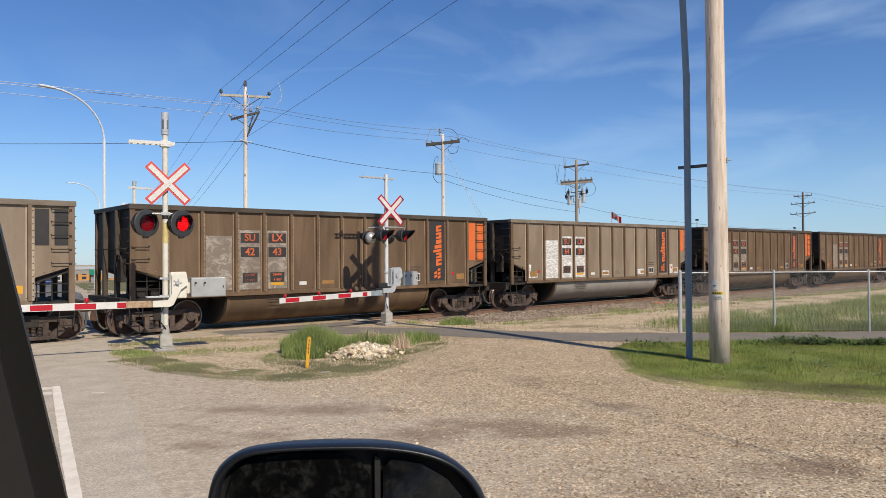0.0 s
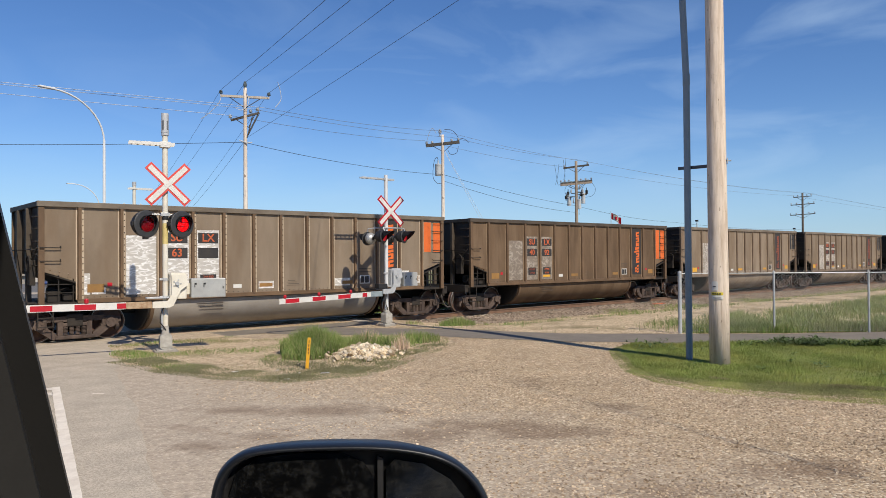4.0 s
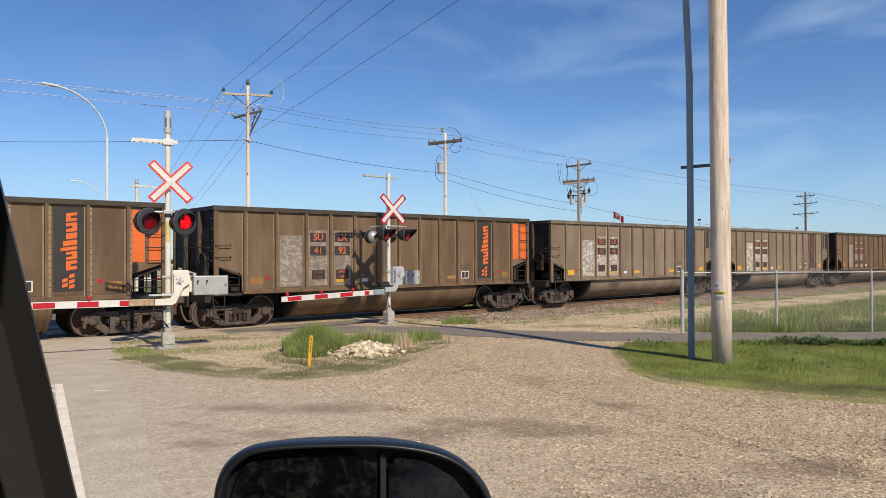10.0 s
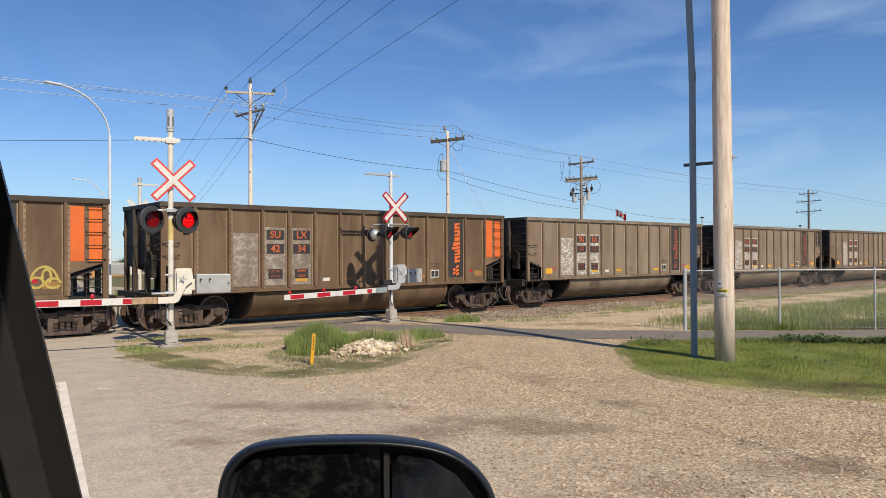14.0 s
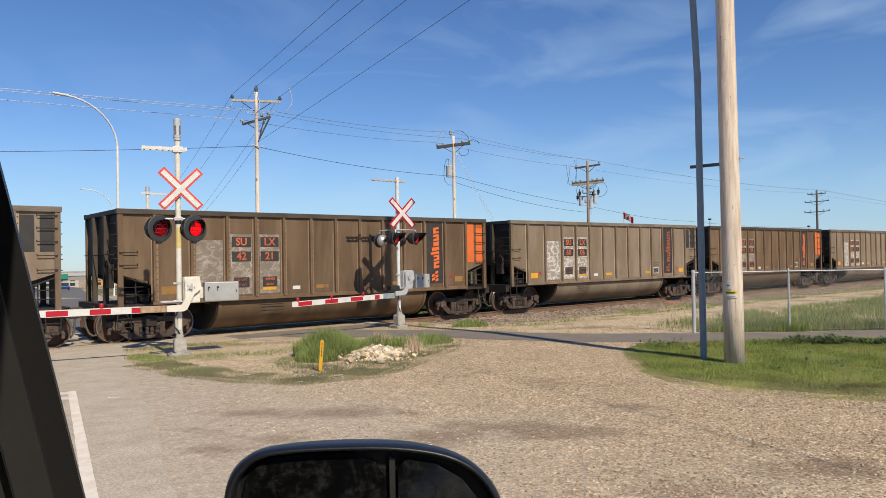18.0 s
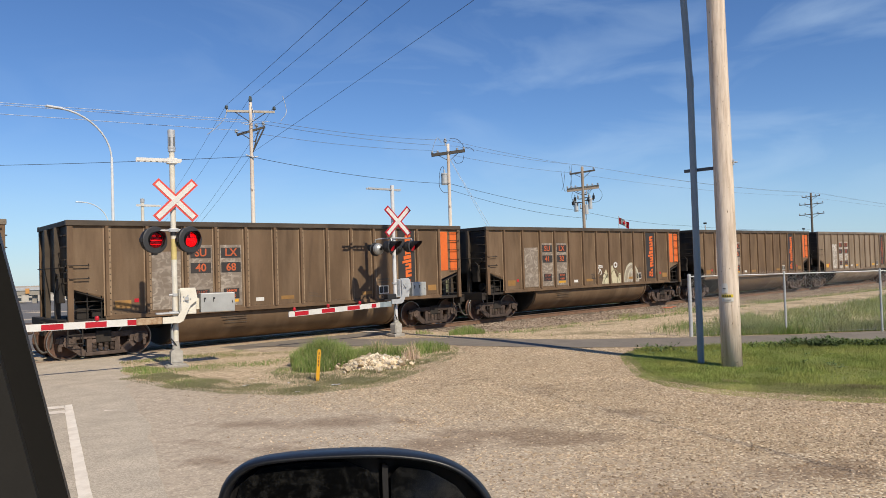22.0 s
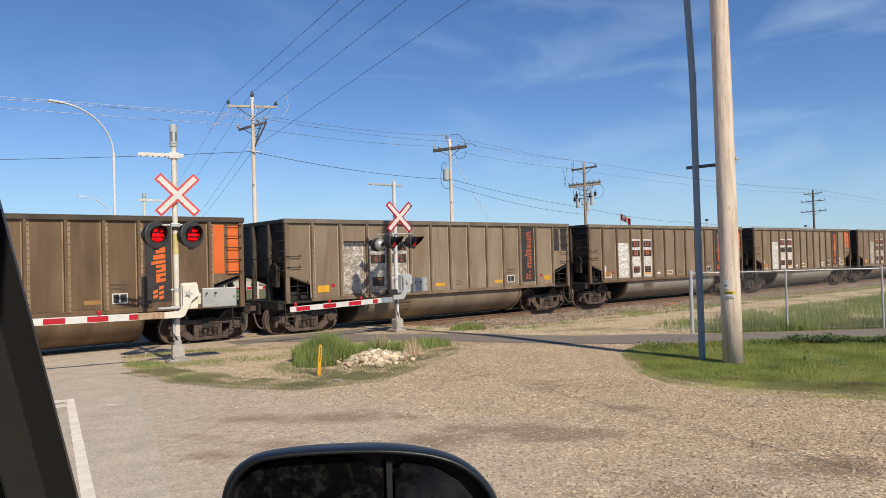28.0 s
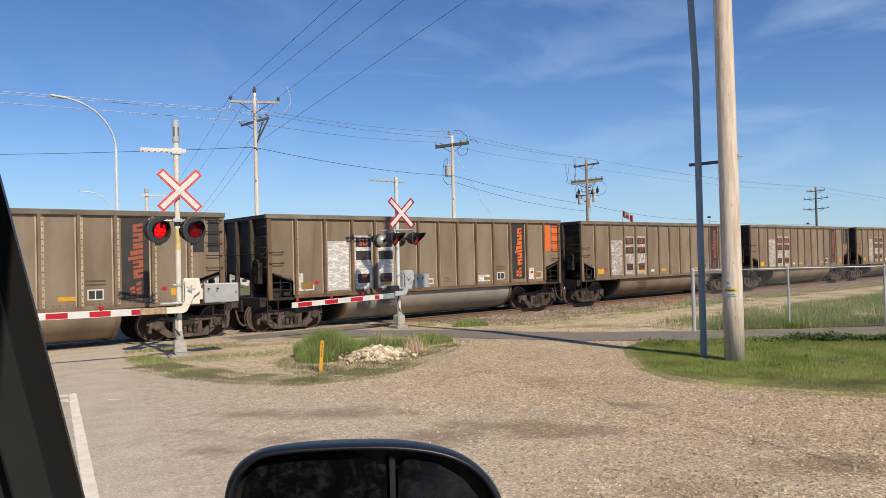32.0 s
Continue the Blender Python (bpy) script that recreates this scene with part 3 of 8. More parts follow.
WOOD = pole_mat("weathered_pole_wood", (0.77, 0.65, 0.53), (0.52, 0.405, 0.305), (0.19, 0.13, 0.09), 15.0)
FARWOOD = pole_mat("far_pole_wood", (0.82, 0.73, 0.63), (0.50, 0.37, 0.28), (0.25, 0.17, 0.12), 2.2)
ARMW = surf("grey_crossarm", (0.52, 0.465, 0.385), (0.38, 0.33, 0.27), 3, 0.8, 0, 0.3, 40, 0.15)
MIDWOOD = surf("brown_pole_wood", (0.40, 0.325, 0.25), (0.27, 0.21, 0.16), 2, 0.8, 0, 0.3, 30, 0.1, (4, 4, 0.3))
FARDARK = surf("dark_pole_wood", (0.15, 0.125, 0.105), (0.10, 0.085, 0.07), 2, 0.8, 0, 0.3, 30, 0.1, (4, 4, 0.3))
FENCEG = leaf_mat("fence_foot_grass", [(0.105, 0.175, 0.042), (0.165, 0.235, 0.062), (0.25, 0.30, 0.10), (0.46, 0.41, 0.24)], 0.2, (0.30, 0.31, 0.12), 0.7)
DARKARM = surf("dark_crossarm", (0.055, 0.05, 0.045), (0.09, 0.08, 0.07), 3, 0.8, 0, 0.2, 40, 0.1)
BLUEGREY = surf("blue_grey_pipe", (0.24, 0.30, 0.345), (0.20, 0.255, 0.295), 2, 0.5, 0, 0.05, 50, 0.05)
WIRE = surf("wire", (0.035, 0.037, 0.045), (0.05, 0.05, 0.06), 2, 0.6, 0, 0, 50, 0.1)
PALEWIRE = surf("pale_wire", (0.16, 0.18, 0.22), (0.20, 0.22, 0.26), 2, 0.6, 0, 0, 50, 0.1)
PORC = surf("porcelain", (0.42, 0.44, 0.46), (0.32, 0.34, 0.36), 8, 0.3, 0, 0, 50, 0.2)
RAILM = surf("rusty_rail", (0.25, 0.145, 0.09), (0.16, 0.095, 0.062), 4, 0.7, 0.1, 0.2, 60, 0.1)
TIE = surf("creosoted_tie", (0.085, 0.066, 0.052), (0.14, 0.115, 0.09), 3, 0.85, 0, 0.4, 40, 0.3, (1, 5, 5))
PLASTIC = surf("black_mirror_plastic", (0.009, 0.011, 0.015), (0.014, 0.016, 0.021), 6, 0.36, 0, 0.05, 150, 0.02, spec=0.35)
TRIM = surf("grey_cab_trim", (0.044, 0.043, 0.0415), (0.033, 0.0325, 0.032), 9, 0.55, 0, 0, 420, 0.02, spec=0.2)
TRUCKPAINT = surf("dark_blue_truck_paint", (0.020, 0.026, 0.040), (0.024, 0.030, 0.045), 2, 0.25, 0, 0, 50, 0.02, spec=0.6)
SEAL = surf("rubber_door_seal", (0.024, 0.0235, 0.023), (0.030, 0.029, 0.028), 1.5, 0.5, 0, 0, 300, 0.02, spec=0.25)
RUBBER = surf("tyre_rubber", (0.02, 0.02, 0.02), (0.03, 0.028, 0.026), 8, 0.85, 0, 0.2, 80, 0.1)
YPOST = surf("yellow_marker", (0.78, 0.40, 0.02), (0.66, 0.33, 0.02), 6, 0.5, 0, 0.05, 60, 0.05)
BELLM = surf("bell_metal", (0.50, 0.50, 0.48), (0.36, 0.36, 0.345), 6, 0.4, 0.5, 0.05, 60, 0.05)
SIGBLACK = surf("signal_black", (0.018, 0.018, 0.020), (0.03, 0.029, 0.028), 5, 0.5, 0, 0.06, 60, 0.05)
LAMP_GLOW = surf("lamp_glow", (0.5, 0.02, 0.02), None, 60, 0.5, 0, 0, 70, 0.0, emit=(1.0, 0.030, 0.045, 3.2))


def red_glass():
    """Clear red glass over the lamp: the light behind shows through, the face takes a little gloss."""
    m = bpy.data.materials.new("red_lens_glass")
    m.use_nodes = True
    n, l = m.node_tree.nodes, m.node_tree.links
    b = n["Principled BSDF"]
    b.inputs["Base Color"].default_value, b.inputs["Roughness"].default_value = (0.30, 0.006, 0.014, 1), 0.22
    tr = n.new("ShaderNodeBsdfTransparent")
    tr.inputs["Color"].default_value = (0.90, 0.30, 0.30, 1)
    co = n.new("ShaderNodeTexCoord")
    vo = n.new("ShaderNodeTexVoronoi")
    vo.inputs["Scale"].default_value = 34
    l.new(co.outputs["Object"], vo.inputs["Vector"])
    mr = n.new("ShaderNodeMapRange")
    mr.inputs["From Min"].default_value, mr.inputs["From Max"].default_value, mr.inputs["To Min"].default_value, mr.inputs["To Max"].default_value = 0.15, 0.65, 0.16, 0.46
    l.new(vo.outputs["Distance"], mr.inputs["Value"])
    mx = n.new("ShaderNodeMixShader")
    l.new(mr.outputs["Result"], mx.inputs["Fac"])
    l.new(tr.outputs["BSDF"], mx.inputs[1])
    l.new(b.outputs["BSDF"], mx.inputs[2])
    l.new(mx.outputs["Shader"], n["Material Output"].inputs["Surface"])
    return m


LENS_GLASS = red_glass()
LENS_OFF = surf("dark_red_lens", (0.22, 0.006, 0.012), None, 90, 0.2, 0, 0.3, 140, 0.0, emit=(1.0, 0.012, 0.03, 0.28))
SIGNGREEN = surf("sign_green", (0.015, 0.26, 0.15), (0.012, 0.22, 0.13), 3, 0.5, 0, 0, 50, 0.05)
LIME = surf("lime_box", (0.22, 0.40, 0.03), (0.18, 0.32, 0.03), 3, 0.6, 0, 0.05, 50, 0.05)
BUILDW = surf("pale_wall", (0.55, 0.51, 0.45), (0.45, 0.42, 0.37), 0.6, 0.8, 0, 0.1, 10, 0.2)
BUILDO = surf("orange_wall", (0.62, 0.30, 0.08), (0.52, 0.25, 0.08), 0.6, 0.8, 0, 0.1, 10, 0.1)
DARKGLASS = surf("dark_window", (0.03, 0.04, 0.05), (0.04, 0.05, 0.06), 1, 0.15, 0, 0, 10, 0.1)
BARK = surf("bark", (0.13, 0.10, 0.075), (0.08, 0.062, 0.048), 4, 0.9, 0, 0.5, 30, 0.1, (3, 3, 0.5))
CARBLUE = surf("blue_car_paint", (0.03, 0.06, 0.20), None, 2, 0.25, 0.2, 0, 50, 0.05)
CARWHITE = surf("white_car_paint", (0.7, 0.7, 0.7), None, 2, 0.25, 0, 0, 50, 0.05)
CARDARK = surf("dark_car_paint", (0.03, 0.03, 0.035), None, 2, 0.25, 0.2, 0, 50, 0.05)


def mirror_mat():
    m = bpy.data.materials.new("dusty_mirror")
    m.use_nodes = True
    n, l = m.node_tree.nodes, m.node_tree.links
    b = n["Principled BSDF"]
    b.inputs["Base Color"].default_value, b.inputs["Metallic"].default_value, b.inputs["Roughness"].default_value = (0.15, 0.17, 0.18, 1), 1, 0.10
    dust = n.new("ShaderNodeBsdfDiffuse")
    dust.inputs["Color"].default_value = (0.060, 0.060, 0.058, 1)
    co = n.new("ShaderNodeTexCoord")
    no = n.new("ShaderNodeTexNoise")
    no.inputs["Scale"].default_value, no.inputs["Detail"].default_value, no.inputs["Roughness"].default_value = 60, 8, 0.8
    l.new(co.outputs["Object"], no.inputs["Vector"])
    mr = n.new("ShaderNodeMapRange")
    mr.inputs["From Min"].default_value, mr.inputs["From Max"].default_value, mr.inputs["To Min"].default_value, mr.inputs["To Max"].default_value = 0.48, 0.82, 0.04, 0.60
    l.new(no.outputs["Fac"], mr.inputs["Value"])
    mx = n.new("ShaderNodeMixShader")
    l.new(mr.outputs["Result"], mx.inputs["Fac"])
    l.new(b.outputs["BSDF"], mx.inputs[1])
    l.new(dust.outputs["BSDF"], mx.inputs[2])
    l.new(mx.outputs["Shader"], n["Material Output"].inputs["Surface"])
    return m


MIRROR = mirror_mat()


# ---------------------------------------------------------------- mesh helpers
def mesh_of(name, bm, material, smooth=False):
    me = bpy.data.meshes.new(name)
    bmesh.ops.recalc_face_normals(bm, faces=bm.faces)
    bm.to_mesh(me)
    bm.free()
    me.materials.append(material)
    if smooth:
        me.polygons.foreach_set("use_smooth", [True] * len(me.polygons))
    return me


def part(name, bm, material, parent, label="", smooth=False):
    ob = new(name, bm if isinstance(bm, bpy.types.Mesh) else mesh_of(name, bm, material, smooth))
    ob.parent = parent
    return tagged(ob, label)


def piece(name, me, parent, at=(0, 0, 0), rz=0.0):
    """A repeat of a part on shared mesh data."""
    ob = new(name, me)
    ob.parent = parent
    ob.matrix_basis = pose(*at, 0, 0, rz)
    return ob


def thing(name, m, label, category, group="", kind=""):
    ob = new(name)
    ob.matrix_basis = m
    ob.empty_display_size = 0.2
    return tagged(ob, label, category, group, kind)


def B():
    return bmesh.new()


def box(bm, x0, x1, y0, y1, z0, z1, bevel=0.0):
    r = bmesh.ops.create_cube(bm, size=1)
    bmesh.ops.transform(bm, verts=r["verts"], matrix=Matrix.Translation(((x0 + x1) / 2, (y0 + y1) / 2, (z0 + z1) / 2)) @ Matrix.Diagonal((x1 - x0, y1 - y0, z1 - z0, 1)))
    if bevel:
        es = {e for v in r["verts"] for e in v.link_edges}
        bmesh.ops.bevel(bm, geom=list(es), offset=bevel, segments=2, affect="EDGES", profile=0.6)
    return bm


def rod(bm, a, b, r, r2=None, seg=10, caps=True):
    a, b = Vector(a), Vector(b)
    d = b - a
    q = bmesh.ops.create_cone(bm, cap_ends=caps, segments=seg, radius1=r, radius2=r if r2 is None else r2, depth=d.length)
    bmesh.ops.transform(bm, verts=q["verts"], matrix=Matrix.Translation((a + b) / 2) @ d.to_track_quat("Z", "Y").to_matrix().to_4x4())
    return bm


def tube(bm, pts, r, seg=6):
    pts = [Vector(p) for p in pts]
    rings = []
    for i, p in enumerate(pts):
        d = (pts[min(i + 1, len(pts) - 1)] - pts[max(i - 1, 0)]).normalized()
        u = d.orthogonal().normalized() if i == 0 else (u - d * u.dot(d)).normalized()
        w = d.cross(u)
        rings.append([bm.verts.new(p + (u * math.cos(2 * math.pi * k / seg) + w * math.sin(2 * math.pi * k / seg)) * r) for k in range(seg)])
    for a, b in zip(rings, rings[1:]):
        for k in range(seg):
            bm.faces.new((a[k], a[(k + 1) % seg], b[(k + 1) % seg], b[k]))
    bm.faces.new(rings[0])
    bm.faces.new(rings[-1])
    return bm


def prism(bm, pts, y0, y1, axis="y"):
    """A flat outline made solid. pts are (x, z) for axis y, (x, y) for axis z, (y, z) for axis x."""
    put = {"y": lambda p, q: (p[0], q, p[1]), "z": lambda p, q: (p[0], p[1], q), "x": lambda p, q: (q, p[0], p[1])}[axis]
    lo = [bm.verts.new(put(p, y0)) for p in pts]
    hi = [bm.verts.new(put(p, y1)) for p in pts]
    bm.faces.new(lo)
    bm.faces.new(list(reversed(hi)))
    for i in range(len(pts)):
        j = (i + 1) % len(pts)
        bm.faces.new((lo[i], lo[j], hi[j], hi[i]))
    return bm


def lathe(bm, prof, seg=28, axis="y", caps=True):
    """prof: (radius, along) pairs, turned round an axis."""
    rings = []
    for r, h in prof:
        ring = []
        for k in range(seg):
            a = 2 * math.pi * k / seg
            c, s = r * math.cos(a), r * math.sin(a)
            ring.append(bm.verts.new({"y": (c, h, s), "z": (c, s, h), "x": (h, c, s)}[axis]))
        rings.append(ring)
    for a, b in zip(rings, rings[1:]):
        for k in range(seg):
            bm.faces.new((a[k], a[(k + 1) % seg], b[(k + 1) % seg], b[k]))
    if caps:
        bm.faces.new(rings[0])
        bm.faces.new(rings[-1])
    return bm


def curve(pts, n=6):
    """Points along a smooth curve through the given ones."""
    p = [Vector(q) for q in pts]
    p = [p[0] * 2 - p[1]] + p + [p[-1] * 2 - p[-2]]
    out = []
    for a, b, c, d in zip(p, p[1:], p[2:], p[3:]):
        for i in range(n):
            t = i / n
            out.append(0.5 * (2 * b + (c - a) * t + (2 * a - 5 * b + 4 * c - d) * t ** 2 + (3 * b - a - 3 * c + d) * t ** 3))
    return out + [p[-2]]


def arc(cx, cy, r, a0, a1, n):
    return [(cx + r * math.cos(radians(a0 + (a1 - a0) * i / n)), cy + r * math.sin(radians(a0 + (a1 - a0) * i / n))) for i in range(n + 1)]


def raw_mesh(name, verts, faces, material, flat=False):
    me = bpy.data.meshes.new(name)
    me.from_pydata([], [], [])
    verts = np.asarray(verts, dtype=np.float32)
    faces = np.asarray(faces, dtype=np.int32)
    k = faces.shape[1]
    me.vertices.add(len(verts))
    me.vertices.foreach_set("co", verts.ravel())
    me.loops.add(faces.size)
    me.loops.foreach_set("vertex_index", faces.ravel())
    me.polygons.add(len(faces))
    me.polygons.foreach_set("loop_start", np.arange(0, faces.size, k, dtype=np.int32))
    me.update(calc_edges=True)
    me.validate()
    if flat:
        me.shade_flat()
    me.materials.append(material)
    return me


WORDS = {}


def make_words(words):
    """Meshes of short words in the built-in font, one unit high, lying in the x-z plane and facing -y."""
    made = []
    for w in sorted(set(words)):
        cu = bpy.data.curves.new("word", "FONT")
        cu.body, cu.align_x, cu.align_y, cu.extrude, cu.resolution_u, cu.offset = w, "CENTER", "CENTER", 0.004, 3, 0.022
        made.append((w, new("word", cu)))
    bpy.context.view_layer.update()
    dg = bpy.context.evaluated_depsgraph_get()
    for w, ob in made:
        me = bpy.data.meshes.new_from_object(ob.evaluated_get(dg))
        me.transform(Matrix.Rotation(math.pi / 2, 4, "X"))
        WORDS[w] = me
        cu = ob.data
        bpy.data.objects.remove(ob)
        bpy.data.curves.remove(cu)


def word(text, material, parent, x, y, z, height, wide=1.0, name="lettering"):
    me = WORDS[text]
    key = text + material.name
    if key not in WORDS:
        WORDS[key] = me.copy()
        WORDS[key].materials.clear()
        WORDS[key].materials.append(material)
    ob = new(name, WORDS[key])
    ob.parent = parent
    ob.location, ob.scale = (x, y, z), (height * wide, height, height)
    return ob


# ---------------------------------------------------------------- ground
TRACK_Y, RAIL_Z = 22.1, -0.09


def smooth(a, b, v):
    v = min(max((v - a) / (b - a), 0), 1)
    return v * v * (3 - 2 * v)


def ground_z(x, y):
    """Level lot, a slight fall to the crossing, a shallow ditch beside the ballast away from the road."""
    z = -0.10 * smooth(14, 19.5, y)
    off = smooth(14.0, 18.5, x) + smooth(2.0, -6.0, x - (y - 19) * 0.21)
    z -= 0.22 * smooth(14.5, 18.5, y) * min(off, 1)
    z -= 0.022 * max(0.0, min(y, 1500) - 45)
    z -= 0.25 * smooth(24.5, 30, y) * min(smooth(9.5, 14, x - (y - 19) * 0.21) + smooth(-4, -9, x - (y - 19) * 0.21), 1)
    return z


def axis_lines(lo, hi, step, far):
    a = list(np.arange(lo, hi + 1e-6, step))
    out, d = [], step
    v = hi
    while v < far:
        d *= 1.35
        v += d
        out.append(v)
    neg, d, v = [], step, lo
    while v > -far:
        d *= 1.35
        v -= d
        neg.append(v)
    return list(reversed(neg)) + a + out


def build_ground():
    xs, ys = axis_lines(-20, 60, 0.5, 4500), axis_lines(-10, 60, 0.5, 4500)
    vs, fs = [], []
    for y in ys:
        for x in xs:
            z = ground_z(x, y)
            vs.append((x, y, z))
    w = len(xs)
    for j in range(len(ys) - 1):
        for i in range(w - 1):
            fs.append((j * w + i, j * w + i + 1, (j + 1) * w + i + 1, (j + 1) * w + i))
    return vs, fs


gv, gf = build_ground()
tagged(new("ground", raw_mesh("ground", gv, gf, GRAVEL)), "tan gravel lot with scattered stones and tyre-worn patches", "ground", kind="structure")


def spread(name, outline, material, lift, label, category, jitter=0.12, step=0.35, kind="structure", wobble=1.6):
    """A sheet over the ground inside an outline whose edge wanders a little."""
    from mathutils.geometry import delaunay_2d_cdt
    edge = []
    for (ax, ay), (bx, by) in zip(outline, outline[1:] + outline[:1]):
        n = max(int(math.hypot(bx - ax, by - ay) / step), 1)
        for i in range(n):
            x, y = ax + (bx - ax) * i / n, ay + (by - ay) * i / n
            x += jitter * noise.noise((x * wobble, y * wobble, 1.7)) + jitter * 0.5 * noise.noise((x * 6, y * 6, 3.1))
            y += jitter * noise.noise((x * wobble, y * wobble, 7.7)) + jitter * 0.5 * noise.noise((x * 6, y * 6, 9.1))
            edge.append(Vector((x, y)))
    n = len(edge)
    x0, x1 = min(p.x for p in edge), max(p.x for p in edge)
    y0, y1 = min(p.y for p in edge), max(p.y for p in edge)
    inner = [Vector((x, y)) for x in np.arange(x0, x1, max(0.8, (x1 - x0) / 60)) for y in np.arange(y0, y1, max(0.8, (y1 - y0) / 60))]
    v, _, f, *_ = delaunay_2d_cdt(edge + inner, [(i, (i + 1) % n) for i in range(n)], [], 1, 1e-4)
    me = bpy.data.meshes.new(name)
    me.from_pydata([(p.x, p.y, ground_z(p.x, p.y) + lift) for p in v], [], f)
    me.materials.append(material)
    return tagged(new(name, me), label, category, kind=kind)


def inside(outline, x, y):
    c = False
    for (ax, ay), (bx, by) in zip(outline, outline[1:] + outline[:1]):
        if (ay > y) != (by > y) and x < (bx - ax) * (y - ay) / (by - ay) + ax:
            c = not c
    return c


# the road heads 13 degrees off the track's normal
RDX = 0.232


road_r = [(-0.9, -9.5), (0.45, -2), (1.6, 3.5), (2.36, 6.52), (2.88, 8.45), (3.64, 11.41), (4.62, 15.4), (5.9, 19.6)]
road_l = [(x - 10.5, y) for x, y in reversed(road_r)]
spread("road", road_r + road_l, ASPHALT, 0.006, "worn dusty grey asphalt road leading up to the crossing", "road", 0.16)
# the far half beyond the track, out to the distance
spread("far_road", [(6.7, 24.5), (13.4, 51.0), (38, 154), (130, 548), (116, 551), (24, 158), (-0.3, 54.5), (-4.5, 24.6)], FARROAD, 0.03, "grey asphalt highway beyond the level crossing", "road", 0.05, 4.0)
path_near = [(9.35, 20.1), (10.0, 19.3), (10.45, 18.2), (11.2, 16.75), (12.15, 15.59), (12.69, 13.73), (13.78, 11.5), (15.42, 9.46), (17.41, 7.73), (19.1, 6.28), (26, 0.3), (34, -6)]
path_far = [(36, -3.5), (28, 2.2), (21.46, 7.05), (19.28, 8.56), (17.19, 10.55), (15.19, 12.67), (14.54, 14.12), (14.06, 15.92), (13.35, 17.6), (12.75, 18.7), (12.3, 20.45), (9.1, 20.55)]
spread("footpath", path_near + path_far, PATH_M, 0.010, "grey asphalt footpath curving to the crossing", "path", 0.06)
isle = [(5.66, 19.3), (4.84, 15.7), (5.0, 13.5), (5.5, 12.18), (6.16, 11.1), (7.41, 10.82), (8.7, 11.54), (10.2, 12.4), (11.73, 13.28), (12.3, 14.0), (11.7, 15.6), (10.78, 16.6), (9.06, 18.2), (8.8, 19.6)]
spread("verge_soil", isle, ISLE_M, 0.004, "dry soil and sparse grass beside the signal mast", "soil", 0.25)
lawn = [(14.66, 10.2), (13.4, 9.6), (12.3, 8.7), (11.4, 7.9), (10.9, 7.25), (10.9, 6.75), (11.0, 6.3), (11.05, 5.7), (11.15, 5.1), (11.5, 4.15), (12.2, 2.8), (14.5, -4), (34, -6.3), (26, 0.1), (19.0, 6.2), (17.3, 7.65), (15.3, 9.4)]
spread("lawn_soil", lawn, LAWNSOIL, 0.006, "green lawn soil round the wooden pole", "soil", 0.3)
verge = [(15.3, 12.9), (17.3, 10.75), (19.4, 8.75), (21.5, 7.2), (28, 2.4), (36, -3.2), (70, -3), (70, 19.3), (40, 19.3), (20, 19.4), (14.6, 19.3), (13.6, 18.2), (14.3, 16.0), (14.7, 14.3)]
spread("verge_field", verge, SOIL, 0.005, "dry sandy ground with patchy grass behind the fence", "soil", 0.3, 0.5)
spread("meadow", [(8.2, 25.2), (14.2, 50.5), (39, 153), (131, 547), (900, 700), (900, 25.2)], FIELD, 0.006, "rough green grass beyond the railway", "grass", 0.4, 3.0)
spread("meadow_west", [(-4.9, 25.2), (-0.9, 54.5), (23, 158), (115, 551), (-900, 700), (-900, 25.2)], FIELD, 0.006, "rough green grass along the far road", "grass", 0.4, 3.0)


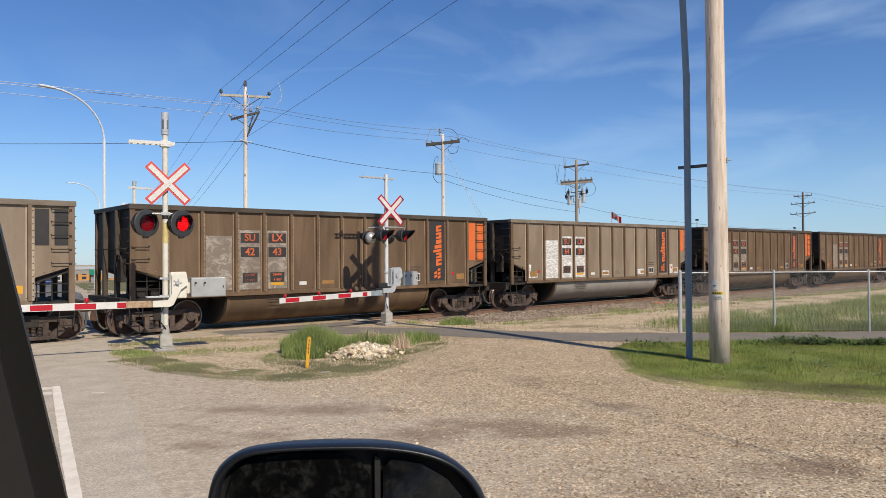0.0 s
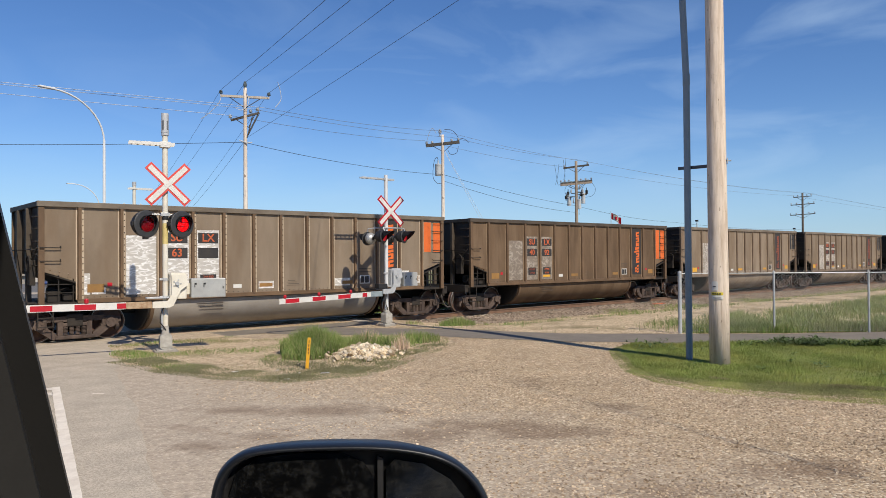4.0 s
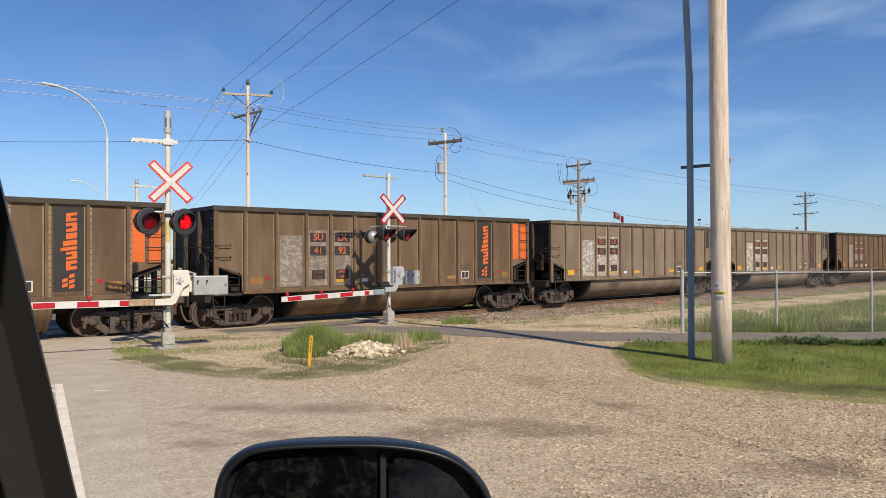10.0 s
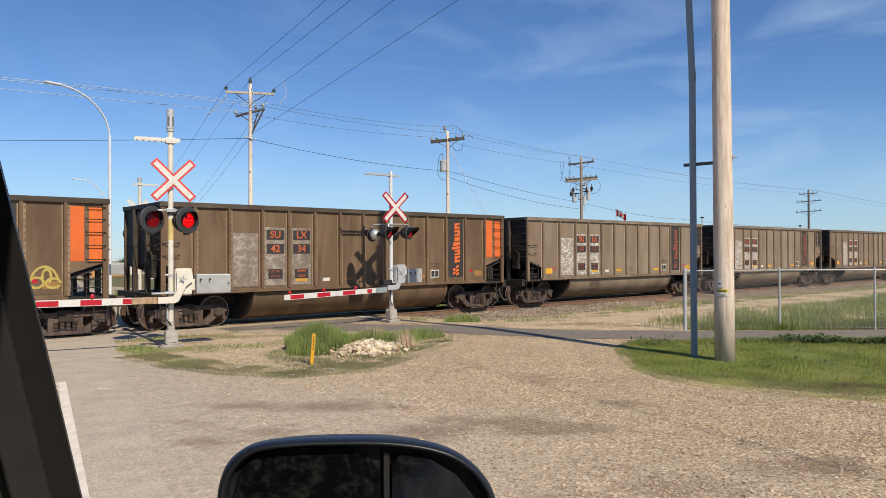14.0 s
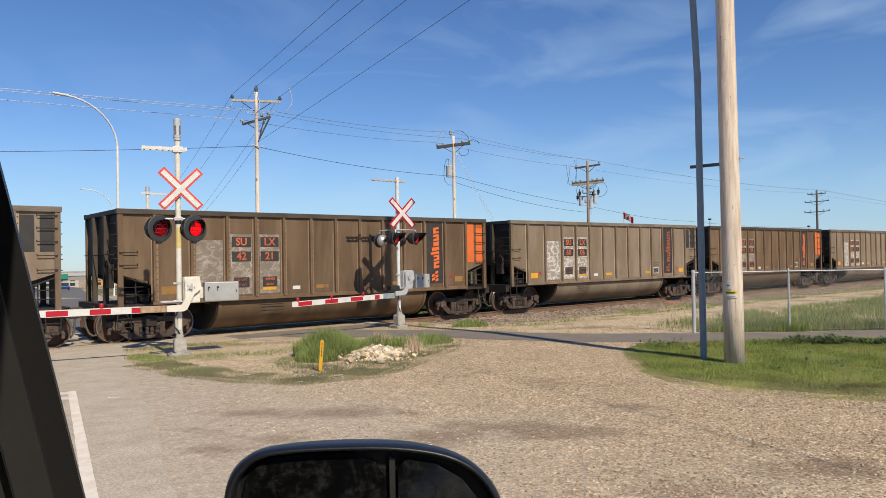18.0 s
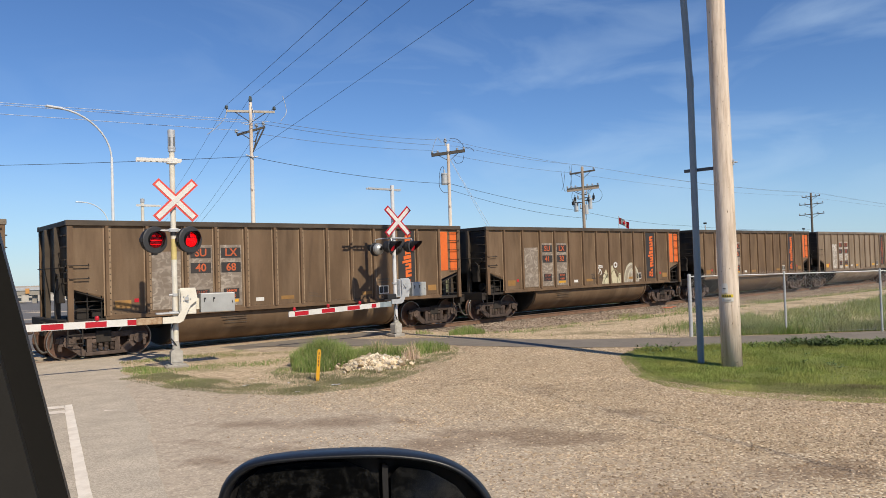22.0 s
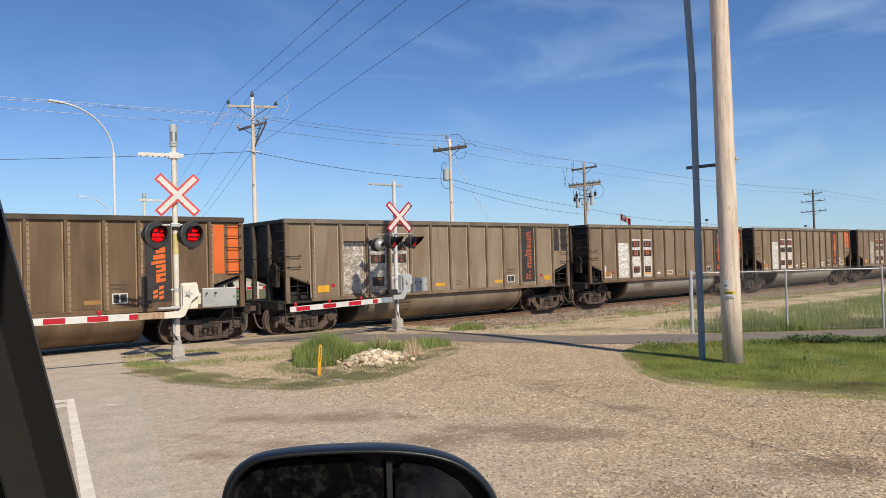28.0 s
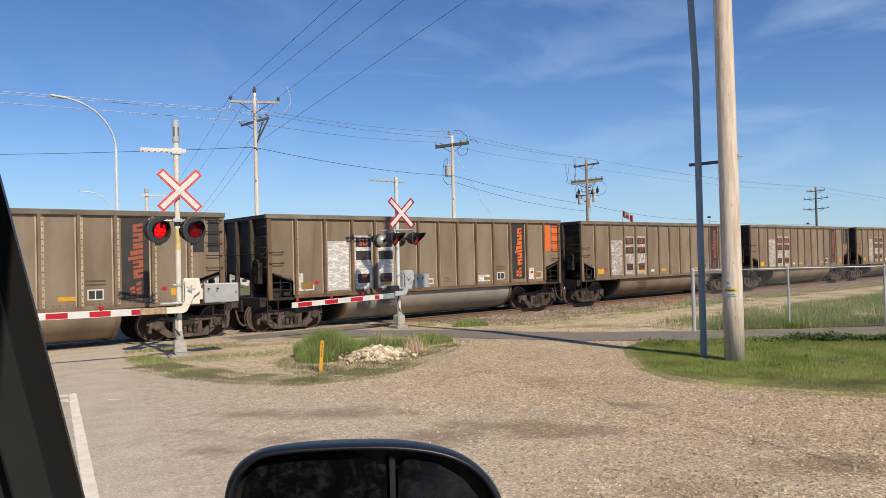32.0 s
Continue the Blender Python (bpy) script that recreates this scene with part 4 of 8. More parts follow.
# ---------------------------------------------------------------- track
def build_track():
    """Ballast bank, ties and two rails; panels at the road and the path."""
    x0, x1 = -640, 320
    prof = [(-4.0, -0.40), (-3.65, -0.322), (-2.9, -0.29), (-2.1, -0.262), (2.1, -0.27), (2.9, -0.42), (3.8, -0.62)]
    vs, fs = [], []
    xs = list(np.arange(-10, 90, 0.4))
    xs = [x0, -300, -150, -80, -40, -20] + xs + [100, 130, 180, 240, x1]
    for x in xs:
        for j, (y, z) in enumerate(prof):
            vs.append((x, TRACK_Y + y + 0.10 * noise.noise((x * 0.8, y, 0)), z + 0.03 * noise.noise((x * 1.5, y * 2, 4))))
    w = len(prof)
    for i in range(len(xs) - 1):
        for j in range(w - 1):
            fs.append((i * w + j, (i + 1) * w + j, (i + 1) * w + j + 1, i * w + j + 1))
    bed = tagged(new("track_bed", raw_mesh("track_bed", vs, fs, BALLAST_M)), "grey crushed stone ballast under the rails", "ballast", kind="structure")
    tie = mesh_of("tie", box(B(), -0.11, 0.11, -1.3, 1.3, -0.42, -0.245, 0.012), TIE)
    k = 0
    for i in range(300):
        x = -9 + 0.53 * i * 0.62
        if -3.5 < x < 14.7:
            continue
        piece("tie", tie, bed, (x, TRACK_Y + random.uniform(-0.03, 0.03), random.uniform(-0.005, 0.008)))
    # rails: foot, web and head
    prof = [(-0.07, -0.17), (0.07, -0.17), (0.07, -0.155), (0.012, -0.135), (0.012, -0.045), (0.036, -0.03), (0.036, -0.006), (0.028, 0), (-0.028, 0), (-0.036, -0.006), (-0.036, -0.03), (-0.012, -0.045), (-0.012, -0.135), (-0.07, -0.155)]
    for s, label in ((-0.7535, ""), (0.7535, "")):
        rail = tagged(new("rail", mesh_of("rail", prism(B(), [(p + TRACK_Y + s, q + RAIL_Z) for p, q in prof], x0, x1, "x"), RAILM)), "rusty brown steel rail with a worn head", "rail", "rails of the track", "structure")
        shine = mesh_of("running_surface", box(B(), x0, x1, TRACK_Y + s - 0.026, TRACK_Y + s + 0.026, RAIL_Z - 0.002, RAIL_Z + 0.003), TREAD)
        part("running_surface", shine, None, rail, "bright worn running surface")
    # crossing panels between and beside the rails
    for a, b in ((-3.9, 7.3), (7.5, 14.6)):
        for y0, y1 in ((-1.38, -0.86), (-0.66, 0.66), (0.86, 2.1)):
            n = 4 if a < 0 else 3
            for i in range(n):
                xa, xb = a + (b - a) * i / n, a + (b - a) * (i + 1) / n - 0.02
                tagged(new("crossing_panel", mesh_of("crossing_panel", box(B(), xa, xb, TRACK_Y + y0, TRACK_Y + y1, -0.4, RAIL_Z - 0.012, 0.01), surf("pale_panel_concrete", (0.60, 0.55, 0.48), (0.46, 0.41, 0.35), 3, 0.85, 0, 0.3, 70, 0.15))), "pale weathered concrete panel of the level crossing", "panel", "crossing panels", "structure")


build_track()
# strips that join the road and the path to the panels
for name, a, b in (("road_apron", -3.95, 5.95), ("path_apron", 8.9, 14.2)):
    tagged(new(name, mesh_of(name, box(B(), a, b, 19.45, TRACK_Y - 1.39, -0.5, -0.098), ASPHALT if a < 0 else PATH_M)), "grey asphalt apron beside the crossing panels", "road", kind="structure")
tagged(new("road_apron", mesh_of("road_apron", box(B(), -4.4, 6.9, TRACK_Y + 2.1, 25.0, -0.5, -0.075), ASPHALT)), "grey asphalt apron behind the crossing panels", "road", kind="structure")


def stripe(name, pts, wid, label):
    """A painted line on the road along points."""
    vs, fs = [], []
    seg = []
    for (ax, ay), (bx, by) in zip(pts, pts[1:]):
        n = max(int(math.hypot(bx - ax, by - ay) / 0.1), 1)
        seg += [(ax + (bx - ax) * i / n, ay + (by - ay) * i / n) for i in range(n)]
    seg.append(pts[-1])
    dx, dy = pts[-1][0] - pts[0][0], pts[-1][1] - pts[0][1]
    ln = math.hypot(dx, dy)
    nx, ny = -dy / ln, dx / ln
    for x, y in seg:
        for s in (-0.5, 0.5):
            w = wid * s + 0.006 * noise.noise((x * 9, y * 9, s))
            vs.append((x + nx * w, y + ny * w, ground_z(x, y) + 0.011))
    for i in range(len(seg) - 1):
        fs.append((2 * i, 2 * i + 1, 2 * i + 3, 2 * i + 2))
    return tagged(new(name, raw_mesh(name, vs, fs, LINEPAINT)), label, "road marking", kind="structure")


stripe("road_line", [(3.04, 13.05), (1.79, 7.06), (0.56, 1.4)], 0.118, "worn white painted edge line on the asphalt")
stripe("road_line", [(2.955, 12.90), (0.8, 13.44)], 0.27, "white painted cross line on the asphalt")
stripe("road_line", [(2.855, 12.42), (0.8, 12.94)], 0.26, "second white painted cross line on the asphalt")
stripe("road_line", [(3.30, 12.0), (3.45, 11.9)], 0.05, "short white paint fleck on the asphalt")
for i in range(7):
    stripe("road_line", [(3.2 + 0.232 * 9 * i, 33 + 9 * i), (3.2 + 0.232 * (9 * i + 4), 37 + 9 * i)], 0.2, "white lane dash on the far highway")


# ---------------------------------------------------------------- railway cars
CAR_L, BODY = 14.80, 13.41
RIBS = [0.95, 1.99, 3.04, 3.94, 4.87, 5.82, 6.73, 7.66, 8.59, 9.5, 10.4, 11.37, 12.38]
TOP, RIM, SILL = 3.64, 3.50, 1.12       # above the rail
W = 1.55                                # half width of the side sheets
OCHRE_RIBS = RIBS[:-1] + [12.03, 12.62]


def side_outline(tub=True):
    lo = 1.12
    if not tub:
        return [(0.0, lo), (13.41, lo), (13.41, RIM), (0.0, RIM)]
    return [(0.0, 1.88), (0.92, 1.63), (0.92, lo), (12.42, lo), (12.42, 1.66), (13.41, 1.98), (13.41, RIM), (0.0, RIM)]


def truck(parent, x):
    t = thing("bogie", pose(x, 0, 0), "dusty brown four-wheel freight bogie", "bogie")
    t.parent = parent
    del t["category"]
    for s in (-1, 1):
        bm = B()
        y0, y1 = (s * 1.0 - 0.07, s * 1.0 + 0.07)
        # cast frame: top member, pedestals over the bearings, deep sloping members, columns and spring seat
        prism(bm, [(-1.16, 0.46), (-1.16, 0.585), (-0.74, 0.665), (0.74, 0.665), (1.16, 0.585), (1.16, 0.46), (0.98, 0.44), (0.66, 0.525), (-0.66, 0.525), (-0.98, 0.44)], y0, y1)
        for q in (-1, 1):
            prism(bm, [(q * 1.12, 0.47), (q * 0.82, 0.50), (q * 0.45, 0.215), (q * 0.42, 0.08), (q * 0.57, 0.08), (q * 0.95, 0.37)], y0 + 0.008 * s, y1 + 0.008 * s)
            prism(bm, [(q * 0.42, 0.54), (q * 0.285, 0.54), (q * 0.285, 0.14), (q * 0.42, 0.14)], y0, y1)
            box(bm, q * 0.88 - 0.21, q * 0.88 + 0.21, y0 - 0.03, y1 + 0.03, 0.36, 0.60, 0.035)
            box(bm, q * 0.88 - 0.235, q * 0.88 - 0.145, y0 - 0.015, y1 + 0.015, 0.24, 0.42, 0.02)
            box(bm, q * 0.88 + 0.145, q * 0.88 + 0.235, y0 - 0.015, y1 + 0.015, 0.24, 0.42, 0.02)
        box(bm, -0.47, 0.47, y0 - 0.04, y1 + 0.04, 0.07, 0.17, 0.025)
        box(bm, -0.30, 0.30, y0 - 0.02, y1 + 0.05 * max(s, 0) + 0.02, 0.40, 0.50, 0.02)
        part("side_frame", bm, TRUCKM, t)
        bm = B()
        for i in range(4):
            for j in range(6):
                rod(bm, (-0.225 + 0.15 * i, s * 1.03, 0.19 + 0.035 * j), (-0.225 + 0.15 * i, s * 1.03, 0.212 + 0.035 * j), 0.062, seg=8)
        tagged(part("spring", bm, TRUCKM, t), kind="stuff")
        for q in (-1, 1):
            bm = B()
            rod(bm, (q * 0.88, s * 0.98, 0.457), (q * 0.88, s * 1.15, 0.457), 0.13, seg=14)
            for k in range(3):
                a = 2 * math.pi * k / 3 + 0.5
                rod(bm, (q * 0.88 + 0.08 * math.cos(a), s * 1.14, 0.457 + 0.08 * math.sin(a)), (q * 0.88 + 0.08 * math.cos(a), s * 1.17, 0.457 + 0.08 * math.sin(a)), 0.02, seg=6)
            part("bearing_cap", bm, TRUCKM, t)
    part("bolster", box(B(), -0.2, 0.2, -1.1, 1.1, 0.40, 0.72, 0.03), UNDER, t)
    for q in (-1, 1):
        bm = B()
        for s in (-1, 1):
            prof = [(0.10, s * 0.68), (0.40, s * 0.705), (0.405, s * 0.675), (0.487, s * 0.675), (0.487, s * 0.70), (0.462, s * 0.72), (0.457, s * 0.815), (0.405, s * 0.815), (0.395, s * 0.765), (0.17, s * 0.745), (0.16, s * 0.81), (0.09, s * 0.81)]
            lathe(bm, prof, 32)
        rod(bm, (0, -0.9, 0), (0, 0.9, 0), 0.085, seg=12)
        ws = part("wheelset", bm, WHEELM, t, smooth=False)
        ws.location = (q * 0.88, 0, 0.457)
        for s in (-1, 1):
            tr = part("tread", lathe(B(), [(0.455, s * 0.722), (0.4595, s * 0.725), (0.4595, s * 0.812), (0.455, s * 0.8155), (0.440, s * 0.8165), (0.440, s * 0.81)], 32, "y", False), TREAD, t, "worn bright tread")
            tr.location = (q * 0.88, 0, 0.457)
    return t


def decal(bm, x0, x1, z0, z1, out=0.006):
    return box(bm, x0, x1, -W - out, -W + 0.002, z0, z1)


def squiggle(parent, x, z, w, h, turns, r, material, seed, name="graffiti", label=""):
    """Sprayed line work: flat ribbons that wind over a panel."""
    rnd = random.Random(seed)
    bm = B()
    for t in range(turns):
        px, pz = x + w * (t + 0.5) / turns, z + h * rnd.uniform(0.35, 0.65)
        a, pts = rnd.uniform(0, 6.28), []
        for i in range(12):
            a += rnd.uniform(-0.3, 1.1)
            px = min(max(px + math.cos(a) * w / turns * 0.30, x), x + w)
            pz = min(max(pz + math.sin(a) * h * 0.26, z), z + h)
            pts.append((px, pz))
        sm = []
        for i in range(len(pts) - 1):
            for u in (0, 0.5):
                sm.append((pts[i][0] * (1 - u) + pts[i + 1][0] * u, pts[i][1] * (1 - u) + pts[i + 1][1] * u))
        vs = []
        for i, (a0, b0) in enumerate(sm):
            c0, d0 = sm[min(i + 1, len(sm) - 1)]
            e0, f0 = sm[max(i - 1, 0)]
            dx, dz = c0 - e0, d0 - f0
            ln = math.hypot(dx, dz) or 1
            vs.append([bm.verts.new((a0 - dz / ln * r * k, -W - 0.007 - 0.0004 * t, b0 + dx / ln * r * k)) for k in (-1, 1)])
        for p, q in zip(vs, vs[1:]):
            bm.faces.new((p[0], p[1], q[1], q[0]))
    return part(name, bm, material, parent, label)


def shape_of_rib():
    return prism(B(), [(-0.05, 0), (0.05, 0), (0.038, -0.085), (-0.038, -0.085)], SILL, RIM, "z")


def coal_car(style, label):
    """One open gondola: style brown, grey, mixed or ochre. x runs from the trailing end 0 to the leading end, the rail head is z 0."""
    paint, rib = {"brown": (BROWN, RIB_BR), "grey": (GREY, RIB_GR), "mixed": (GREY, RIB_BR), "ochre": (OCHRE, RIB_OC)}[style]
    tub = style != "ochre"
    ribs = RIBS if tub else OCHRE_RIBS
    car = thing("gondola_car", pose(0, TRACK_Y, RAIL_Z), label, "rail car", "cars of the freight train")
    # side sheets
    for s in (-1, 1):
        part("side_sheet", prism(B(), side_outline(tub), s * W, s * (W - 0.04)), paint, car)
    # ends: sheet, two posts, corner and slope sheet
    for e, d in ((0.04, 1), (13.37, -1)):
        bm = B()
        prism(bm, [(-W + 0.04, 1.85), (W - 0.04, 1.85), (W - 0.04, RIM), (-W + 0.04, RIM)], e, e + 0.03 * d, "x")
        part("end_sheet", bm, END_SHADE, car, "sooty end sheet")
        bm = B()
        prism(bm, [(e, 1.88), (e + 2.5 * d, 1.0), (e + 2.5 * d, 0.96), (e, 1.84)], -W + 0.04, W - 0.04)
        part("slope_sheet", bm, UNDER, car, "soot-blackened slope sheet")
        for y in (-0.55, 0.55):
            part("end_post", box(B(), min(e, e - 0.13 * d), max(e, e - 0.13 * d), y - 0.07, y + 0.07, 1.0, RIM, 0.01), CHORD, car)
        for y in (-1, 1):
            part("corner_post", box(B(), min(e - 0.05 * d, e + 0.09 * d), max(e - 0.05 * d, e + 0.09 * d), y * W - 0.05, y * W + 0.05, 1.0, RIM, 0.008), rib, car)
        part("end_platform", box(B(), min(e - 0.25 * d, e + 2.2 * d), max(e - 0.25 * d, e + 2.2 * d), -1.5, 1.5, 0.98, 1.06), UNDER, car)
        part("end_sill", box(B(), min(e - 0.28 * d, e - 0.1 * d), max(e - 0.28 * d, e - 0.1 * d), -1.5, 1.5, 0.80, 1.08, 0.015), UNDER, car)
        # coupler, draft box and hose
        bm = B()
        box(bm, min(e - 0.30 * d, e - 0.62 * d), max(e - 0.30 * d, e - 0.62 * d), -0.08, 0.08, 0.74, 0.92, 0.02)
        box(bm, min(e - 0.55 * d, e - 0.80 * d), max(e - 0.55 * d, e - 0.80 * d), -0.17 + 0.05 * d, 0.13 + 0.05 * d, 0.68, 0.98, 0.05)
        part("coupler", bm, TRUCKM, car)
        # uncoupling lever and rails on the platform
        bm = B()
        rod(bm, (e - 0.24 * d, -1.5, 0.92), (e - 0.24 * d, -0.2, 0.92), 0.014, seg=6)
        for x in (0.02, 0.45, 0.80):
            rod(bm, (e + x * d, -1.42, 1.06), (e + x * d, -1.42, 1.75), 0.018, seg=6)
        rod(bm, (e, -1.42, 1.30), (e + 0.85 * d, -1.42, 1.30), 0.014, seg=6)
        rod(bm, (e, -1.42, 1.52), (e + 0.85 * d, -1.42, 1.52), 0.014, seg=6)
        tagged(part("platform_rail", bm, UNDER, car), kind="stuff")
        bm = B()
        for z in (0.45, 0.68):
            rod(bm, (e - 0.05 * d, -1.52, z), (e + 0.30 * d, -1.52, z), 0.014, seg=6)
        for x in (-0.05, 0.30):
            rod(bm, (e + x * d, -1.52, 0.43), (e + x * d, -1.52, 1.0), 0.016, seg=6)
        part("sill_step", bm, UNDER, car)
        bm = B()
        for z in (2.02, 2.30, 2.62, 2.95, 3.25):
            tube(bm, [(e - 0.02 * d, -W + 0.06, z), (e - 0.10 * d, -W + 0.06, z), (e - 0.10 * d, -W + 0.46, z), (e - 0.02 * d, -W + 0.46, z)], 0.014, 5)
        tube(bm, [(e - 0.02 * d, -1.3, 2.42), (e - 0.14 * d, -1.3, 2.42), (e - 0.14 * d, 1.3, 2.42), (e - 0.02 * d, 1.3, 2.42)], 0.014, 5)
        part("end_grab_iron", bm, UNDER, car)
        part("brake_rod", tube(B(), [(e - 0.05 * d, -0.48, 2.30), (e - 0.10 * d, -0.62, 2.06), (e - 0.12 * d, -0.95, 2.02), (e - 0.10 * d, -1.15, 2.18), (e - 0.05 * d, -1.42, 2.46)], 0.022, 6), UNDER, car)
        bm = B()
        tube(bm, [(e - 0.24 * d, -0.78, 0.84), (e - 0.26 * d, -0.79, 0.56), (e - 0.30 * d, -0.78, 0.36), (e - 0.37 * d, -0.74, 0.24), (e - 0.46 * d, -0.68, 0.22), (e - 0.54 * d, -0.62, 0.30), (e - 0.59 * d, -0.56, 0.46), (e - 0.62 * d, -0.50, 0.70)], 0.030, 7)
        part("air_hose", bm, HOSE, car, "looped grey rubber air hose")
    # brake gear on the trailing platform
    bm = B()
    rod(bm, (0.35, -0.85, 1.28), (1.05, -0.85, 1.28), 0.16, seg=14)
    box(bm, 0.25, 0.55, -1.35, -1.12, 1.06, 1.34, 0.02)
    box(bm, 0.62, 0.86, -1.36, -1.2, 1.10, 1.26, 0.02)
    tube(bm, [(0.3, -1.2, 1.2), (0.7, -1.25, 1.42), (1.0, -1.1, 1.36)], 0.025, 6)
    part("brake_cylinder", bm, UNDER, car)
    bm = B()
    lathe(bm, [(0.18, -0.02), (0.22, -0.02), (0.22, 0.02), (0.18, 0.02)], 18, "x", False)
    box(bm, 0.0, 0.14, -0.16, 0.16, -0.55, 0.1, 0.02)
    hb = part("hand_brake", bm, UNDER, car)
    hb.location = (-0.12, -1.0, 2.05)
    # top chord
    for s in (-1, 1):
        part("top_chord", box(B(), -0.04, 13.45, s * W - 0.075, s * W + 0.075, RIM, TOP, 0.012), {"brown": CHORD, "ochre": PALEFL}.get(style, CHORD_GR), car)
    for e in (0.03, 13.38):
        part("end_chord", box(B(), e - 0.07, e + 0.07, -W + 0.08, W - 0.08, RIM, TOP - 0.01, 0.012), END_SHADE, car)
    # ribs with their riveted flanges
    rm = mesh_of("rib", shape_of_rib(), rib)
    grey_rm = mesh_of("rib", shape_of_rib(), PALEFL) if not tub else rm
    warm_rm = mesh_of("rib", shape_of_rib(), YELLOW_END) if not tub else rm
    for i, x in enumerate(ribs):
        piece("rib", {3: grey_rm, 6: grey_rm, 9: grey_rm, 11: grey_rm, 13: warm_rm}.get(i, rm), car, (x, -W, 0))
        piece("rib", rm, car, (x, W, 0), 180)
    bm = B()
    for x in ribs:
        box(bm, x + 0.052, x + 0.115, -W - 0.007, -W + 0.002, SILL, RIM)
        box(bm, x - 0.085, x - 0.052, -W - 0.007, -W + 0.002, SILL, RIM)
    part("rib_flange", bm, {"grey": PALEFL, "mixed": PALEFL, "ochre": rib}.get(style, FLANGE), car)
    bm = B()
    for x in ribs + [-0.03]:
        z = SILL + 0.1
        while z < RIM - 0.04:
            c = bm.verts.new((x + 0.085, -W - 0.030, z))
            q = [bm.verts.new((x + 0.085 + 0.023 * a, -W - 0.006, z + 0.023 * b)) for a, b in ((1, 0), (0, 1), (-1, 0), (0, -1))]
            for i in range(4):
                bm.faces.new((c, q[i], q[(i + 1) % 4]))
            z += 0.165
    x = 1.0 if tub else 0.1
    while x < (12.4 if tub else 13.35):
        c = bm.verts.new((x, -W - 0.024, SILL + 0.055))
        q = [bm.verts.new((x + 0.018 * a, -W - 0.002, SILL + 0.055 + 0.018 * b)) for a, b in ((1, 0), (0, 1), (-1, 0), (0, -1))]
        for i in range(4):
            bm.faces.new((c, q[i], q[(i + 1) % 4]))
        x += 0.155
    tagged(part("rivets", bm, RIVET, car), kind="stuff")
    bm = B()
    for x0, z0, x1, z1 in ((0.05, 1.90, 0.9, 1.68), (12.5, 1.72, 13.36, 1.93)):
        for i in range(5):
            x, z = x0 + (x1 - x0) * i / 4, z0 + (z1 - z0) * i / 4 + 0.05
            c = bm.verts.new((x, -W - 0.026, z))
            q = [bm.verts.new((x + 0.022 * a, -W - 0.002, z + 0.022 * b)) for a, b in ((1, 0), (0, 1), (-1, 0), (0, -1))]
            for k in range(4):
                bm.faces.new((c, q[k], q[(k + 1) % 4]))
    tagged(part("bolt_row", bm, FLANGE, car), kind="stuff")
    # sills
    for s in (-1, 1):
        part("side_sill", box(B(), 0.9, 12.44, s * W - 0.06, s * W + 0.09, 1.02, SILL + 0.02, 0.01), rib, car)
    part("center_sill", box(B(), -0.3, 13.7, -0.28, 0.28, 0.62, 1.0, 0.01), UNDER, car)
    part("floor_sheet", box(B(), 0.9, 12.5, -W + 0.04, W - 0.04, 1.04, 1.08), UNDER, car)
    if tub:
        half = []
        for i in range(57):
            a = math.pi * i / 56
            c, s_ = math.cos(a), math.sin(a)
            half.append((1.47 * math.copysign(abs(c) ** 0.80, c), 1.0 - 0.88 * abs(s_) ** 0.95))
        bm = prism(B(), half, 2.85, 10.5, "x")
        part("tub", bm, GREYTUB if style == "mixed" else paint, car, "rounded belly tub streaked with dust", smooth=False)
        for e, d in ((2.85, -1), (10.5, 1)):
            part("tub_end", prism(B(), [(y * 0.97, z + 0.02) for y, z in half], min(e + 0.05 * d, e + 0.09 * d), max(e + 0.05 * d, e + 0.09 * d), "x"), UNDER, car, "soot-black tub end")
            part("tub_flange", prism(B(), [(y * 1.015, z - (0.025 if z < 0.95 else 0)) for y, z in half], e - 0.05, e + 0.05, "x"), rib, car)
    else:
        bm = B()
        for x in ribs[1:-1:2]:
            box(bm, x - 0.08, x + 0.08, -1.45, 1.45, 0.82, 1.04)
        part("cross_bearer", bm, UNDER, car)
        bm = B()
        for x in (3.3, 5.8, 7.3, 9.6):
            box(bm, x - 0.03, x + 0.03, -0.9, -0.8, 0.42, 0.9)
        rod(bm, (3.0, -0.85, 0.82), (10.2, -0.85, 0.82), 0.03, seg=6)
        part("brake_rigging", bm, UNDER, car)
    truck(car, 0.97)
    truck(car, 12.5)
    # ladder at the leading end, grab irons at the trailing end
    bm = B()
    zs = (2.04, 2.40, 2.75, 3.09, 3.41) if style != "ochre" else (1.4, 1.66, 1.92, 2.18, 2.44, 2.7, 2.96, 3.22)
    for z in zs:
        tube(bm, [(12.88, -W - 0.005, z + 0.03), (12.88, -W - 0.085, z), (13.34, -W - 0.085, z), (13.34, -W - 0.005, z + 0.03)], 0.013, 5)
    if style == "ochre":
        for x in (12.88, 13.34):
            rod(bm, (x, -W - 0.085, 1.3), (x, -W - 0.085, 3.4), 0.022, seg=6)
        for e, d in ((0.04, -1), (13.37, 1)):
            for z in (1.45, 2.0, 2.6, 3.15):
                part("end_beam", box(B(), min(e, e + 0.14 * d), max(e, e + 0.14 * d), -W + 0.03, W - 0.03, z, z + 0.17, 0.015), CHORD, car, "sooty crosswise end beam")
        for x in (0.08, 0.52):
            rod(bm, (x, -W - 0.085, 1.2), (x, -W - 0.085, 2.12), 0.018, seg=6)
        for z in (1.45, 1.75, 2.08):
            rod(bm, (0.08, -W - 0.085, z), (0.52, -W - 0.085, z), 0.014, seg=6)
